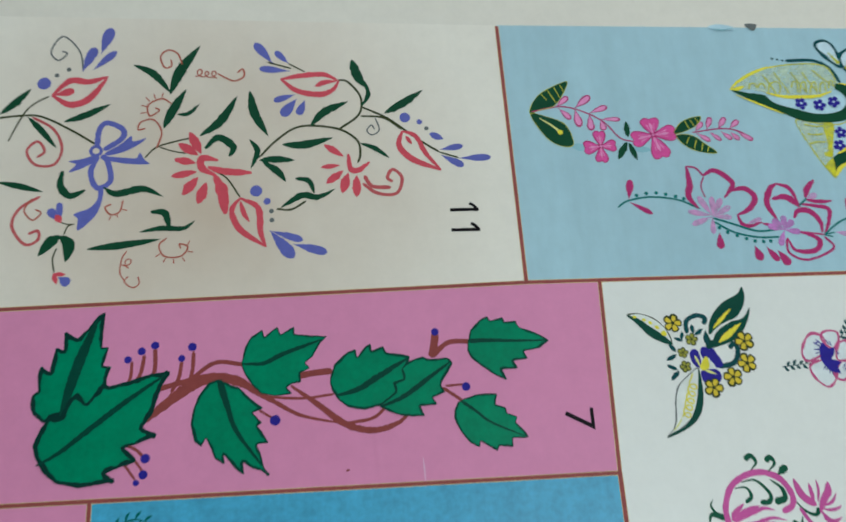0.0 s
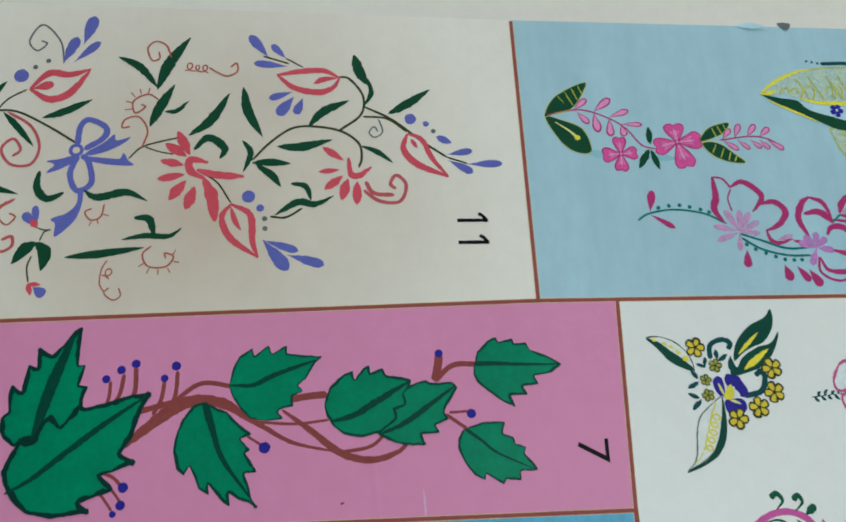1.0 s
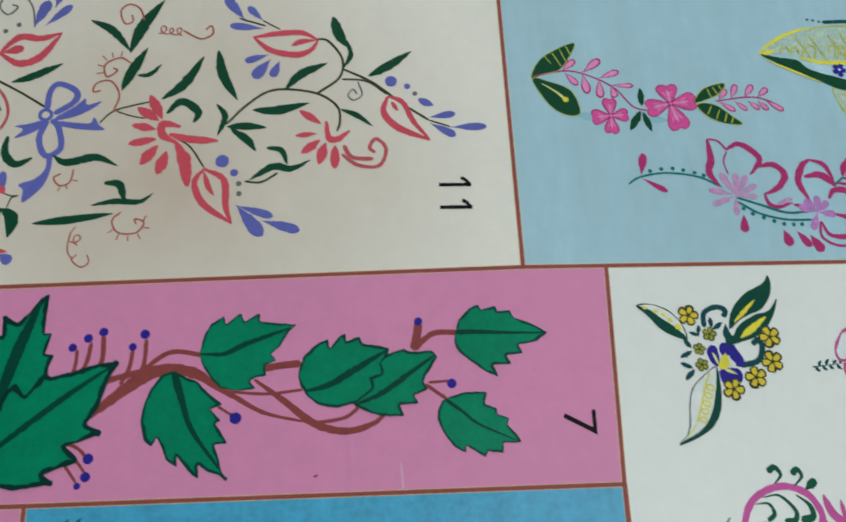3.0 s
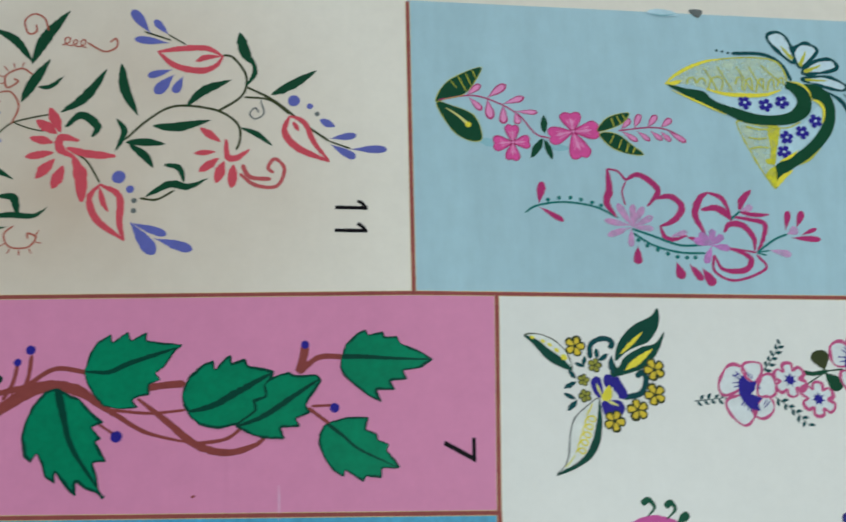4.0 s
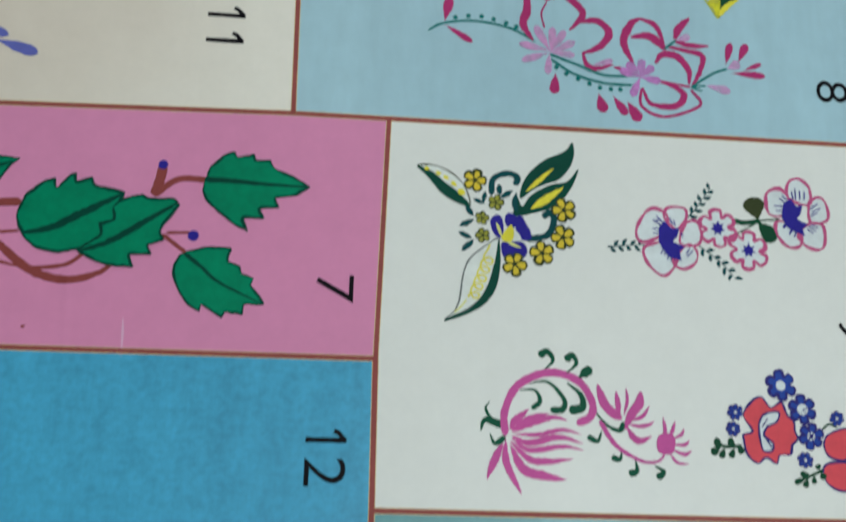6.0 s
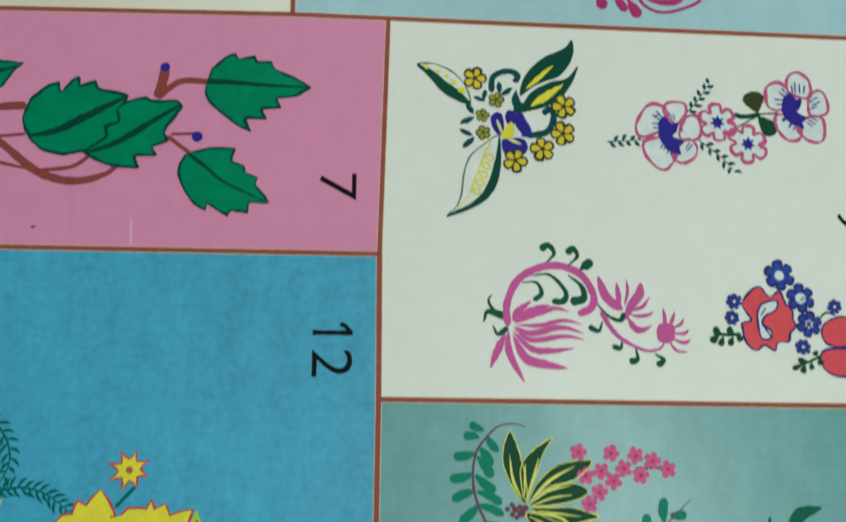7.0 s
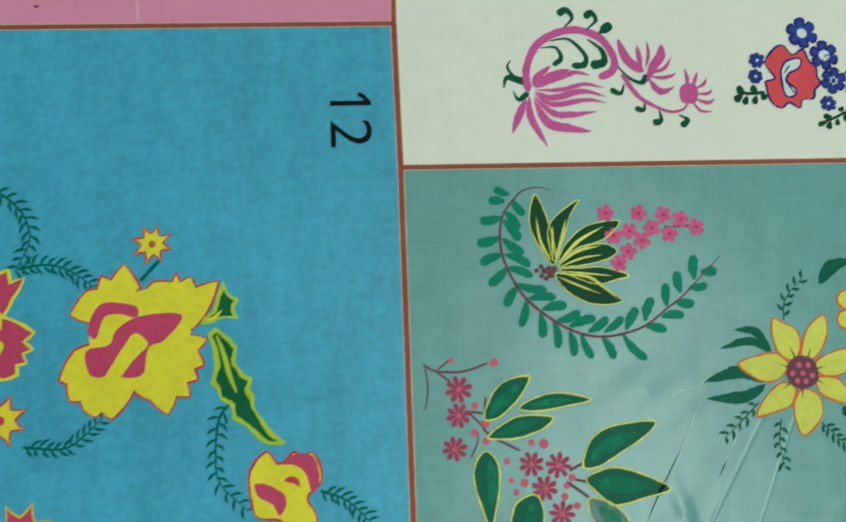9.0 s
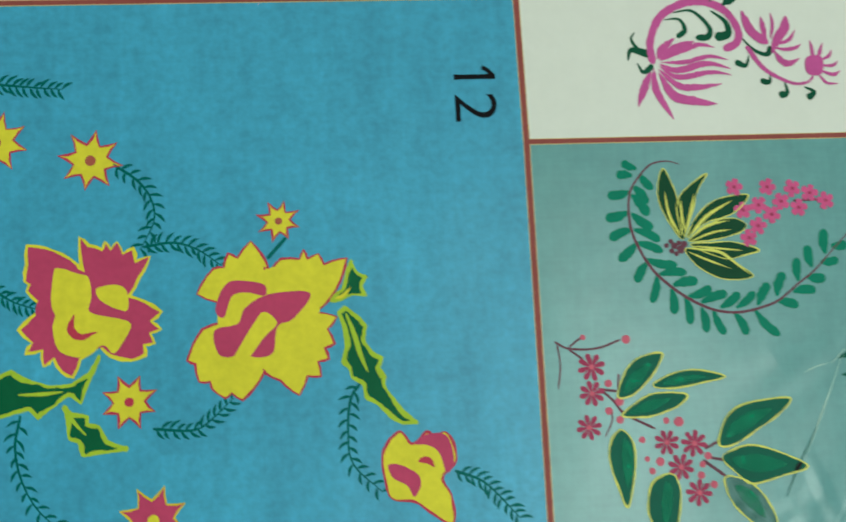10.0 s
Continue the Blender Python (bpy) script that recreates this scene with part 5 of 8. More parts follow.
patch("leaf", "leaf_green", (-56.5, 180.8), (-52.5, 182.1), (-47.3, 179.5), (-44.1, 178.3), (-38.9, 173.0), (-34.3, 169.5), (-38.8, 167.8), (-34.6, 163.6), (-36.8, 162.7), (-32.0, 155.4), (-36.9, 155.2), (-34.7, 149.5), (-34.3, 146.6), (-31.6, 142.3), (-35.0, 144.6), (-38.3, 145.7), (-42.3, 148.4), (-41.8, 143.3), (-45.3, 146.0), (-48.4, 150.1), (-50.0, 151.7), (-49.5, 147.7), (-53.4, 150.3), (-54.9, 154.3), (-57.1, 158.5), (-58.9, 155.0), (-61.6, 157.5), (-63.1, 163.6), (-62.7, 168.6), (-60.4, 175.7), line="leaf_vein", width=0.98, lvl=1, toothed=True)
stroke("vein", "leaf_vein", "taper", 3.0, (-52.2, 181.7), (-49.5, 173.3), (-45.1, 160.9), (-34.7, 146.6), lvl=3)
patch("leaf", "leaf_green", (-43.4, 188.2), (-41.9, 195.2), (-39.5, 199.5), (-34.7, 202.6), (-34.2, 199.1), (-28.4, 203.8), (-27.5, 200.0), (-21.5, 203.6), (-21.5, 200.1), (-16.2, 199.5), (-7.7, 198.7), (-10.3, 196.5), (-14.1, 190.2), (-17.2, 187.7), (-15.1, 185.3), (-19.3, 183.5), (-18.7, 179.6), (-22.4, 179.1), (-24.9, 177.7), (-22.4, 174.9), (-28.6, 174.3), (-34.8, 175.3), (-39.0, 179.2), (-42.2, 184.6), line="leaf_vein", width=0.71, lvl=1, toothed=True)
stroke("vein", "leaf_vein", "brush", 1.9, (-43.2, 188.2), (-34.0, 188.2), (-26.7, 191.6), (-10.2, 197.4), lvl=3)
patch("leaf", "leaf_green", (-6.3, 182.5), (-4.8, 186.7), (-0.3, 190.9), (4.0, 192.9), (4.6, 189.0), (8.3, 193.7), (10.5, 194.9), (10.6, 191.6), (15.8, 193.7), (16.8, 190.8), (23.3, 189.8), (26.9, 188.8), (25.9, 185.8), (24.5, 182.6), (25.0, 179.0), (21.7, 176.3), (21.2, 173.6), (16.4, 169.5), (13.0, 168.4), (6.7, 167.1), (0.5, 168.4), (-3.7, 171.8), (-6.1, 175.7), (-7.0, 179.1), line="leaf_vein", width=0.94, lvl=1, toothed=True)
stroke("vein", "leaf_vein", "brush", 2.6, (-4.7, 173.3), (4.8, 175.8), (13.4, 180.8), (26.5, 188.4), lvl=3)
patch("leaf", "leaf_green", (13.0, 168.4), (20.4, 174.2), (19.2, 177.9), (24.0, 179.4), (23.0, 183.3), (25.3, 186.2), (32.5, 188.6), (34.0, 187.1), (43.1, 187.5), (44.9, 185.3), (42.3, 181.0), (40.0, 177.9), (39.3, 175.7), (40.9, 173.1), (35.4, 171.0), (37.4, 168.0), (29.9, 167.6), (31.9, 163.4), (23.4, 163.7), (17.2, 165.9), line="leaf_vein", width=0.86, lvl=4, toothed=True)
stroke("vein", "leaf_vein", "brush", 2.1, (13.7, 167.9), (23.7, 172.0), (33.6, 178.7), (43.9, 185.9), lvl=6)
patch("leaf", "leaf_green", (52.0, 193.8), (53.6, 199.3), (57.9, 203.7), (61.3, 205.2), (62.3, 202.9), (68.0, 204.6), (68.5, 202.3), (73.5, 202.7), (74.6, 199.9), (82.0, 197.0), (87.5, 193.6), (82.5, 190.3), (75.7, 189.2), (77.5, 185.9), (70.8, 185.2), (72.9, 181.8), (65.7, 181.8), (67.7, 177.0), (62.9, 179.3), (57.7, 183.2), (52.9, 187.2), (51.6, 190.5), line="leaf_vein", width=0.86, lvl=1, toothed=True)
stroke("vein", "leaf_vein", "taper", 2.1, (52.0, 194.5), (59.5, 194.5), (70.6, 194.0), (86.1, 193.6), lvl=3)
patch("leaf", "leaf_green", (46.0, 168.5), (49.3, 170.1), (54.8, 171.6), (62.8, 171.6), (61.6, 167.0), (66.2, 165.3), (66.1, 163.2), (70.7, 161.6), (69.6, 159.3), (73.0, 155.7), (74.7, 152.7), (67.8, 152.8), (67.8, 149.1), (61.9, 149.9), (61.1, 147.7), (56.6, 150.7), (54.2, 152.2), (54.0, 149.6), (49.9, 151.8), (46.4, 156.6), (44.1, 161.9), (44.3, 165.0), line="leaf_vein", width=0.75, lvl=1, toothed=True)
stroke("vein", "leaf_vein", "taper", 1.5, (47.5, 168.9), (53.2, 164.7), (59.4, 159.7), (73.0, 153.4), lvl=3)
digits("7", 90.9, 154.6, 103.2, 163.9)
# paler pink line along the upright crease
stroke("crease_mark", "pale_pink", "leaf", 0.75, (30.1, 147.2), (30.5, 141.4), (30.7, 134.4), lvl=1)
stroke("speck", "brown", "leaf", 0.86, (-1.3, 142.8), (0.4, 143.3), lvl=1)

PANEL = PANELS["panel_9"]
patch("leaf", "cream", (123.4, 203.4), (128.2, 204.0), (133.9, 202.2), (138.0, 199.0), (140.6, 195.2), (141.6, 190.3), (137.3, 193.7), (132.0, 197.8), (127.3, 200.6), line="olive", width=0.45, lvl=0)
patch("leaf_half", "pod_green", (123.2, 203.4), (127.3, 199.2), (132.0, 193.9), (137.6, 190.6), (142.0, 189.6), (140.6, 191.7), (137.3, 194.9), (132.9, 198.0), (128.2, 201.8), lvl=2)
stroke("fleck", "yellow", "leaf", 1.3, (125.6, 202.7), (127.5, 202.4), lvl=3)
stroke("fleck", "yellow", "leaf", 1.3, (129.7, 201.5), (131.6, 200.6), lvl=3)
stroke("fleck", "yellow", "leaf", 1.3, (132.4, 200.2), (134.3, 199.1), lvl=3)
stroke("fleck", "yellow", "leaf", 1.5, (135.0, 198.3), (136.9, 196.8), lvl=3)
stroke("fleck", "yellow", "leaf", 2.2, (137.6, 195.5), (139.9, 193.8), lvl=3)
patch("leaf", "cream", (151.7, 178.7), (147.0, 176.0), (141.7, 171.1), (139.5, 164.9), (138.8, 158.7), (137.3, 153.9), (133.8, 150.1), (139.9, 153.3), (145.6, 157.9), (148.8, 164.0), (150.7, 171.3), line="slate", width=0.45, lvl=0)
patch("leaf_half", "pod_green", (151.8, 178.9), (152.4, 173.3), (152.1, 167.2), (150.6, 160.9), (146.9, 155.9), (141.0, 152.3), (133.5, 149.7), (137.0, 152.2), (141.3, 153.9), (145.6, 158.1), (148.4, 163.7), (150.3, 170.6), lvl=2)
curl("scribble", "yellow", 0.6, 146.8, 173.1, 141.4, 158.2, 5, 1.75, lvl=3)
stroke("scribble", "yellow", "even", 0.6, (148.8, 176.7), (147.9, 174.7), (146.8, 173.1), lvl=3)
stroke("scribble", "pale_yellow", "even", 0.6, (141.0, 157.4), (139.1, 154.9), (136.9, 152.8), lvl=3)
patch("leaf", "pod_green", (159.1, 193.4), (160.0, 198.9), (163.3, 204.0), (168.1, 208.2), (174.9, 211.5), (177.7, 214.9), (178.4, 210.7), (176.7, 205.6), (172.8, 201.0), (167.0, 198.6), (163.2, 196.5), lvl=1)
patch("leaf", "pod_green", (156.8, 187.6), (157.8, 194.5), (159.9, 190.8), (163.2, 195.1), (169.9, 198.9), (175.7, 200.5), (179.8, 205.1), (178.0, 199.6), (174.6, 194.5), (169.7, 190.4), (163.1, 188.2), (159.3, 187.3), lvl=1)
stroke("vein", "yellow", "leaf", 1.6, (161.1, 196.0), (166.1, 200.5), (171.1, 205.1), lvl=3)
stroke("vein", "yellow", "leaf", 2.6, (162.7, 189.8), (167.9, 193.3), (174.5, 198.3), lvl=3)
stroke("leaf", "deep_teal", "leaf", 2.08, (158.3, 188.3), (157.1, 191.8), (157.9, 195.5), lvl=1)
stroke("leaf", "deep_teal", "leaf", 1.87, (151.7, 198.3), (152.0, 194.1), lvl=1)
stroke("leaf", "deep_teal", "leaf", 1.88, (152.2, 193.5), (156.7, 196.1), lvl=1)
stroke("leaf", "deep_teal", "leaf", 1.66, (147.0, 195.3), (146.3, 191.4), lvl=1)
stroke("leaf", "deep_teal", "leaf", 1.45, (142.8, 192.5), (146.9, 191.0), lvl=1)
stroke("leaf", "deep_teal", "leaf", 1.85, (140.2, 190.0), (143.0, 186.2), lvl=1)
stroke("leaf", "deep_teal", "leaf", 1.85, (138.2, 182.6), (143.2, 185.2), lvl=1)
stroke("leaf", "deep_teal", "leaf", 1.83, (137.9, 180.6), (142.6, 178.5), lvl=1)
stroke("leaf", "deep_teal", "leaf", 2.04, (139.0, 174.0), (143.2, 178.1), lvl=1)
stroke("curl", "deep_teal", "even", 2.11, (149.1, 194.3), (149.7, 199.9), (154.6, 202.3), (158.3, 200.9), (157.2, 198.2), lvl=1)
stroke("curl", "deep_teal", "even", 2.29, (167.0, 187.2), (169.8, 188.9), (170.9, 185.8), (168.4, 180.7), (161.0, 179.0), lvl=1)
patch("petal", "indigo", (148.9, 185.4), (150.8, 187.2), (152.8, 186.1), (153.4, 182.0), (152.6, 179.1), (150.7, 179.8), (149.2, 182.3), lvl=2)
patch("petal", "indigo", (153.8, 186.1), (155.1, 188.1), (157.4, 187.4), (158.7, 184.7), (156.4, 182.7), (154.5, 183.4), lvl=2)
patch("petal", "indigo", (157.6, 186.4), (159.8, 187.1), (161.1, 184.8), (162.6, 182.1), (162.9, 179.4), (160.5, 178.6), (157.9, 180.8), lvl=2)
patch("petal", "indigo", (152.8, 177.2), (156.3, 178.1), (160.1, 177.8), (161.6, 174.8), (159.6, 171.8), (155.5, 170.9), (153.1, 173.3), lvl=2)
patch("flower_heart", "yellow", (152.6, 179.3), (154.1, 181.9), (156.0, 183.9), (156.9, 181.6), (156.3, 178.4), (153.7, 177.8), lvl=4)
patch("flower_heart", "cream", (157.1, 182.0), (158.6, 180.8), (159.4, 179.3), (157.3, 178.5), lvl=4)
stroke("streak", "pale_yellow", "leaf", 1.1, (150.9, 184.5), (151.9, 181.8), (152.8, 179.3), lvl=4)
stroke("streak", "pale_yellow", "leaf", 1.2, (154.6, 177.8), (156.9, 176.9), (159.5, 175.8), lvl=4)
blossom("small_flower", "gold", 143.3, 199.2, 3.97, 5, 36, line="olive", eye="olive", lvl=2)
blossom("small_flower", "gold", 174.5, 190.0, 4.18, 5, 3, line="olive", eye="olive", lvl=2)
blossom("small_flower", "gold", 174.0, 180.2, 4.13, 5, 3, line="olive", eye="olive", lvl=2)
blossom("small_flower", "gold", 166.7, 174.4, 4.09, 5, 65, line="olive", eye="olive", lvl=2)
blossom("small_flower", "gold", 157.2, 170.1, 4.05, 5, 29, line="olive", eye="olive", lvl=2)
blossom("small_flower", "moss_yellow", 150.7, 191.6, 2.70, 5, 39, line="olive", eye="olive", lvl=2)
blossom("small_flower", "moss_yellow", 145.9, 185.8, 2.26, 5, 41, line="olive", eye="olive", lvl=2)
blossom("small_flower", "moss_yellow", 146.2, 179.7, 2.45, 5, 1, line="olive", eye="olive", lvl=2)
patch("petal", "petal_white", (209.8, 183.4), (202.0, 180.0), (200.0, 184.3), (204.4, 191.6), (209.3, 191.7), (211.4, 188.4), line="magenta_pink", width=1.05, lvl=0)
patch("petal", "petal_white", (210.2, 189.2), (211.6, 192.8), (217.4, 192.9), (218.0, 189.3), (214.6, 185.1), line="magenta_pink", width=1.06, lvl=0)
patch("petal", "petal_white", (217.6, 187.3), (222.0, 188.2), (223.2, 182.6), (221.2, 179.7), (215.5, 180.4), line="magenta_pink", width=1.06, lvl=0)
patch("petal", "petal_white", (218.0, 179.8), (221.4, 177.4), (220.6, 173.3), (216.2, 171.0), (212.8, 173.6), line="magenta_pink", width=1.05, lvl=0)
patch("petal", "petal_white", (210.6, 180.1), (202.8, 178.2), (203.6, 172.7), (209.0, 168.3), (213.3, 172.0), (213.8, 175.7), line="magenta_pink", width=1.05, lvl=0)
patch("petal", "petal_white", (253.5, 192.1), (248.3, 192.8), (248.0, 199.8), (252.8, 201.9), (256.2, 198.1), line="magenta_pink", width=1.08, lvl=0)
patch("petal", "petal_white", (256.2, 198.5), (256.2, 204.1), (260.0, 206.1), (264.0, 202.7), (263.5, 196.5), line="magenta_pink", width=1.09, lvl=0)
patch("petal", "petal_white", (263.8, 197.4), (268.1, 199.4), (270.4, 194.9), (269.4, 190.7), (263.6, 190.2), line="magenta_pink", width=1.09, lvl=0)
patch("petal", "petal_white", (263.5, 189.7), (268.2, 188.6), (267.7, 181.0), (262.4, 180.7), (258.6, 185.2), line="magenta_pink", width=1.08, lvl=0)
patch("petal", "petal_white", (251.5, 189.9), (250.9, 185.1), (254.8, 180.6), (259.5, 181.7), (258.9, 188.0), line="magenta_pink", width=1.08, lvl=0)
patch("flower_heart", "indigo", (207.8, 180.6), (208.0, 185.7), (210.2, 188.1), (212.6, 185.1), (215.6, 185.8), (214.4, 182.2), (212.6, 180.7), (217.2, 178.9), (215.0, 177.1), (216.0, 173.8), (211.4, 175.0), (209.0, 177.9), lvl=3, toothed=True)
patch("flower_heart", "indigo", (252.9, 192.1), (254.0, 196.5), (256.7, 198.5), (258.7, 195.5), (260.9, 196.4), (260.1, 192.7), (258.4, 191.1), (262.6, 189.2), (260.3, 187.3), (261.3, 184.8), (257.1, 186.4), (254.2, 188.3), lvl=3, toothed=True)
stroke("hatch", "indigo", "even", 0.42, (207.2, 189.6), (209.6, 187.1), lvl=4)
stroke("hatch", "indigo", "even", 0.42, (205.9, 188.3), (208.7, 186.3), lvl=4)
stroke("hatch", "indigo", "even", 0.42, (205.9, 183.3), (208.9, 183.8), lvl=4)
stroke("hatch", "indigo", "even", 0.42, (210.6, 178.3), (209.6, 175.6), lvl=4)
stroke("hatch", "indigo", "even", 0.42, (213.4, 176.3), (213.2, 174.0), lvl=4)
stroke("hatch", "indigo", "even", 0.42, (220.0, 177.8), (217.6, 175.3), lvl=4)
stroke("hatch", "indigo", "even", 0.44, (257.2, 201.1), (257.7, 198.1), lvl=4)
stroke("hatch", "indigo", "even", 0.44, (253.5, 199.7), (255.4, 197.6), lvl=4)
stroke("hatch", "indigo", "even", 0.43, (251.0, 193.7), (254.1, 193.8), lvl=4)
stroke("hatch", "indigo", "even", 0.43, (266.4, 193.6), (263.6, 192.3), lvl=4)
stroke("hatch", "indigo", "even", 0.43, (253.0, 187.9), (254.9, 189.6), lvl=4)
stroke("hatch", "indigo", "even", 0.43, (258.1, 186.3), (256.9, 184.2), lvl=4)
stroke("hatch", "indigo", "even", 0.43, (265.4, 186.8), (262.7, 188.5), lvl=4)
stroke("hatch", "indigo", "even", 0.42, (211.9, 189.2), (213.0, 186.8), lvl=4)
stroke("hatch", "indigo", "even", 0.42, (213.4, 188.6), (213.9, 186.4), lvl=4)
stroke("hatch", "indigo", "even", 0.42, (206.2, 187.5), (208.9, 188.6), lvl=4)
stroke("hatch", "indigo", "even", 0.42, (205.6, 185.0), (208.8, 185.0), lvl=4)
stroke("hatch", "indigo", "even", 0.42, (209.3, 177.6), (208.3, 176.0), lvl=4)
stroke("hatch", "indigo", "even", 0.42, (211.3, 176.3), (210.7, 174.2), lvl=4)
stroke("hatch", "indigo", "even", 0.42, (212.3, 175.7), (211.9, 173.6), lvl=4)
stroke("hatch", "indigo", "even", 0.42, (218.9, 178.4), (217.3, 176.3), lvl=4)
stroke("hatch", "indigo", "even", 0.63, (215.8, 183.9), (216.5, 182.5), lvl=4)
stroke("hatch", "indigo", "even", 0.44, (252.5, 198.4), (254.9, 196.4), lvl=4)
stroke("hatch", "indigo", "even", 0.43, (250.4, 195.6), (254.3, 195.3), lvl=4)
stroke("hatch", "indigo", "even", 0.44, (258.6, 202.2), (258.6, 198.1), lvl=4)
stroke("hatch", "indigo", "even", 0.44, (260.3, 201.6), (260.2, 198.2), lvl=4)
stroke("hatch", "indigo", "even", 0.44, (262.1, 201.2), (261.7, 198.2), lvl=4)
stroke("hatch", "indigo", "even", 0.44, (266.7, 197.0), (263.5, 194.8), lvl=4)
stroke("hatch", "indigo", "even", 0.44, (267.6, 195.3), (264.2, 193.6), lvl=4)
stroke("hatch", "indigo", "even", 0.65, (254.7, 189.4), (253.4, 187.3), lvl=4)
stroke("hatch", "indigo", "even", 0.64, (256.7, 187.3), (255.3, 185.2), lvl=4)
stroke("hatch", "indigo", "even", 0.43, (262.1, 187.4), (264.2, 186.0), lvl=4)
stroke("hatch", "indigo", "even", 0.43, (263.5, 189.3), (266.2, 188.1), lvl=4)
blossom("flower", "petal_white", 229.3, 186.2, 6.81, 6, 6, line="magenta_pink", lvl=1)
star("flower_heart", "indigo", 229.3, 186.2, 2.98, 1.52, 7, 10, lvl=4)
blossom("flower", "petal_white", 240.0, 178.7, 6.99, 6, 56, line="magenta_pink", lvl=1)
star("flower_heart", "indigo", 240.0, 178.7, 2.96, 1.51, 7, 10, lvl=4)
fern("fern_sprig", "deep_teal", "deep_teal", 0.52, 5, 2.71, 1.25, (189.4, 177.8), (204.1, 179.2))
fern("fern_sprig", "deep_teal", "deep_teal", 0.54, 5, 2.78, 1.29, (218.4, 189.4), (222.5, 194.0), (227.3, 200.9))
fern("fern_sprig", "deep_teal", "deep_teal", 0.52, 5, 2.72, 1.26, (222.3, 179.5), (230.2, 173.5), (234.9, 168.2))
stroke("leaf", "olive", "drop", 7.81, (244.3, 189.8), (242.3, 198.2), lvl=1)
stroke("leaf", "dark_green", "drop", 6.41, (244.0, 189.4), (250.2, 182.6), lvl=1)
stroke("stem", "dark_green", "even", 1.71, (235.1, 189.4), (239.3, 188.7), (245.3, 189.8), lvl=1)
stroke("stem", "dark_green", "even", 0.65, (244.9, 189.8), (252.0, 190.6), lvl=1)
stroke("stem", "dark_green", "even", 0.54, (235.6, 184.2), (244.9, 189.6), lvl=1)
stroke("stem", "orchid", "even", 2.55, (177.8, 117.6), (182.4, 119.9), (183.2, 124.4), (179.3, 130.8), (172.3, 133.8), (165.0, 133.1), (157.7, 128.8), (153.9, 120.7), (154.2, 113.2), lvl=1)
stroke("petal", "orchid", "leaf", 2.37, (155.7, 115.0), (157.9, 118.4), (162.0, 121.9), lvl=2)
stroke("petal", "orchid", "leaf", 2.73, (156.2, 114.5), (162.1, 118.3), (168.5, 120.6), lvl=2)
stroke("petal", "orchid", "leaf", 1.64, (156.8, 114.3), (164.8, 117.8), (170.3, 119.4), (175.0, 118.4), lvl=2)
stroke("petal", "orchid", "leaf", 1.46, (156.6, 113.7), (164.7, 113.7), (173.0, 115.4), (179.5, 114.1), lvl=2)
stroke("petal", "orchid", "leaf", 2.18, (156.2, 113.2), (162.0, 111.0), (172.0, 113.1), (179.8, 111.2), lvl=2)
stroke("petal", "orchid", "leaf", 1.82, (156.0, 112.7), (162.0, 108.8), (172.9, 110.2), (179.9, 109.1), lvl=2)
stroke("petal", "orchid", "leaf", 2.18, (155.7, 111.6), (161.9, 106.0), (168.2, 105.3), (176.6, 106.3), lvl=2)
stroke("petal", "orchid", "leaf", 3.09, (155.7, 110.5), (160.1, 102.8), (167.3, 100.7), (174.3, 99.6), lvl=2)
stroke("petal", "orchid", "leaf", 2.37, (154.2, 111.9), (154.7, 104.3), (159.6, 94.7), lvl=2)
stroke("petal", "orchid", "leaf", 2.55, (153.3, 110.8), (150.6, 105.1), (148.2, 99.3), lvl=2)
stroke("petal", "orchid", "leaf", 1.82, (192.2, 119.7), (191.8, 124.5), (191.2, 128.7), lvl=2)
stroke("petal", "orchid", "leaf", 1.09, (193.7, 120.7), (195.0, 125.6), (194.6, 130.0), lvl=2)
stroke("petal", "orchid", "leaf", 1.27, (195.1, 119.1), (199.8, 120.4), (202.6, 124.1), lvl=2)
stroke("petal", "orchid", "leaf", 1.27, (194.7, 118.0), (198.8, 117.3), (202.1, 117.9), (203.8, 119.0), lvl=2)
stroke("petal", "orchid", "leaf", 2.18, (194.5, 117.2), (196.8, 113.6), (199.5, 112.6), (203.1, 114.3), lvl=2)
stroke("petal", "orchid", "leaf", 1.27, (207.2, 113.4), (207.5, 116.7), (206.9, 120.5), lvl=2)
stroke("petal", "orchid", "leaf", 1.27, (208.8, 113.8), (210.1, 116.4), (211.1, 119.3), lvl=2)
stroke("petal", "orchid", "leaf", 1.09, (210.1, 113.5), (213.0, 115.0), (214.0, 117.0), lvl=2)
stroke("petal", "orchid", "leaf", 1.09, (210.1, 111.7), (214.0, 111.7), (215.7, 113.2), lvl=2)
stroke("petal", "orchid", "leaf", 1.27, (209.8, 110.0), (213.8, 108.6), (216.3, 109.9), lvl=2)
stroke("petal", "orchid", "leaf", 0.91, (208.6, 109.1), (211.3, 105.9), (215.4, 105.6), lvl=2)
patch("petal", "orchid", (184.9, 130.6), (186.9, 128.2), (189.2, 124.1), (192.4, 121.4), (192.9, 119.2), (189.8, 119.7), (186.5, 122.6), (185.0, 126.2), lvl=2)
patch("petal", "orchid", (193.9, 116.1), (194.6, 121.1), (197.2, 124.8), (199.6, 128.7), (200.7, 124.6), (198.2, 121.1), (196.0, 118.3), lvl=2)
patch("petal", "orchid", (204.8, 109.6), (204.9, 113.9), (208.0, 115.3), (210.7, 114.0), (210.3, 109.5), (207.7, 108.4), lvl=2)
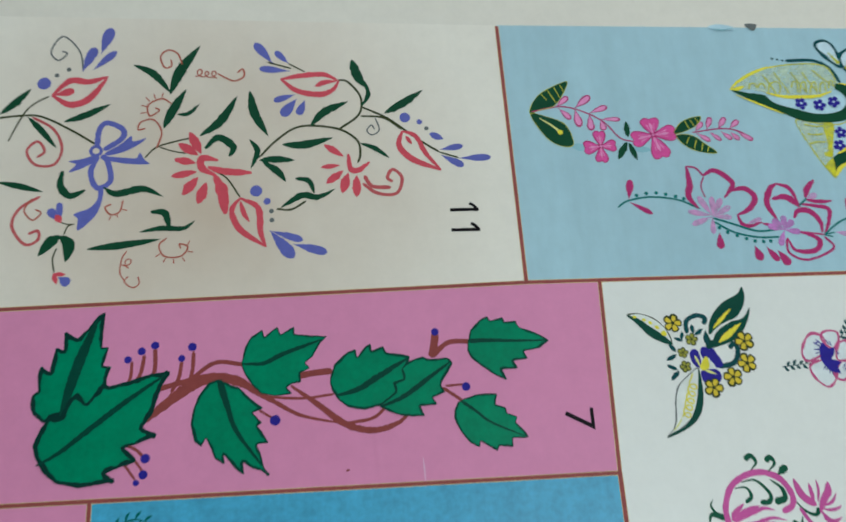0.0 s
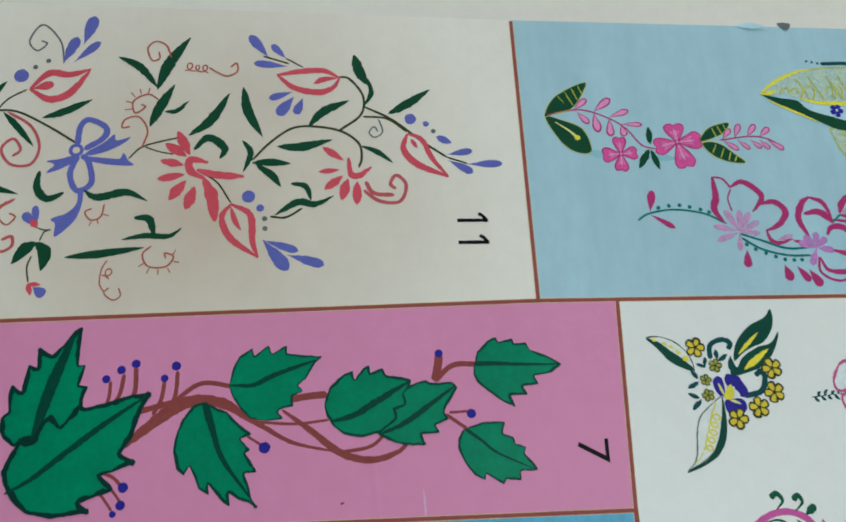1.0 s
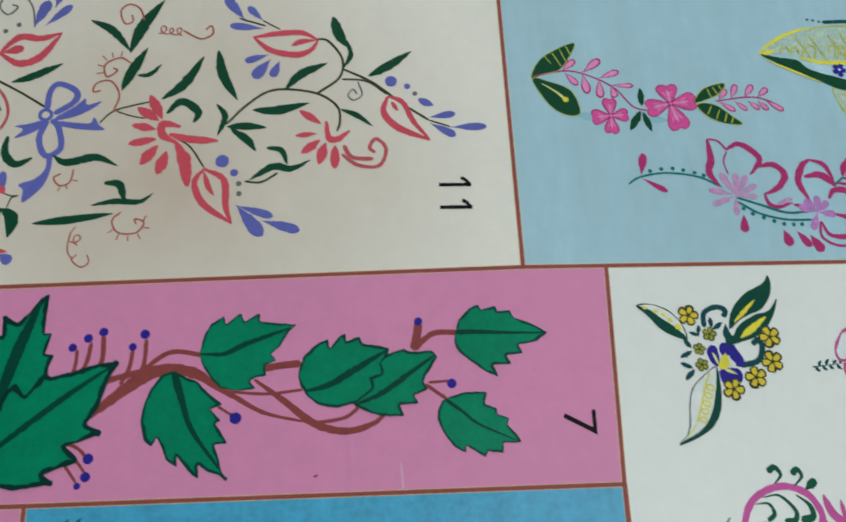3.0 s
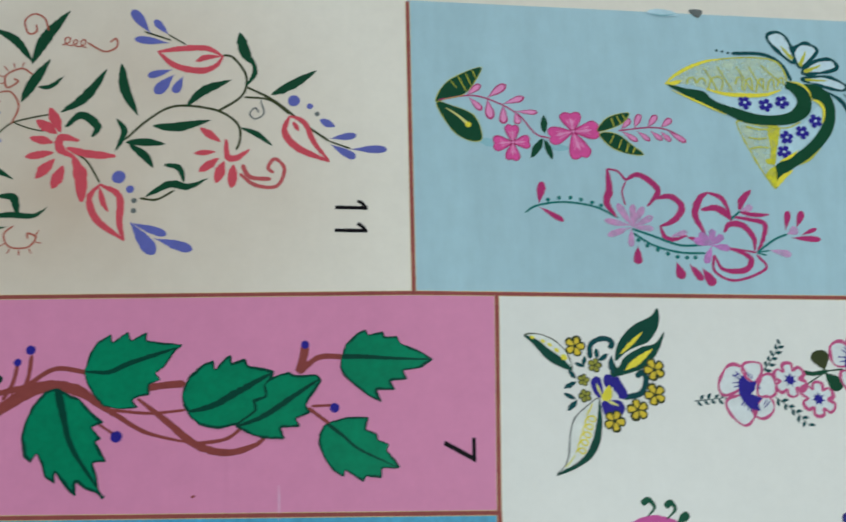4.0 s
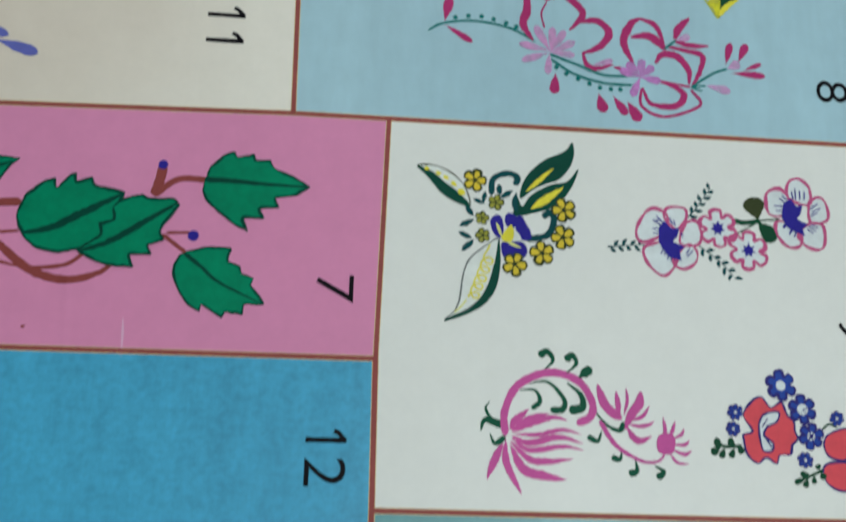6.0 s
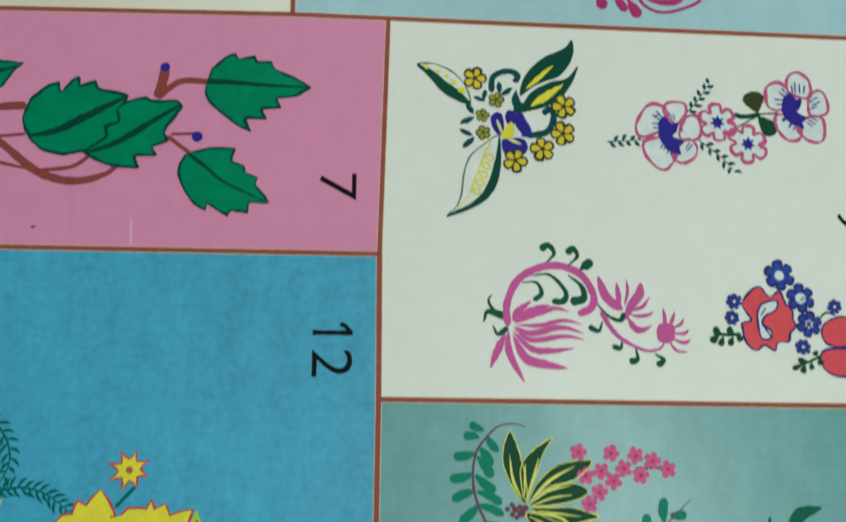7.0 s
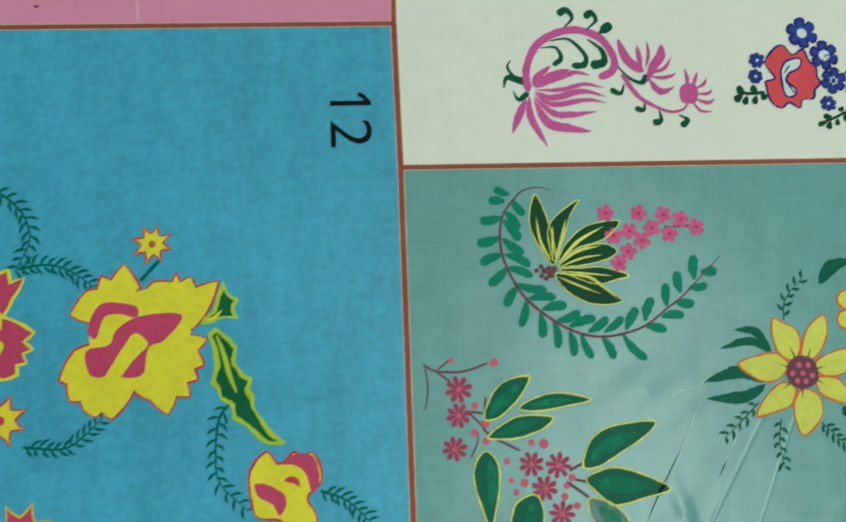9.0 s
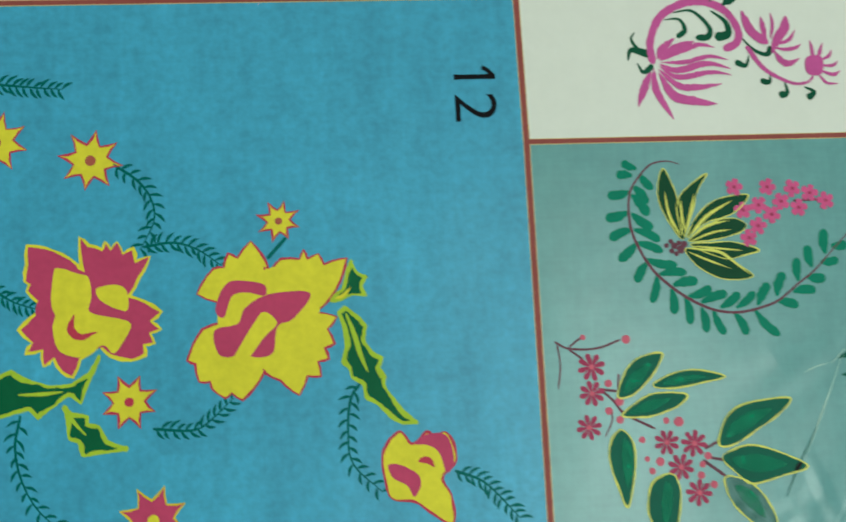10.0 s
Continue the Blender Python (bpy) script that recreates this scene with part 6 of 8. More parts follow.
stroke("stem", "orchid", "taper", 1.79, (185.6, 118.6), (190.9, 110.9), (199.6, 106.1), (205.4, 106.5), (207.4, 109.5), lvl=1)
stroke("curl", "deep_green", "grow", 2.38, (167.3, 134.9), (170.1, 138.0), (168.1, 140.8), (165.3, 139.3), lvl=1)
stroke("curl", "deep_green", "grow", 2.38, (174.6, 133.9), (178.0, 137.2), (176.5, 139.8), (174.3, 138.1), lvl=1)
stroke("curl", "deep_green", "grow", 2.16, (162.2, 130.3), (168.5, 130.7), (173.7, 125.3), (173.0, 122.0), (169.0, 121.8), lvl=1)
stroke("curl", "deep_green", "grow", 1.80, (158.9, 127.9), (163.9, 128.0), (165.6, 124.4), (162.8, 122.0), lvl=1)
stroke("curl", "deep_green", "grow", 2.89, (174.8, 130.7), (179.2, 127.1), (179.8, 123.0), (175.3, 121.7), lvl=1)
stroke("curl", "deep_green", "grow", 1.59, (149.0, 123.9), (147.7, 121.6), (149.9, 118.0), (153.7, 115.7), lvl=1)
stroke("curl", "deep_green", "grow", 2.48, (146.1, 114.6), (147.6, 118.0), (153.4, 116.4), lvl=1)
stroke("curl", "deep_green", "grow", 1.93, (149.1, 113.6), (150.9, 110.6), (154.2, 112.9), lvl=1)
stroke("curl", "deep_green", "grow", 1.80, (183.1, 123.0), (187.7, 117.6), (192.1, 115.8), (193.7, 118.5), lvl=1)
stroke("curl", "deep_green", "grow", 1.97, (186.1, 115.4), (184.7, 112.2), (181.3, 113.6), lvl=1)
stroke("curl", "deep_green", "grow", 1.96, (192.6, 109.2), (192.0, 106.5), (189.2, 107.2), lvl=1)
stroke("curl", "deep_green", "grow", 2.32, (197.2, 106.5), (197.6, 102.9), (194.8, 102.1), lvl=1)
stroke("curl", "deep_green", "grow", 2.15, (203.6, 104.7), (206.6, 102.9), (204.2, 100.8), lvl=1)
stroke("curl", "deep_green", "drop", 3.48, (178.2, 132.2), (183.2, 135.9), lvl=1)
patch("flower", "red", (234.6, 121.9), (237.8, 126.5), (241.3, 128.0), (244.2, 124.7), (248.1, 126.5), (249.9, 122.5), (252.1, 120.1), (252.2, 117.3), (253.1, 114.6), (251.0, 112.4), (250.1, 109.5), (246.4, 109.1), (245.2, 106.4), (241.7, 108.2), (238.7, 106.4), (235.3, 109.1), (234.4, 113.7), (234.2, 115.5), (237.5, 116.9), line="navy", width=0.65, lvl=1)
patch("flower_heart", "petal_white", (239.9, 119.1), (242.1, 122.5), (246.8, 123.2), (246.1, 120.1), (242.6, 118.2), (241.4, 115.5), (244.3, 112.8), (243.7, 110.6), (241.0, 110.4), (240.0, 113.7), line="navy", width=0.65, lvl=3)
stroke("hatch", "navy", "even", 0.55, (241.2, 115.5), (243.8, 111.5), lvl=5)
stroke("hatch", "navy", "even", 0.46, (240.8, 118.2), (242.9, 121.0), lvl=5)
patch("flower", "red", (262.1, 113.3), (264.1, 116.4), (270.8, 118.3), (276.3, 113.7), (274.4, 109.1), (267.7, 107.9), (263.2, 109.5), line="navy", width=0.65, lvl=1)
patch("flower", "red", (261.4, 105.5), (265.8, 107.3), (273.2, 106.4), (274.7, 100.1), (267.5, 97.9), (262.2, 100.6), line="navy", width=0.64, lvl=1)
blossom("blue_flower", "cobalt", 248.3, 132.1, 5.07, 6, 7, line="navy", lvl=1)
dot("flower_eye", "petal_white", 248.3, 132.1, 1.69, lvl=3)
blossom("blue_flower", "cobalt", 255.4, 124.3, 4.68, 6, 67, line="navy", lvl=1)
dot("flower_eye", "petal_white", 255.4, 124.3, 1.87, lvl=3)
blossom("blue_flower", "cobalt", 257.8, 115.5, 4.27, 6, 49, line="navy", lvl=1)
dot("flower_eye", "petal_white", 257.8, 115.5, 1.49, lvl=3)
blossom("blue_flower", "cobalt", 231.9, 122.8, 2.59, 7, 8, line="navy", eye="petal_white", lvl=1)
blossom("blue_flower", "cobalt", 230.9, 117.3, 2.39, 7, 5, line="navy", eye="petal_white", lvl=1)
blossom("blue_flower", "cobalt", 255.2, 107.7, 2.58, 7, 36, line="navy", eye="petal_white", lvl=1)
blossom("blue_flower", "cobalt", 267.3, 121.6, 2.44, 7, 63, line="navy", eye="petal_white", lvl=1)
stroke("stem", "dark_green", "even", 1.09, (224.0, 111.9), (229.1, 111.5), (233.7, 111.9), lvl=1)
stroke("stem", "dark_green", "even", 0.92, (253.4, 101.4), (256.9, 102.8), (261.8, 105.0), lvl=1)
stroke("stem", "dark_green", "even", 0.75, (261.9, 117.9), (264.3, 119.6), (267.4, 118.8), lvl=1)
stroke("leaf", "dark_green", "drop", 2.37, (226.9, 111.9), (224.1, 113.7), lvl=2)
stroke("leaf", "dark_green", "drop", 2.54, (226.3, 111.5), (223.0, 109.0), lvl=2)
stroke("leaf", "dark_green", "drop", 2.18, (227.6, 111.1), (226.2, 107.7), lvl=2)
stroke("leaf", "dark_green", "drop", 2.18, (230.9, 111.1), (229.5, 107.9), lvl=2)
stroke("leaf", "dark_green", "drop", 2.56, (232.0, 111.9), (233.9, 109.5), lvl=2)
stroke("leaf", "dark_green", "drop", 2.56, (231.3, 112.2), (228.9, 113.7), lvl=2)
stroke("leaf", "dark_green", "drop", 1.82, (254.9, 101.9), (250.9, 100.3), lvl=2)
stroke("leaf", "dark_green", "drop", 2.19, (255.5, 101.9), (254.4, 98.9), lvl=2)
stroke("leaf", "dark_green", "drop", 1.83, (257.8, 102.8), (257.7, 100.1), lvl=2)
stroke("leaf", "dark_green", "drop", 2.39, (260.2, 104.2), (261.4, 101.7), lvl=2)
stroke("leaf", "dark_green", "drop", 2.21, (259.9, 104.6), (259.1, 106.4), lvl=2)
stroke("leaf", "dark_green", "drop", 2.01, (256.4, 103.2), (253.0, 103.2), lvl=2)
digits("9", 270.7, 148.4, 281.3, 156.3)

PANEL = PANELS["panel_12"]
fern("fern_sprig", "fern_green", "fern_green", 1.01, 11, 3.86, 0.95, (-13.2, 85.5), (-6.2, 80.3), (-2.3, 74.5), (-1.6, 68.0), (-5.6, 59.4))
fern("fern_sprig", "fern_green", "fern_green", 1.00, 11, 3.84, 0.94, (-4.8, 60.3), (3.8, 61.3), (10.8, 59.1), (17.8, 54.0))
fern("fern_sprig", "fern_green", "fern_green", 1.02, 11, 3.90, 0.95, (-50.6, 111.2), (-36.7, 109.7), (-27.9, 108.9))
fern("fern_sprig", "fern_green", "fern_green", 0.97, 11, 3.72, 0.91, (-2.5, 7.4), (9.2, 6.5), (15.4, 10.3), (20.4, 15.0))
fern("fern_sprig", "fern_green", "fern_green", 0.99, 11, 3.77, 0.93, (57.4, 17.5), (54.4, 12.9), (53.3, 3.6), (54.5, -5.7), (62.7, -14.2))
fern("fern_sprig", "fern_green", "fern_green", 0.99, 11, 3.80, 0.93, (84.0, -9.3), (92.9, -13.4), (102.7, -24.0))
fern("fern_sprig", "fern_green", "fern_green", 0.93, 11, 3.57, 0.87, (-39.2, 13.2), (-40.6, 4.3), (-38.8, -4.8), (-34.3, -13.2), (-26.9, -20.3))
fern("fern_sprig", "fern_green", "fern_green", 0.97, 11, 3.71, 0.91, (-51.3, 52.3), (-45.3, 48.1), (-40.7, 45.3), (-33.5, 42.8))
stroke("stem", "fern_green", "even", 1.12, (37.0, 61.7), (31.2, 55.4))
star("star_flower", "yellow", -19.8, 86.8, 9.28, 4.96, 8, 12, line="crimson", width=0.64, lvl=1)
dot("flower_eye", "rust", -19.8, 86.8, 1.58, lvl=4)
star("star_flower", "yellow", 34.9, 66.7, 6.48, 3.24, 8, 5, line="crimson", width=0.65, lvl=1)
dot("flower_eye", "rust", 34.9, 66.7, 1.10, lvl=4)
star("star_flower", "yellow", -9.0, 15.4, 7.93, 4.42, 8, 0, line="crimson", width=0.61, lvl=1)
dot("flower_eye", "crimson", -9.0, 15.4, 1.35, lvl=4)
star("star_flower", "yellow", -47.0, 93.0, 9.51, 5.07, 8, 8, line="crimson", width=0.63, lvl=1)
dot("flower_eye", "rust", -47.0, 93.0, 1.62, lvl=4)
star("star_flower", "raspberry", -2.5, -18.2, 9.85, 5.67, 8, 4, line="gold", width=0.60, lvl=1)
dot("flower_eye", "yellow", -2.5, -18.2, 1.67, lvl=4)
patch("petal", "raspberry", (-22.9, 63.9), (-20.3, 61.4), (-16.4, 60.0), (-15.6, 62.3), (-14.1, 59.9), (-12.2, 62.2), (-10.6, 58.6), (-7.6, 60.1), (-6.9, 56.1), (-2.8, 57.5), (-6.0, 51.2), (-8.8, 46.1), (-16.5, 44.6), (-21.3, 51.1), line="yellow", width=0.94, lvl=1, sharp=True)
patch("petal", "raspberry", (-8.8, 46.1), (0.4, 41.0), (-2.7, 38.4), (0.1, 36.0), (-3.0, 34.8), (-1.7, 32.1), (-4.6, 31.5), (-4.3, 28.7), (-8.1, 27.3), (-14.2, 28.8), (-17.2, 32.1), (-16.5, 43.0), line="yellow", width=0.94, lvl=1, sharp=True)
patch("petal", "raspberry", (-17.2, 32.1), (-22.6, 28.4), (-24.8, 23.2), (-27.8, 24.8), (-30.1, 28.8), (-32.8, 26.6), (-33.4, 31.3), (-37.9, 30.7), (-36.1, 33.7), (-39.9, 37.5), (-32.4, 43.7), (-22.6, 44.8), line="yellow", width=0.92, lvl=1, sharp=True)
patch("petal", "raspberry", (-32.4, 43.7), (-37.7, 48.6), (-37.0, 50.5), (-38.4, 51.5), (-37.8, 56.5), (-37.8, 62.0), (-30.2, 60.2), (-23.6, 55.9), (-21.8, 51.1), (-22.6, 43.3), line="yellow", width=0.92, lvl=1, sharp=True)
patch("petal", "raspberry", (-34.7, 45.3), (-24.1, 54.4), (-14.9, 46.9), (-8.0, 44.2), (-10.4, 34.1), (-22.6, 30.8), (-32.4, 34.3), lvl=3)
patch("petal", "yellow", (-30.2, 53.8), (-28.7, 55.0), (-23.3, 53.2), (-20.3, 51.8), (-19.5, 46.3), (-20.3, 42.4), (-17.2, 40.7), (-14.2, 40.1), (-8.4, 37.9), (-11.2, 31.8), (-13.5, 29.6), (-16.5, 32.0), (-22.6, 28.9), (-28.6, 31.1), (-30.4, 37.3), (-29.8, 41.2), (-30.9, 45.2), lvl=4)
patch("petal", "yellow", (-18.0, 48.6), (-12.6, 49.5), (-9.5, 47.4), (-9.3, 41.9), (-13.4, 42.9), (-17.2, 45.4), lvl=4)
stroke("petal_fold", "crimson", "leaf", 2.15, (-24.4, 41.3), (-25.3, 37.1), (-22.6, 34.7), (-17.7, 36.0), lvl=5)
patch("petal", "yellow", (26.6, 60.9), (31.2, 53.8), (31.7, 44.9), (22.2, 42.9), (16.0, 43.2), (10.6, 45.8), (15.4, 53.1), (18.5, 53.5), (19.9, 57.5), (22.5, 56.1), line="crimson", width=0.64, lvl=1, sharp=True)
patch("petal", "yellow", (32.4, 52.1), (35.2, 55.2), (40.8, 55.0), (42.1, 57.7), (43.2, 54.9), (46.4, 56.4), (47.9, 53.1), (54.9, 54.8), (50.0, 43.3), (45.0, 39.0), (33.2, 40.0), (30.4, 53.0), line="crimson", width=0.64, lvl=1, sharp=True)
patch("petal", "yellow", (45.0, 39.0), (51.3, 37.3), (48.4, 33.8), (50.3, 29.4), (47.5, 28.2), (48.5, 25.0), (45.3, 24.4), (46.0, 20.1), (42.1, 20.3), (39.5, 14.9), (34.2, 19.4), (29.6, 22.0), (31.5, 34.5), line="crimson", width=0.64, lvl=1, sharp=True)
patch("petal", "yellow", (29.6, 22.0), (23.2, 14.2), (20.1, 16.5), (18.2, 15.1), (14.7, 17.8), (14.0, 20.0), (10.9, 20.1), (9.8, 25.3), (7.6, 26.5), (12.0, 35.4), (18.2, 37.2), (28.4, 36.3), line="crimson", width=0.63, lvl=1, sharp=True)
patch("petal", "yellow", (17.2, 43.1), (22.4, 49.3), (30.7, 52.2), (35.1, 52.0), (45.9, 41.1), (43.3, 35.6), (34.3, 23.3), (29.6, 22.8), (18.9, 30.4), (16.6, 36.0), lvl=3)
patch("petal", "raspberry", (15.9, 40.8), (17.6, 46.3), (20.5, 49.1), (27.1, 48.8), (30.5, 47.4), (30.2, 44.6), (24.7, 45.7), (20.7, 44.6), (18.2, 38.6), lvl=4)
patch("petal", "raspberry", (15.5, 34.9), (22.1, 36.5), (24.6, 41.2), (31.7, 44.9), (43.6, 44.7), (38.6, 37.4), (33.8, 35.2), (32.1, 27.4), (25.8, 26.9), (23.5, 30.9), (20.7, 27.1), (16.5, 28.1), lvl=4)
patch("petal", "yellow", (21.9, 27.9), (26.8, 36.3), (30.0, 39.7), (33.6, 36.3), (29.8, 32.2), (25.3, 26.9), lvl=5)
patch("leaf", "ivy_green", (55.9, 54.8), (57.3, 51.4), (58.6, 49.9), (61.1, 49.1), (59.1, 46.5), (60.5, 43.0), (56.2, 43.5), (52.1, 41.8), (49.3, 41.6), (50.2, 43.7), (53.0, 45.6), (54.2, 50.2), line="lime", width=1.1, lvl=1, toothed=True)
patch("leaf", "ivy_green", (51.2, 38.7), (53.7, 40.6), (56.3, 38.5), (57.9, 37.1), (60.1, 34.4), (59.2, 30.1), (61.6, 26.4), (64.6, 24.8), (63.4, 21.8), (65.3, 18.8), (64.6, 16.8), (66.5, 13.5), (70.1, 8.8), (74.4, 4.9), (69.2, 4.8), (66.0, 6.7), (62.1, 11.0), (58.5, 12.9), (58.1, 16.8), (54.9, 18.9), (54.2, 21.8), (52.0, 23.7), (53.5, 28.7), (52.6, 35.3), line="lime", width=1.3, lvl=1, toothed=True)
stroke("vein", "lime", "brush", 1.5, (54.0, 38.2), (56.2, 31.9), (57.7, 26.1), (59.8, 20.6), lvl=4)
stroke("vein", "yellow", "leaf", 1.1, (50.8, 42.7), (53.4, 43.6), (55.8, 46.0), lvl=4)
patch("carnation", "yellow", (68.2, 2.8), (72.0, -0.9), (76.2, 2.3), (78.5, 1.0), (81.8, 2.0), (84.0, -1.2), (84.5, -6.7), (80.3, -11.1), (82.8, -16.7), (82.7, -24.3), (76.6, -20.9), (72.0, -17.5), (65.8, -16.4), (64.0, -13.2), (63.2, -3.2), line="crimson", width=0.63, lvl=1)
patch("petal", "raspberry", (72.8, -0.9), (76.1, 1.6), (81.7, 1.3), (83.6, -2.8), (83.7, -7.4), (81.6, -9.6), (79.8, -4.1), (76.8, -1.6), lvl=3)
patch("petal", "raspberry", (64.7, -6.6), (68.6, -6.9), (73.2, -9.9), (73.8, -13.0), (71.8, -16.0), (69.9, -12.8), (65.8, -10.2), lvl=3)
stroke("petal_fold", "crimson", "leaf", 2.04, (73.4, -6.1), (76.1, -5.7), (78.2, -8.0), lvl=3)
patch("leaf", "ivy_green", (-49.4, 24.4), (-45.8, 24.6), (-41.8, 26.3), (-38.3, 23.8), (-31.6, 21.2), (-25.6, 21.3), (-20.3, 24.4), (-17.2, 29.7), (-18.1, 25.6), (-20.3, 21.0), (-22.3, 15.2), (-25.9, 18.1), (-30.1, 15.0), (-34.5, 11.6), (-36.8, 14.6), (-44.9, 12.6), (-49.2, 10.7), line="lime", width=1.1, lvl=1, toothed=True)
patch("leaf", "ivy_green", (-27.5, 15.7), (-24.9, 13.2), (-20.2, 12.2), (-20.4, 9.9), (-17.2, 9.3), (-15.1, 5.0), (-8.8, 2.0), (-15.9, 1.3), (-22.3, 0.6), (-23.3, 4.7), (-26.0, 5.5), (-26.5, 10.2), line="lime", width=1.2, lvl=1, toothed=True)
stroke("vein", "lime", "brush", 1.1, (-39.8, 19.0), (-33.1, 18.9), (-27.4, 19.3), lvl=4)
stroke("vein", "lime", "taper", 1.6, (-26.8, 14.0), (-24.1, 10.1), (-21.0, 6.7), lvl=4)
fern("fern_sprig", "fern_green", "fern_green", 0.81, 6, 3.66, 1.02, (-93.3, 124.5), (-86.4, 127.9), (-80.9, 128.0), (-72.9, 123.4))
digits("12", 90.1, 96.0, 103.1, 113.6)

PANEL = PANELS["panel_10"]
stroke("stem", "plum", "brush", 0.9, (159.7, 80.5), (155.8, 81.6), (150.5, 80.6), (146.1, 76.4), (143.4, 72.2), (142.4, 66.3), (143.0, 59.5), (145.6, 52.6), (149.3, 46.6), (154.9, 41.3), (161.3, 36.9), (167.9, 34.1), (174.8, 33.3), (181.8, 34.4), (188.1, 36.6), (194.8, 41.4), (200.5, 45.4), (206.5, 51.1), (213.7, 57.8), lvl=1)
stroke("leaflet", "jade", "blade", 2.70, (146.1, 79.5), (143.5, 80.3), (141.4, 81.7), lvl=0)
stroke("leaflet", "jade", "blade", 2.81, (144.5, 77.3), (141.9, 77.7), (139.3, 77.5), lvl=0)
stroke("leaflet", "jade", "blade", 3.04, (143.2, 72.2), (139.7, 71.3), (136.1, 71.2), lvl=0)
stroke("leaflet", "jade", "blade", 3.16, (142.4, 65.8), (138.7, 64.5), (134.9, 64.1), lvl=0)
stroke("leaflet", "jade", "blade", 3.04, (142.8, 60.3), (139.1, 59.3), (135.7, 57.5), lvl=0)
stroke("leaflet", "jade", "blade", 3.04, (144.1, 56.0), (141.3, 53.1), (138.1, 50.7), lvl=0)
stroke("leaflet", "jade", "blade", 3.04, (147.1, 50.0), (144.8, 47.1), (143.1, 43.8), lvl=0)
stroke("leaflet", "jade", "blade", 2.70, (149.8, 45.7), (149.1, 41.4), (147.4, 37.3), lvl=0)
stroke("leaflet", "jade", "blade", 2.93, (154.0, 41.4), (154.5, 37.5), (154.2, 33.6), lvl=0)
stroke("leaflet", "jade", "blade", 2.81, (158.1, 38.7), (159.1, 34.5), (159.0, 30.2), lvl=0)
stroke("leaflet", "jade", "blade", 2.81, (162.9, 35.2), (163.9, 31.5), (163.9, 27.5), lvl=0)
stroke("leaflet", "jade", "blade", 2.70, (166.6, 34.2), (167.8, 30.3), (169.8, 26.7), lvl=0)
stroke("leaflet", "jade", "blade", 2.81, (173.4, 33.0), (175.5, 29.8), (176.7, 26.2), lvl=0)
stroke("leaflet", "jade", "blade", 2.81, (180.0, 33.6), (183.0, 29.1), (187.2, 25.6), lvl=0)
stroke("leaflet", "jade", "blade", 2.93, (187.6, 36.1), (191.0, 35.6), (194.2, 34.5), lvl=0)
stroke("leaflet", "jade", "blade", 2.93, (192.8, 38.9), (196.5, 39.5), (200.3, 39.1), lvl=0)
stroke("leaflet", "jade", "blade", 3.16, (197.6, 43.5), (200.8, 42.8), (203.9, 42.9), lvl=0)
stroke("leaflet", "jade", "blade", 2.70, (202.6, 47.9), (205.6, 47.8), (208.7, 48.5), lvl=0)
stroke("leaflet", "jade", "blade", 2.93, (206.7, 52.9), (209.5, 52.7), (212.2, 53.2), lvl=0)
stroke("leaflet", "jade", "blade", 2.70, (146.8, 77.8), (148.5, 75.0), (150.7, 72.8), lvl=0)
stroke("leaflet", "jade", "blade", 3.16, (144.7, 73.9), (146.9, 71.1), (148.2, 67.9), lvl=0)
stroke("leaflet", "jade", "blade", 3.16, (143.7, 71.3), (146.5, 68.2), (148.6, 64.5), lvl=0)
stroke("leaflet", "jade", "blade", 3.04, (143.2, 65.4), (146.2, 62.6), (149.8, 60.4), lvl=0)
stroke("leaflet", "jade", "blade", 2.81, (143.6, 60.3), (148.0, 58.8), (151.7, 56.4), lvl=0)
stroke("leaflet", "jade", "blade", 2.70, (143.8, 56.1), (148.2, 55.0), (152.3, 53.0), lvl=0)
stroke("leaflet", "jade", "blade", 2.81, (146.3, 50.9), (151.3, 49.2), (156.5, 48.7), lvl=0)
stroke("leaflet", "jade", "blade", 2.81, (150.5, 46.0), (154.8, 46.7), (159.3, 46.2), lvl=0)
stroke("leaflet", "jade", "blade", 3.16, (154.6, 42.5), (158.7, 43.5), (162.6, 43.5), lvl=0)
stroke("leaflet", "jade", "blade", 2.93, (158.9, 38.7), (162.9, 39.5), (166.7, 41.4), lvl=0)
stroke("leaflet", "jade", "blade", 3.04, (163.0, 36.8), (167.2, 38.5), (171.6, 39.3), lvl=0)
stroke("leaflet", "jade", "blade", 2.93, (168.9, 34.9), (172.5, 36.8), (175.5, 39.3), lvl=0)
stroke("leaflet", "jade", "blade", 2.70, (174.0, 34.7), (177.5, 36.7), (180.4, 39.4), lvl=0)
stroke("leaflet", "jade", "blade", 3.16, (181.0, 35.2), (182.8, 38.8), (185.2, 41.9), lvl=0)
stroke("leaflet", "jade", "blade", 3.16, (187.4, 37.8), (188.3, 41.6), (190.3, 45.1), lvl=0)
stroke("leaflet", "jade", "blade", 2.93, (194.9, 42.2), (194.6, 45.8), (195.1, 49.5), lvl=0)
stroke("leaflet", "jade", "blade", 3.16, (199.7, 46.3), (198.9, 49.7), (198.9, 53.3), lvl=0)
stroke("leaflet", "jade", "blade", 3.16, (204.6, 50.4), (204.3, 54.3), (205.0, 58.3), lvl=0)
patch("petal", "dark_green", (158.3, 56.9), (155.0, 62.1), (152.4, 68.1), (152.3, 73.6), (154.4, 79.3), (156.9, 74.4), (158.2, 69.8), (159.5, 64.0), (159.8, 57.8), line="lemon", width=0.34, lvl=1)
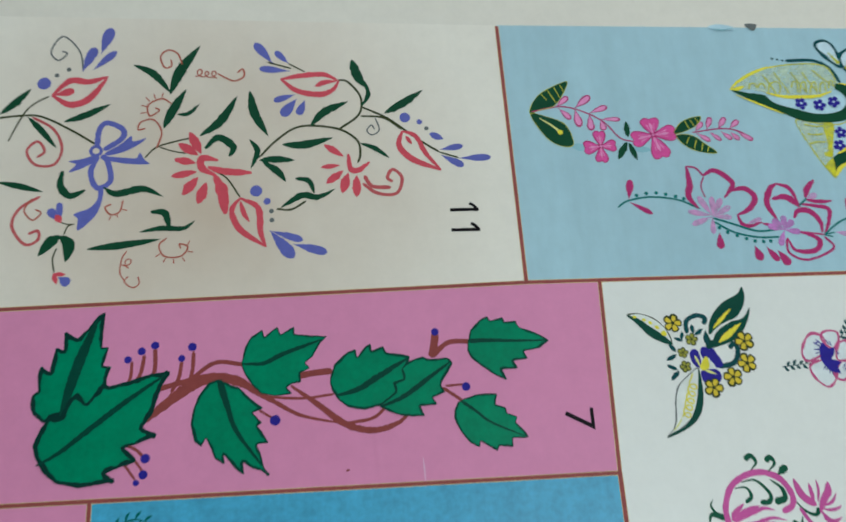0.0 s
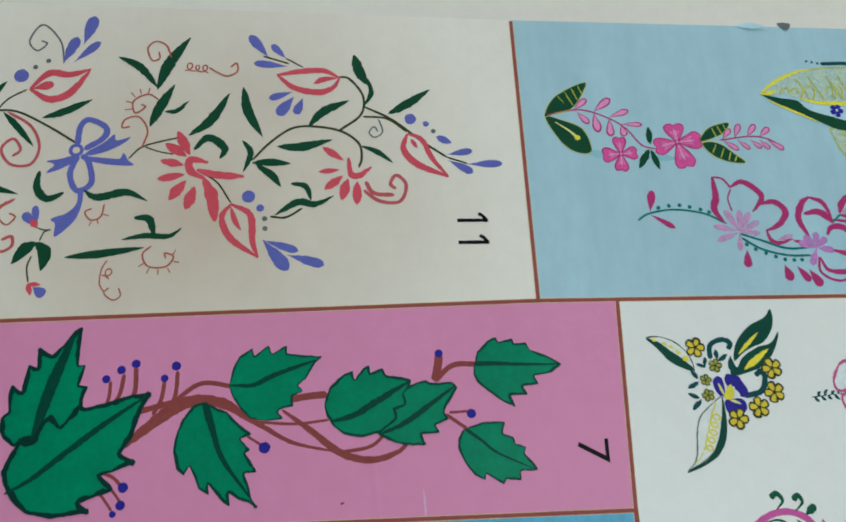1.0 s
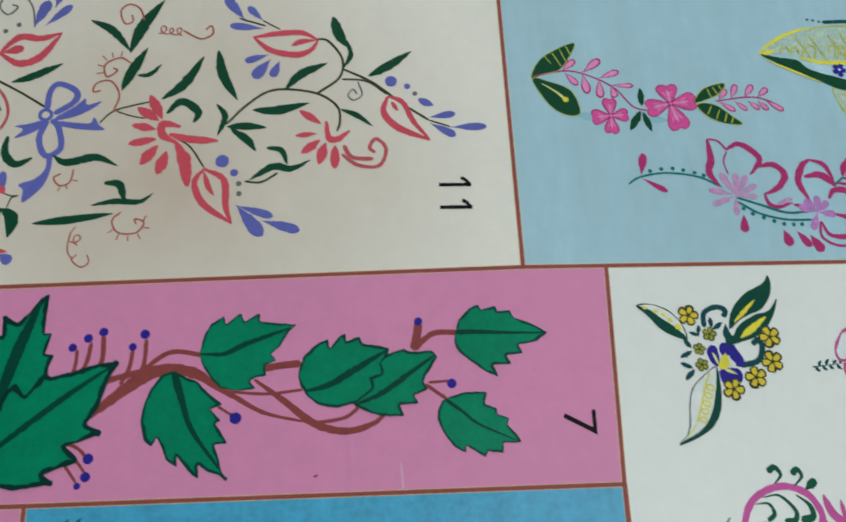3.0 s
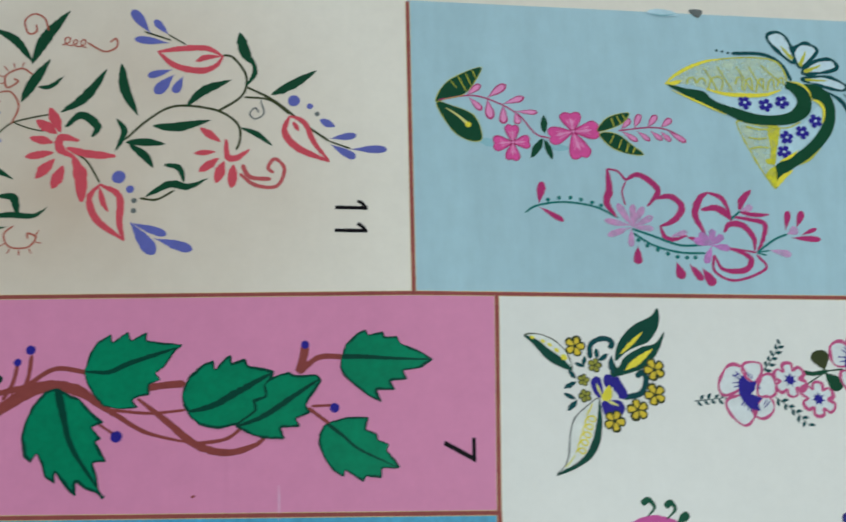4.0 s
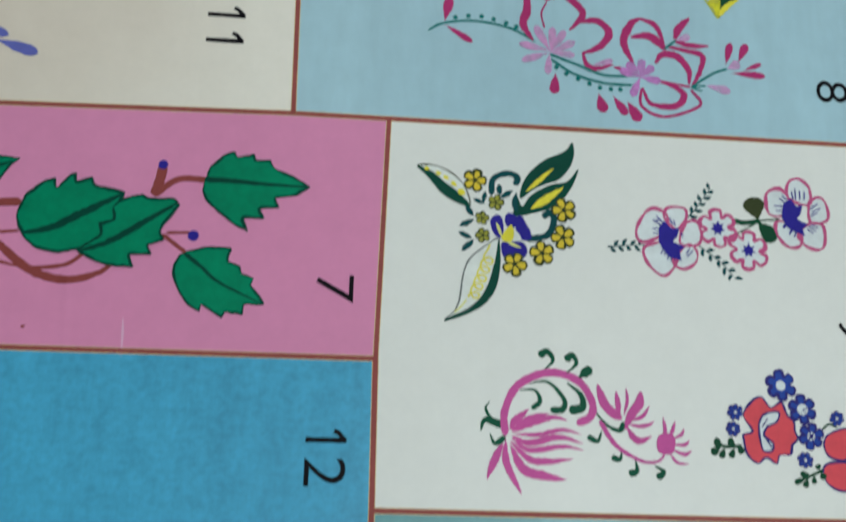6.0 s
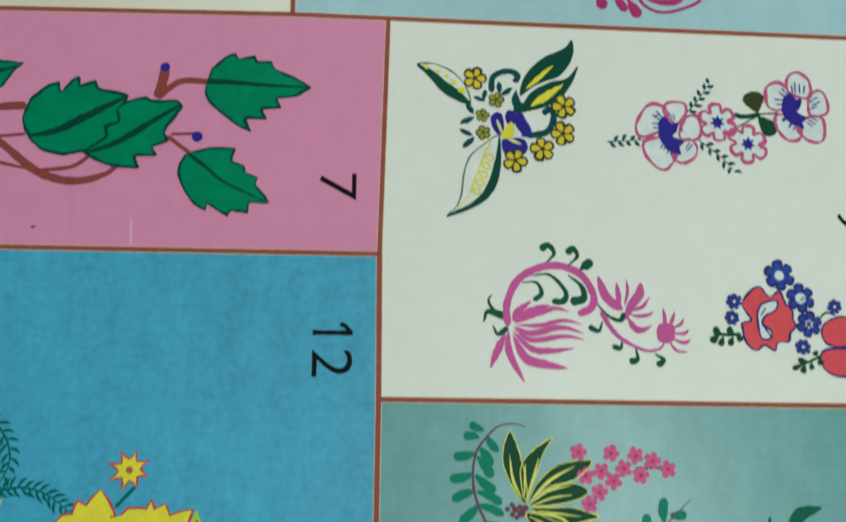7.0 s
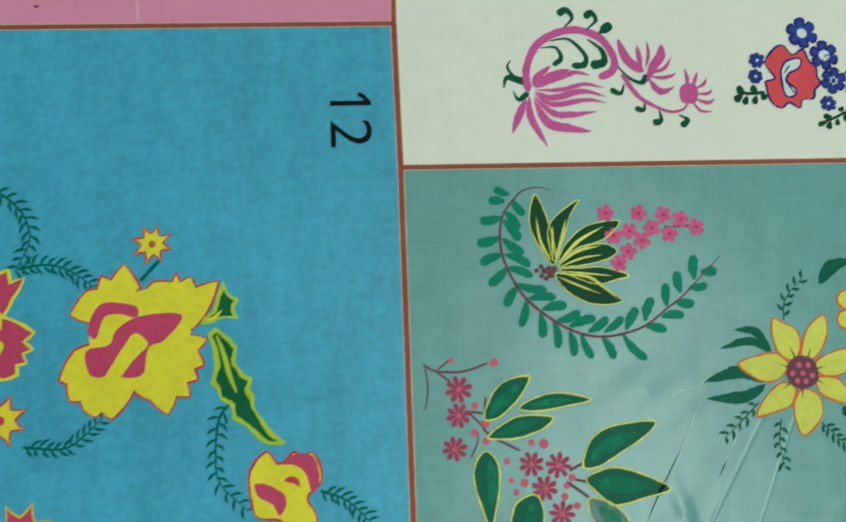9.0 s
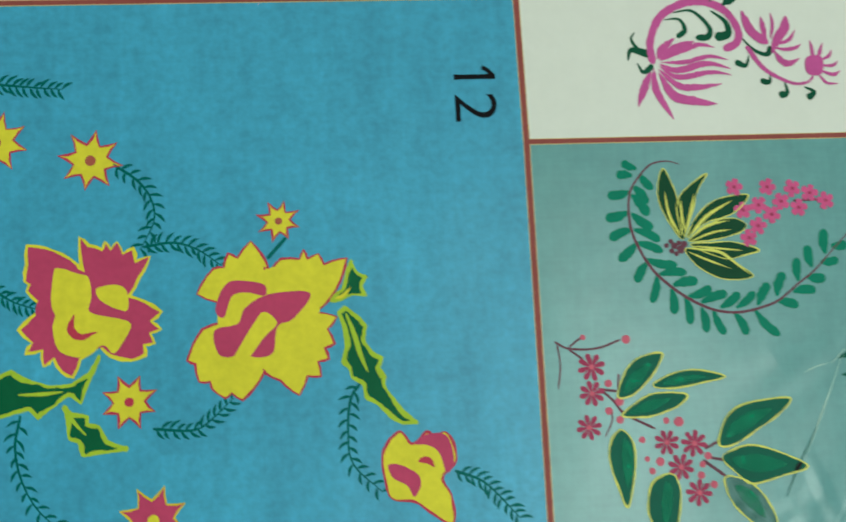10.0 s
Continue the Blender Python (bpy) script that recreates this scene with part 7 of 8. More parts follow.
patch("petal", "dark_green", (159.1, 57.7), (157.9, 64.0), (158.1, 68.3), (161.1, 72.5), (168.4, 77.3), (165.4, 72.4), (163.2, 66.4), (160.9, 60.5), line="lemon", width=0.34, lvl=1)
patch("petal", "dark_green", (160.2, 57.1), (162.8, 62.2), (167.6, 67.1), (173.0, 69.4), (181.2, 70.0), (178.0, 65.7), (173.3, 63.3), (167.1, 61.7), (162.5, 58.8), line="lemon", width=0.34, lvl=1)
patch("petal", "dark_green", (160.7, 56.1), (165.1, 59.3), (170.6, 62.2), (175.9, 62.7), (179.7, 60.7), (178.1, 58.5), (172.7, 56.8), (166.5, 55.9), line="lemon", width=0.34, lvl=1)
patch("petal", "dark_green", (161.2, 54.9), (168.2, 55.3), (175.2, 55.2), (183.1, 52.4), (178.3, 51.0), (172.9, 50.0), (167.0, 51.8), line="lemon", width=0.34, lvl=1)
patch("petal", "dark_green", (159.4, 53.4), (164.6, 53.4), (171.3, 51.5), (176.2, 47.9), (180.4, 44.3), (174.0, 43.4), (168.1, 44.7), (162.4, 48.6), line="lemon", width=0.34, lvl=1)
stroke("vein", "lemon", "leaf", 0.86, (158.4, 57.5), (155.3, 64.1), (154.3, 71.9), lvl=3)
stroke("vein", "lemon", "leaf", 0.78, (159.0, 58.5), (159.2, 64.8), (159.4, 69.1), lvl=3)
stroke("vein", "lemon", "leaf", 0.86, (159.9, 58.8), (162.2, 65.3), (163.8, 71.0), lvl=3)
stroke("vein", "lemon", "leaf", 1.09, (160.6, 57.1), (167.3, 63.7), (175.9, 68.4), lvl=3)
stroke("vein", "lemon", "leaf", 0.62, (161.0, 55.8), (168.5, 58.4), (174.9, 59.2), lvl=3)
stroke("vein", "lemon", "leaf", 0.94, (161.1, 56.8), (167.0, 60.6), (174.4, 62.1), lvl=3)
stroke("vein", "lemon", "leaf", 0.62, (161.5, 54.4), (169.8, 53.4), (177.9, 52.4), lvl=3)
stroke("vein", "lemon", "leaf", 0.62, (160.2, 52.7), (166.0, 50.0), (173.7, 46.8), lvl=3)
stroke("vein", "lemon", "leaf", 0.94, (160.3, 53.7), (169.7, 52.4), (174.6, 49.0), (179.5, 44.7), lvl=3)
dot("flower_eye", "plum", 155.0, 56.1, 0.78, lvl=4)
dot("flower_eye", "plum", 153.5, 54.8, 0.78, lvl=4)
dot("flower_eye", "plum", 156.0, 54.7, 1.04, lvl=4)
dot("flower_eye", "plum", 157.5, 55.5, 0.78, lvl=4)
dot("flower_eye", "plum", 155.0, 53.1, 0.78, lvl=4)
dot("flower_eye", "plum", 158.0, 53.5, 1.30, lvl=4)
dot("flower_eye", "plum", 159.2, 55.1, 1.04, lvl=4)
dot("flower_eye", "plum", 156.5, 52.2, 0.78, lvl=4)
blossom("small_flower", "rose", 176.9, 72.6, 2.82, 5, 39, eye="plum_red", lvl=2)
blossom("small_flower", "rose", 187.7, 72.3, 2.83, 5, 34, eye="plum_red", lvl=2)
blossom("small_flower", "rose", 195.9, 71.6, 2.84, 5, 5, eye="plum_red", lvl=2)
blossom("small_flower", "rose", 201.5, 70.0, 2.85, 5, 37, eye="plum_red", lvl=2)
blossom("small_flower", "rose", 206.5, 67.4, 2.85, 5, 66, eye="plum_red", lvl=2)
blossom("small_flower", "rose", 184.3, 66.6, 2.82, 5, 14, eye="plum_red", lvl=2)
blossom("small_flower", "rose", 191.8, 67.5, 2.83, 5, 2, eye="plum_red", lvl=2)
blossom("small_flower", "rose", 179.1, 65.2, 2.81, 5, 54, eye="plum_red", lvl=2)
blossom("small_flower", "rose", 188.3, 63.5, 2.82, 5, 17, eye="plum_red", lvl=2)
blossom("small_flower", "rose", 197.4, 65.4, 2.83, 5, 43, eye="plum_red", lvl=2)
blossom("small_flower", "rose", 183.5, 60.0, 2.80, 5, 42, eye="plum_red", lvl=2)
blossom("small_flower", "rose", 180.2, 56.3, 2.79, 5, 61, eye="plum_red", lvl=2)
stroke("stem", "plum", "even", 0.71, (195.8, 67.7), (205.6, 67.8), lvl=1)
stroke("stem", "plum", "even", 0.67, (116.2, 26.9), (120.6, 24.6), (129.0, 24.3), (136.7, 26.6))
stroke("stem", "plum", "even", 0.58, (120.7, 25.1), (124.6, 27.9))
stroke("stem", "plum", "even", 0.50, (117.0, 26.1), (117.6, 19.5), (116.5, 12.7))
stroke("stem", "plum", "even", 0.66, (120.6, 24.3), (124.7, 21.2))
stroke("stem", "plum", "even", 0.82, (129.3, 12.1), (133.3, 8.2), (136.4, 4.3), (145.4, -0.6))
stroke("stem", "plum", "even", 0.83, (128.8, 12.1), (134.3, 11.2))
stroke("stem", "plum", "even", 0.49, (132.3, 5.8), (132.2, 2.5), (129.8, -2.2))
stroke("stem", "plum", "even", 0.83, (160.1, -7.3), (164.9, -5.1))
stroke("stem", "plum", "even", 0.99, (159.1, -10.5), (165.9, -15.7))
stroke("stem", "plum", "even", 0.83, (161.2, -9.9), (166.2, -11.0))
stroke("stem", "plum", "even", 0.66, (135.3, 16.3), (134.7, 10.5))
dot("berry", "dusty_rose", 125.1, 27.8, 0.83, lvl=1)
dot("berry", "dusty_rose", 138.4, 26.6, 1.34, lvl=1)
dot("berry", "dusty_rose", 131.9, 13.6, 1.16, lvl=1)
dot("berry", "dusty_rose", 134.9, 8.1, 1.32, lvl=1)
dot("berry", "dusty_rose", 131.5, 5.5, 1.15, lvl=1)
dot("berry", "dusty_rose", 134.7, 2.7, 1.15, lvl=1)
dot("berry", "dusty_rose", 148.9, 1.7, 0.99, lvl=1)
dot("berry", "dusty_rose", 152.7, 1.2, 1.49, lvl=1)
dot("berry", "dusty_rose", 141.0, -3.6, 0.99, lvl=1)
dot("berry", "dusty_rose", 146.0, -10.3, 1.31, lvl=1)
dot("berry", "dusty_rose", 143.4, -12.9, 0.98, lvl=1)
dot("berry", "dusty_rose", 160.9, -9.4, 1.16, lvl=1)
dot("berry", "dusty_rose", 159.0, -11.8, 0.99, lvl=1)
dot("berry", "dusty_rose", 158.3, -15.0, 1.15, lvl=1)
dot("berry", "dusty_rose", 162.0, -17.9, 1.15, lvl=1)
dot("berry", "dusty_rose", 142.1, -9.3, 0.82, lvl=1)
stroke("petal", "plum_red", "drop", 1.64, (127.1, 18.8), (124.8, 15.1), lvl=2)
stroke("petal", "plum_red", "drop", 1.64, (127.1, 18.8), (122.9, 17.7), lvl=2)
stroke("petal", "plum_red", "drop", 1.64, (127.1, 18.8), (123.4, 21.0), lvl=2)
stroke("petal", "plum_red", "drop", 1.65, (127.1, 18.8), (126.0, 22.9), lvl=2)
stroke("petal", "plum_red", "drop", 1.65, (127.1, 18.8), (129.3, 22.4), lvl=2)
stroke("petal", "plum_red", "drop", 1.65, (127.1, 18.8), (131.3, 19.8), lvl=2)
stroke("petal", "plum_red", "drop", 1.64, (127.1, 18.8), (130.8, 16.6), lvl=2)
stroke("petal", "plum_red", "drop", 1.64, (127.1, 18.8), (128.1, 14.6), lvl=2)
dot("flower_eye", "dusty_rose", 127.1, 18.8, 0.83, lvl=4)
stroke("petal", "plum_red", "drop", 1.50, (126.7, 10.9), (124.7, 7.6), lvl=2)
stroke("petal", "plum_red", "drop", 1.50, (126.7, 10.9), (122.8, 10.0), lvl=2)
stroke("petal", "plum_red", "drop", 1.50, (126.7, 10.9), (123.3, 12.9), lvl=2)
stroke("petal", "plum_red", "drop", 1.50, (126.7, 10.9), (125.8, 14.7), lvl=2)
stroke("petal", "plum_red", "drop", 1.51, (126.7, 10.9), (128.8, 14.3), lvl=2)
stroke("petal", "plum_red", "drop", 1.50, (126.7, 10.9), (130.6, 11.8), lvl=2)
stroke("petal", "plum_red", "drop", 1.50, (126.7, 10.9), (130.1, 8.9), lvl=2)
stroke("petal", "plum_red", "drop", 1.50, (126.7, 10.9), (127.7, 7.1), lvl=2)
dot("flower_eye", "dusty_rose", 126.7, 10.9, 0.82, lvl=4)
stroke("petal", "plum_red", "drop", 1.48, (125.1, 0.9), (125.8, -2.9), lvl=2)
stroke("petal", "plum_red", "drop", 1.48, (125.1, 0.9), (122.8, -2.2), lvl=2)
stroke("petal", "plum_red", "drop", 1.48, (125.1, 0.9), (121.2, 0.3), lvl=2)
stroke("petal", "plum_red", "drop", 1.49, (125.1, 0.9), (121.9, 3.1), lvl=2)
stroke("petal", "plum_red", "drop", 1.49, (125.1, 0.9), (124.4, 4.7), lvl=2)
stroke("petal", "plum_red", "drop", 1.49, (125.1, 0.9), (127.4, 4.1), lvl=2)
stroke("petal", "plum_red", "drop", 1.49, (125.1, 0.9), (129.0, 1.6), lvl=2)
stroke("petal", "plum_red", "drop", 1.49, (125.1, 0.9), (128.4, -1.3), lvl=2)
dot("flower_eye", "dusty_rose", 125.1, 0.9, 0.82, lvl=4)
stroke("petal", "plum_red", "drop", 1.50, (148.5, -4.8), (150.3, -1.3), lvl=2)
stroke("petal", "plum_red", "drop", 1.50, (148.5, -4.8), (152.3, -3.5), lvl=2)
stroke("petal", "plum_red", "drop", 1.50, (148.5, -4.8), (152.1, -6.5), lvl=2)
stroke("petal", "plum_red", "drop", 1.50, (148.5, -4.8), (149.8, -8.4), lvl=2)
stroke("petal", "plum_red", "drop", 1.49, (148.5, -4.8), (146.7, -8.2), lvl=2)
stroke("petal", "plum_red", "drop", 1.50, (148.5, -4.8), (144.7, -6.0), lvl=2)
stroke("petal", "plum_red", "drop", 1.50, (148.5, -4.8), (144.9, -3.0), lvl=2)
stroke("petal", "plum_red", "drop", 1.50, (148.5, -4.8), (147.2, -1.1), lvl=2)
dot("flower_eye", "dusty_rose", 148.5, -4.8, 0.82, lvl=4)
stroke("petal", "plum_red", "drop", 1.58, (156.9, -5.5), (157.7, -1.5), lvl=2)
stroke("petal", "plum_red", "drop", 1.58, (156.9, -5.5), (160.4, -3.3), lvl=2)
stroke("petal", "plum_red", "drop", 1.57, (156.9, -5.5), (161.0, -6.3), lvl=2)
stroke("petal", "plum_red", "drop", 1.57, (156.9, -5.5), (159.2, -8.9), lvl=2)
stroke("petal", "plum_red", "drop", 1.57, (156.9, -5.5), (156.0, -9.5), lvl=2)
stroke("petal", "plum_red", "drop", 1.57, (156.9, -5.5), (153.4, -7.8), lvl=2)
stroke("petal", "plum_red", "drop", 1.57, (156.9, -5.5), (152.8, -4.7), lvl=2)
stroke("petal", "plum_red", "drop", 1.57, (156.9, -5.5), (154.6, -2.1), lvl=2)
dot("flower_eye", "dusty_rose", 156.9, -5.5, 0.83, lvl=4)
stroke("petal", "plum_red", "drop", 1.57, (152.3, -12.2), (153.7, -8.4), lvl=2)
stroke("petal", "plum_red", "drop", 1.56, (152.3, -12.2), (156.0, -10.5), lvl=2)
stroke("petal", "plum_red", "drop", 1.56, (152.3, -12.2), (156.2, -13.5), lvl=2)
stroke("petal", "plum_red", "drop", 1.56, (152.3, -12.2), (154.1, -15.8), lvl=2)
stroke("petal", "plum_red", "drop", 1.55, (152.3, -12.2), (150.9, -16.0), lvl=2)
stroke("petal", "plum_red", "drop", 1.56, (152.3, -12.2), (148.5, -14.0), lvl=2)
stroke("petal", "plum_red", "drop", 1.56, (152.3, -12.2), (148.3, -10.9), lvl=2)
stroke("petal", "plum_red", "drop", 1.56, (152.3, -12.2), (150.4, -8.6), lvl=2)
dot("flower_eye", "dusty_rose", 152.3, -12.2, 0.82, lvl=4)
stroke("petal", "plum_red", "drop", 1.56, (157.2, -20.0), (160.5, -17.6), lvl=2)
stroke("petal", "plum_red", "drop", 1.56, (157.2, -20.0), (161.3, -20.6), lvl=2)
stroke("petal", "plum_red", "drop", 1.55, (157.2, -20.0), (159.7, -23.2), lvl=2)
stroke("petal", "plum_red", "drop", 1.55, (157.2, -20.0), (156.6, -24.0), lvl=2)
stroke("petal", "plum_red", "drop", 1.55, (157.2, -20.0), (153.8, -22.5), lvl=2)
stroke("petal", "plum_red", "drop", 1.55, (157.2, -20.0), (153.0, -19.5), lvl=2)
stroke("petal", "plum_red", "drop", 1.56, (157.2, -20.0), (154.6, -16.9), lvl=2)
stroke("petal", "plum_red", "drop", 1.56, (157.2, -20.0), (157.7, -16.1), lvl=2)
dot("flower_eye", "dusty_rose", 157.2, -20.0, 0.82, lvl=4)
patch("leaf", "sea_green", (134.6, 9.4), (136.0, 14.3), (139.1, 19.0), (143.8, 21.5), (149.3, 21.8), (146.8, 16.8), (143.1, 12.8), (138.7, 9.6), line="lemon", width=0.5, lvl=2)
stroke("leaf_light", "wash_jade", "leaf", 3.6, (136.4, 10.5), (140.8, 14.9), (145.8, 19.5), lvl=5)
patch("leaf", "sea_green", (145.8, 12.7), (151.8, 15.6), (159.5, 16.4), (168.4, 14.0), (160.8, 12.4), (153.9, 11.3), (148.0, 11.4), line="lemon", width=0.5, lvl=2)
stroke("leaf_light", "wash_jade", "leaf", 2.0, (148.1, 12.5), (155.0, 13.8), (162.7, 14.2), lvl=5)
patch("leaf", "sea_green", (135.4, 4.0), (140.2, 7.6), (146.2, 10.0), (155.9, 9.2), (152.6, 5.7), (145.7, 3.5), (139.8, 3.1), line="lemon", width=0.5, lvl=2)
stroke("leaf_light", "wash_jade", "leaf", 2.8, (137.9, 4.4), (144.2, 6.3), (151.1, 8.2), lvl=5)
patch("leaf", "sea_green", (134.9, -0.3), (137.9, -3.5), (138.5, -9.0), (137.2, -16.8), (134.9, -23.0), (132.8, -17.4), (130.9, -11.0), (130.6, -6.2), (132.2, -2.0), line="lemon", width=0.5, lvl=2)
stroke("leaf_light", "wash_jade", "leaf", 3.6, (135.7, -2.9), (136.2, -8.9), (135.5, -17.5), lvl=5)
patch("leaf", "sea_green", (164.6, -6.2), (166.0, -1.0), (169.3, 3.3), (175.5, 5.8), (188.3, 6.4), (183.6, 1.3), (178.1, -1.8), (171.8, -5.5), (167.4, -6.9), line="lemon", width=0.5, lvl=2)
stroke("leaf_light", "wash_jade", "leaf", 4.4, (166.8, -4.3), (173.2, -0.1), (182.1, 3.6), lvl=5)
patch("leaf", "sea_green", (165.3, -10.3), (169.9, -7.6), (175.1, -7.0), (182.5, -9.2), (191.7, -14.2), (183.4, -16.6), (173.9, -18.4), (169.2, -14.9), line="lemon", width=0.5, lvl=2)
stroke("leaf_light", "wash_jade", "leaf", 5.0, (167.4, -11.0), (175.4, -12.4), (185.5, -13.3), lvl=5)
# glare over this leaf is put into its colour: greyer, half-covering fill
patch("leaf", "glare_bottle", (165.5, -16.2), (169.9, -16.4), (174.7, -19.1), (178.4, -24.1), (180.3, -30.0), (175.2, -31.0), (169.7, -26.7), (166.3, -21.8), line="lemon", width=0.5, lvl=2)
stroke("leaf_light", "wash_jade", "leaf", 4.0, (168.3, -18.4), (172.9, -22.9), (176.8, -28.4), lvl=5)
patch("leaf", "sea_green", (148.7, -13.9), (151.1, -16.9), (151.3, -22.4), (149.5, -29.3), (145.9, -33.0), (141.5, -26.5), (141.4, -21.0), (143.4, -16.0), line="lemon", width=0.5, lvl=2)
stroke("leaf_light", "wash_jade", "leaf", 3.2, (147.8, -15.9), (147.0, -22.1), (145.8, -29.9), lvl=5)
stroke("puncture", "black_ink", "leaf", 1.34, (187.5, -15.7), (188.8, -14.1), (190.3, -12.7), lvl=2)
patch("petal", "sunflower", (235.1, 23.4), (230.5, 25.8), (228.7, 31.5), (229.2, 36.8), (232.7, 35.5), (236.8, 32.9), (237.7, 27.7), line="vermilion", width=0.55, lvl=1)
patch("petal", "sunflower", (237.7, 24.3), (239.1, 30.4), (241.7, 34.8), (246.3, 37.4), (247.1, 32.9), (245.3, 27.8), (241.3, 23.5), line="vermilion", width=0.55, lvl=1)
patch("petal", "sunflower", (242.0, 22.4), (246.7, 25.1), (252.8, 26.6), (256.9, 25.6), (254.3, 20.5), (248.6, 18.0), (243.3, 18.9), line="vermilion", width=0.55, lvl=1)
patch("petal", "sunflower", (242.3, 17.6), (248.6, 17.3), (251.6, 13.8), (252.4, 9.3), (246.9, 10.4), (242.7, 13.2), line="vermilion", width=0.55, lvl=1)
patch("petal", "sunflower", (239.2, 14.0), (242.6, 11.5), (242.9, 6.5), (240.2, 2.4), (236.0, -0.1), (234.0, 4.4), (233.8, 9.5), (236.0, 13.6), line="vermilion", width=0.55, lvl=1)
patch("petal", "sunflower", (235.0, 14.5), (232.7, 9.5), (227.9, 7.7), (221.4, 6.5), (224.8, 12.4), (230.5, 16.6), line="vermilion", width=0.55, lvl=1)
patch("petal", "sunflower", (232.7, 20.7), (228.8, 17.5), (223.5, 17.5), (216.7, 22.9), (222.4, 25.2), (228.8, 26.0), (232.9, 22.9), line="vermilion", width=0.55, lvl=1)
stroke("petal_streak", "olive", "leaf", 0.53, (237.5, 19.5), (233.9, 28.2), lvl=3)
stroke("petal_streak", "olive", "leaf", 0.53, (237.5, 19.5), (241.0, 27.1), lvl=3)
stroke("petal_streak", "olive", "leaf", 0.53, (237.5, 19.5), (245.4, 21.2), lvl=3)
stroke("petal_streak", "olive", "leaf", 0.52, (237.5, 19.5), (244.5, 15.5), lvl=3)
stroke("petal_streak", "olive", "leaf", 0.52, (237.5, 19.5), (236.7, 11.0), lvl=3)
stroke("petal_streak", "olive", "leaf", 0.52, (237.5, 19.5), (230.8, 14.7), lvl=3)
stroke("petal_streak", "olive", "leaf", 0.52, (237.5, 19.5), (230.3, 22.4), lvl=3)
dot("flower_disc", "plum", 237.5, 19.5, 5.42, lvl=4)
dot("seed", "dusty_rose", 236.5, 21.9, 0.88, lvl=5)
dot("seed", "dusty_rose", 239.5, 21.8, 0.88, lvl=5)
dot("seed", "dusty_rose", 234.1, 19.3, 0.87, lvl=5)
dot("seed", "dusty_rose", 237.5, 19.2, 0.87, lvl=5)
dot("seed", "dusty_rose", 240.5, 18.4, 0.87, lvl=5)
dot("seed", "dusty_rose", 235.5, 17.0, 0.87, lvl=5)
dot("seed", "dusty_rose", 238.3, 16.7, 0.87, lvl=5)
stroke("leaf", "jade_dark", "leaf", 2.80, (228.0, 26.4), (223.2, 32.9), (216.2, 33.9))
stroke("leaf", "jade_dark", "leaf", 2.62, (227.6, 26.2), (221.2, 30.1), (211.2, 28.1))
stroke("leaf", "jade_dark", "leaf", 3.81, (225.3, 16.9), (216.7, 20.4), (204.9, 17.8))
stroke("leaf", "jade_dark", "leaf", 3.79, (225.2, 16.3), (217.8, 12.7), (205.5, 12.6))
stroke("leaf", "jade_dark", "leaf", 4.32, (245.9, 47.4), (250.5, 52.9), (258.1, 55.3))
stroke("leaf", "jade_dark", "leaf", 5.23, (254.7, 6.9), (249.3, 6.2))
fern("fern_sprig", "jade_dark", "jade_dark", 0.53, 5, 3.01, 1.06, (232.9, 36.5), (234.0, 42.9), (240.5, 50.0))
fern("fern_sprig", "jade_dark", "jade_dark", 0.51, 5, 2.91, 1.03, (222.4, 10.8), (215.3, 4.4), (210.2, 0.2))
fern("fern_sprig", "jade_dark", "jade_dark", 0.51, 5, 2.92, 1.03, (229.2, 5.5), (228.0, -2.0), (229.1, -10.1))
fern("fern_sprig", "jade_dark", "jade_dark", 0.52, 5, 2.94, 1.04, (242.2, 3.7), (250.0, -3.9))
dot("petal_outline", "vermilion", 254.5, 42.2, 3.40, lvl=1)
dot("petal", "sunflower", 254.5, 42.2, 2.68, lvl=2)
dot("petal_outline", "vermilion", 253.8, 35.8, 3.38, lvl=1)
dot("petal", "sunflower", 253.8, 35.8, 2.67, lvl=2)
# bright glints along the folds, drawn as thin pale strokes
stroke("fold_glint", "glint_pale", "leaf", 0.27, (191.0, -12.3), (195.9, -3.0), (201.6, 8.4), (207.2, 20.4), lvl=1)
stroke("fold_glint", "glint_pale", "leaf", 0.21, (194.5, -4.6), (203.7, 12.5), lvl=1)
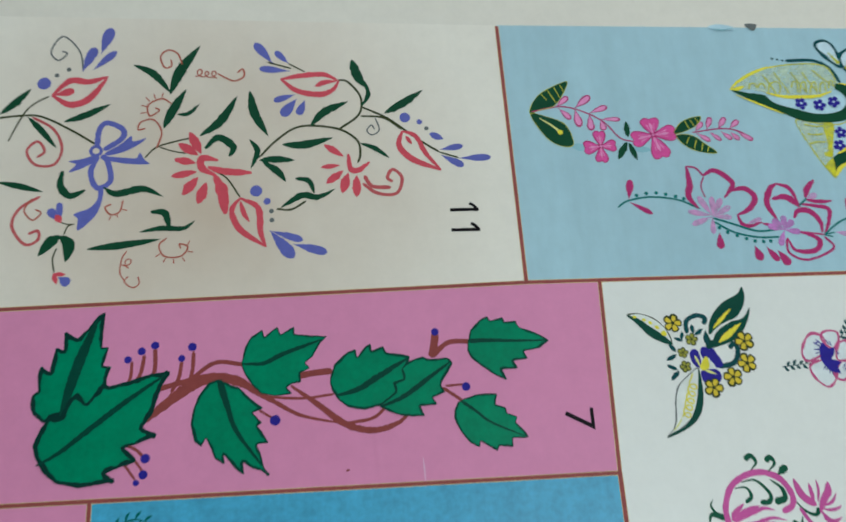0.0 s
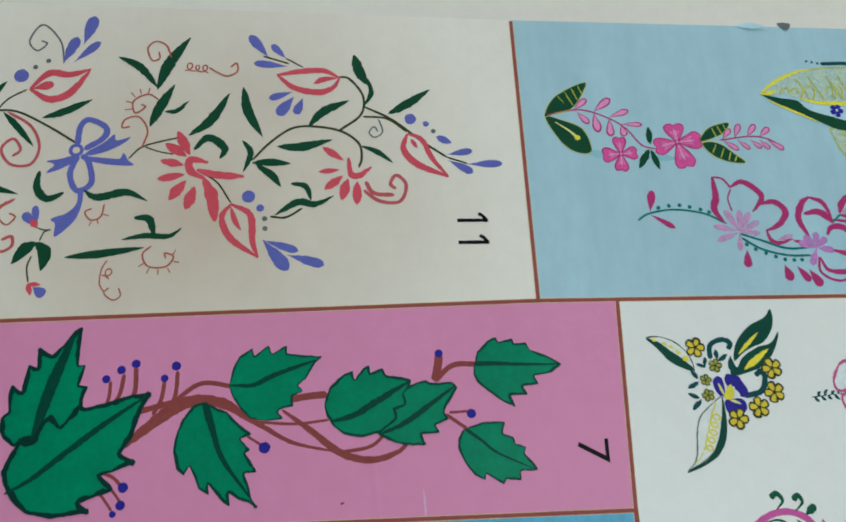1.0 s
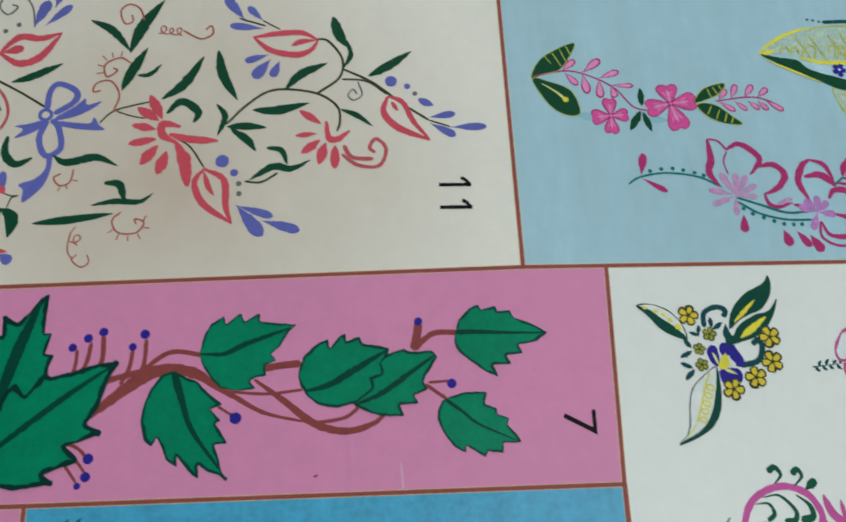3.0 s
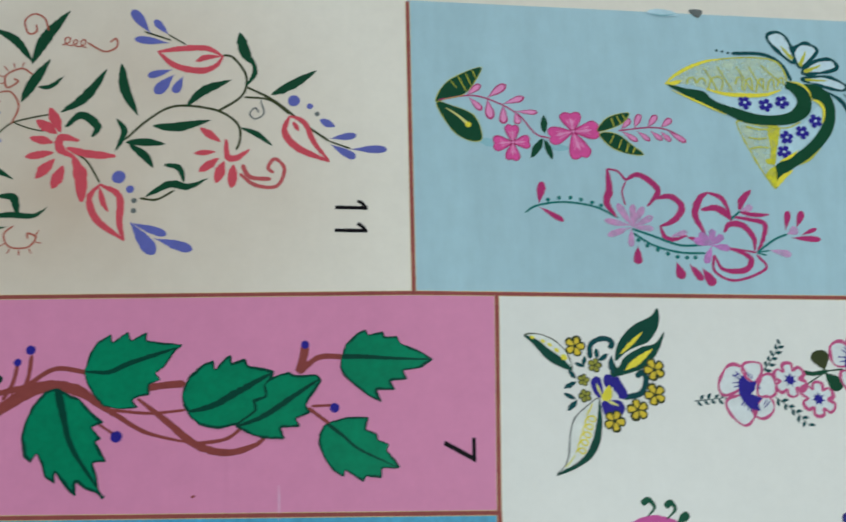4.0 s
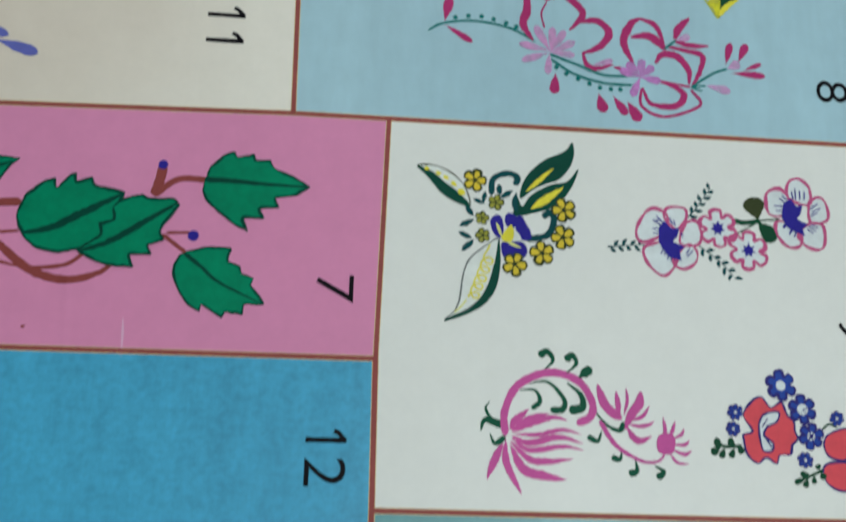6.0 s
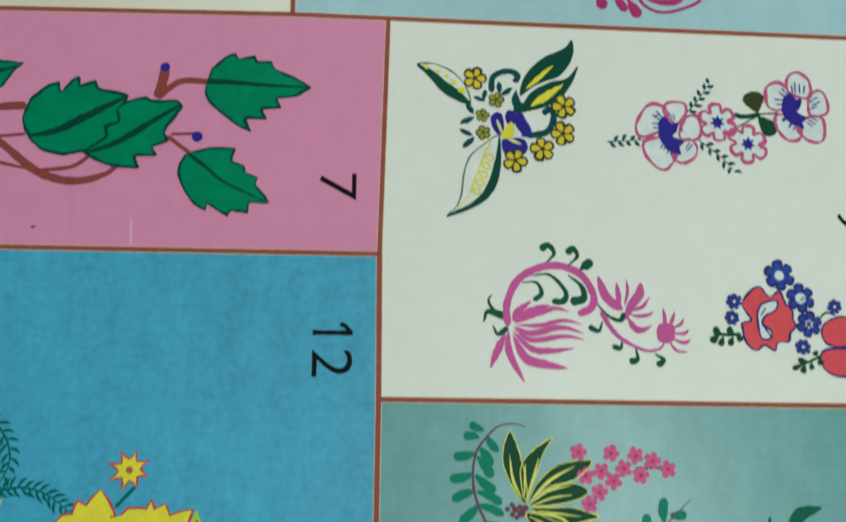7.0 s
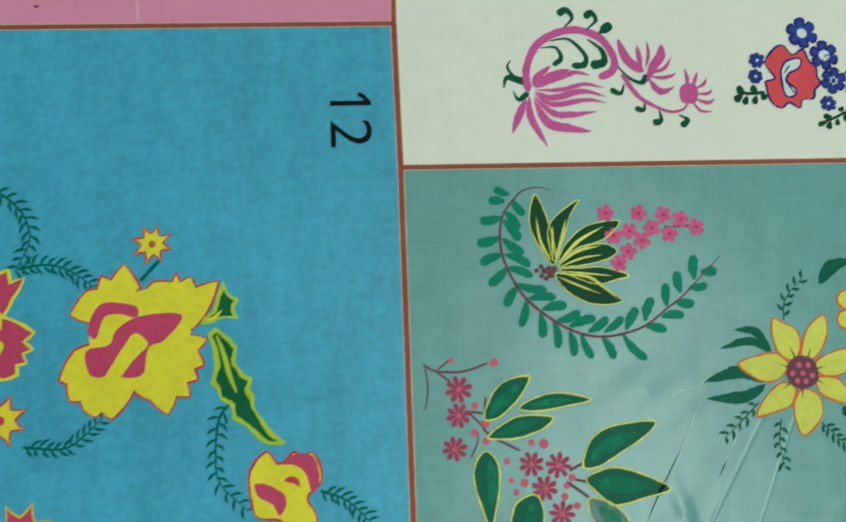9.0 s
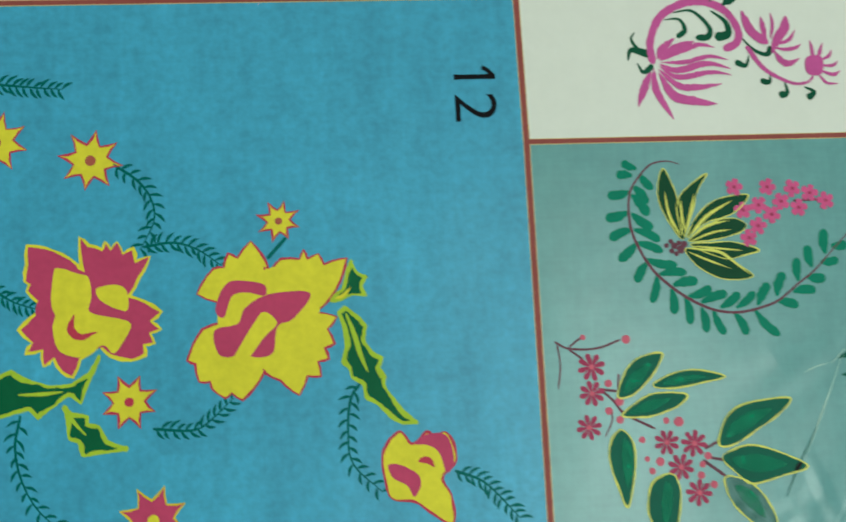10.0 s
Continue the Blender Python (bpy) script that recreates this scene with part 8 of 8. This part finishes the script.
stroke("fold_glint", "glint_pale", "leaf", 0.25, (207.9, -11.0), (211.4, -4.2), (217.2, 5.2), lvl=1)
stroke("fold_glint", "glint_pale", "leaf", 0.34, (193.4, 13.8), (197.3, 15.4), (202.3, 16.6), lvl=1)
stroke("fold_glint", "glint_pale", "leaf", 0.26, (202.3, 15.9), (207.9, 20.7), lvl=1)
# shaded side of the folds, drawn as thin dark strokes
stroke("fold_shade", "jade_dark", "leaf", 0.37, (183.6, -23.6), (188.8, -14.1), (195.9, -2.5), lvl=2)
stroke("fold_shade", "jade_dark", "leaf", 0.27, (207.3, -11.8), (210.5, -6.2), lvl=2)

# ---- torn paint and tape at the upper edge ----
PANEL = PANELS["panel_8"]
patch("torn_edge", "pale_sky", (184.6, 350.7), (189.4, 352.2), (195.9, 351.4), (199.1, 349.4), (194.1, 348.8), (188.4, 349.3), lvl=6)
stroke("torn_edge", "wash_blue", "leaf", 0.7, (186.3, 349.8), (192.1, 349.0), (199.2, 350.3), lvl=8)
patch("tape_scrap", "slate", (204.4, 352.4), (210.3, 352.2), (208.6, 348.6), (206.1, 349.8), lvl=6)

# ---- printed cloth beside the chart ----
PANEL, LEVEL = cloth, -0.0006
stroke("magenta_border", "cloth_magenta", "square", 60.0, (-480.0, 705.7), (130.0, 440.6), (800.0, 149.5))
stroke("pale_edge", "cloth_pale", "square", 2.4, (-490.0, 681.0), (120.0, 416.0), (800.0, 120.5), lvl=1)
stroke("red_edge", "cloth_red", "square", 2.2, (-490.0, 678.4), (120.0, 413.4), (800.0, 117.9), lvl=1)
for i in range(60):
    bx, by = 285.0 + 9.0 * (i % 12) + 4.5 * (i // 12 % 2), 328.0 - 8.0 * (i // 12) - 3.9 * (i % 12)
    stroke("printed_sprig", "cloth_red", "drop", 3.2, (bx, by), (bx + 3.2, by + 1.2 - 2.0 * (i % 3)), lvl=1)
    stroke("printed_scroll", "cloth_red", "even", 0.8, (bx - 1.0, by + 3.0), (bx + 1.5, by + 4.4), (bx + 3.4, by + 3.0), (bx + 2.2, by + 2.0), lvl=1)
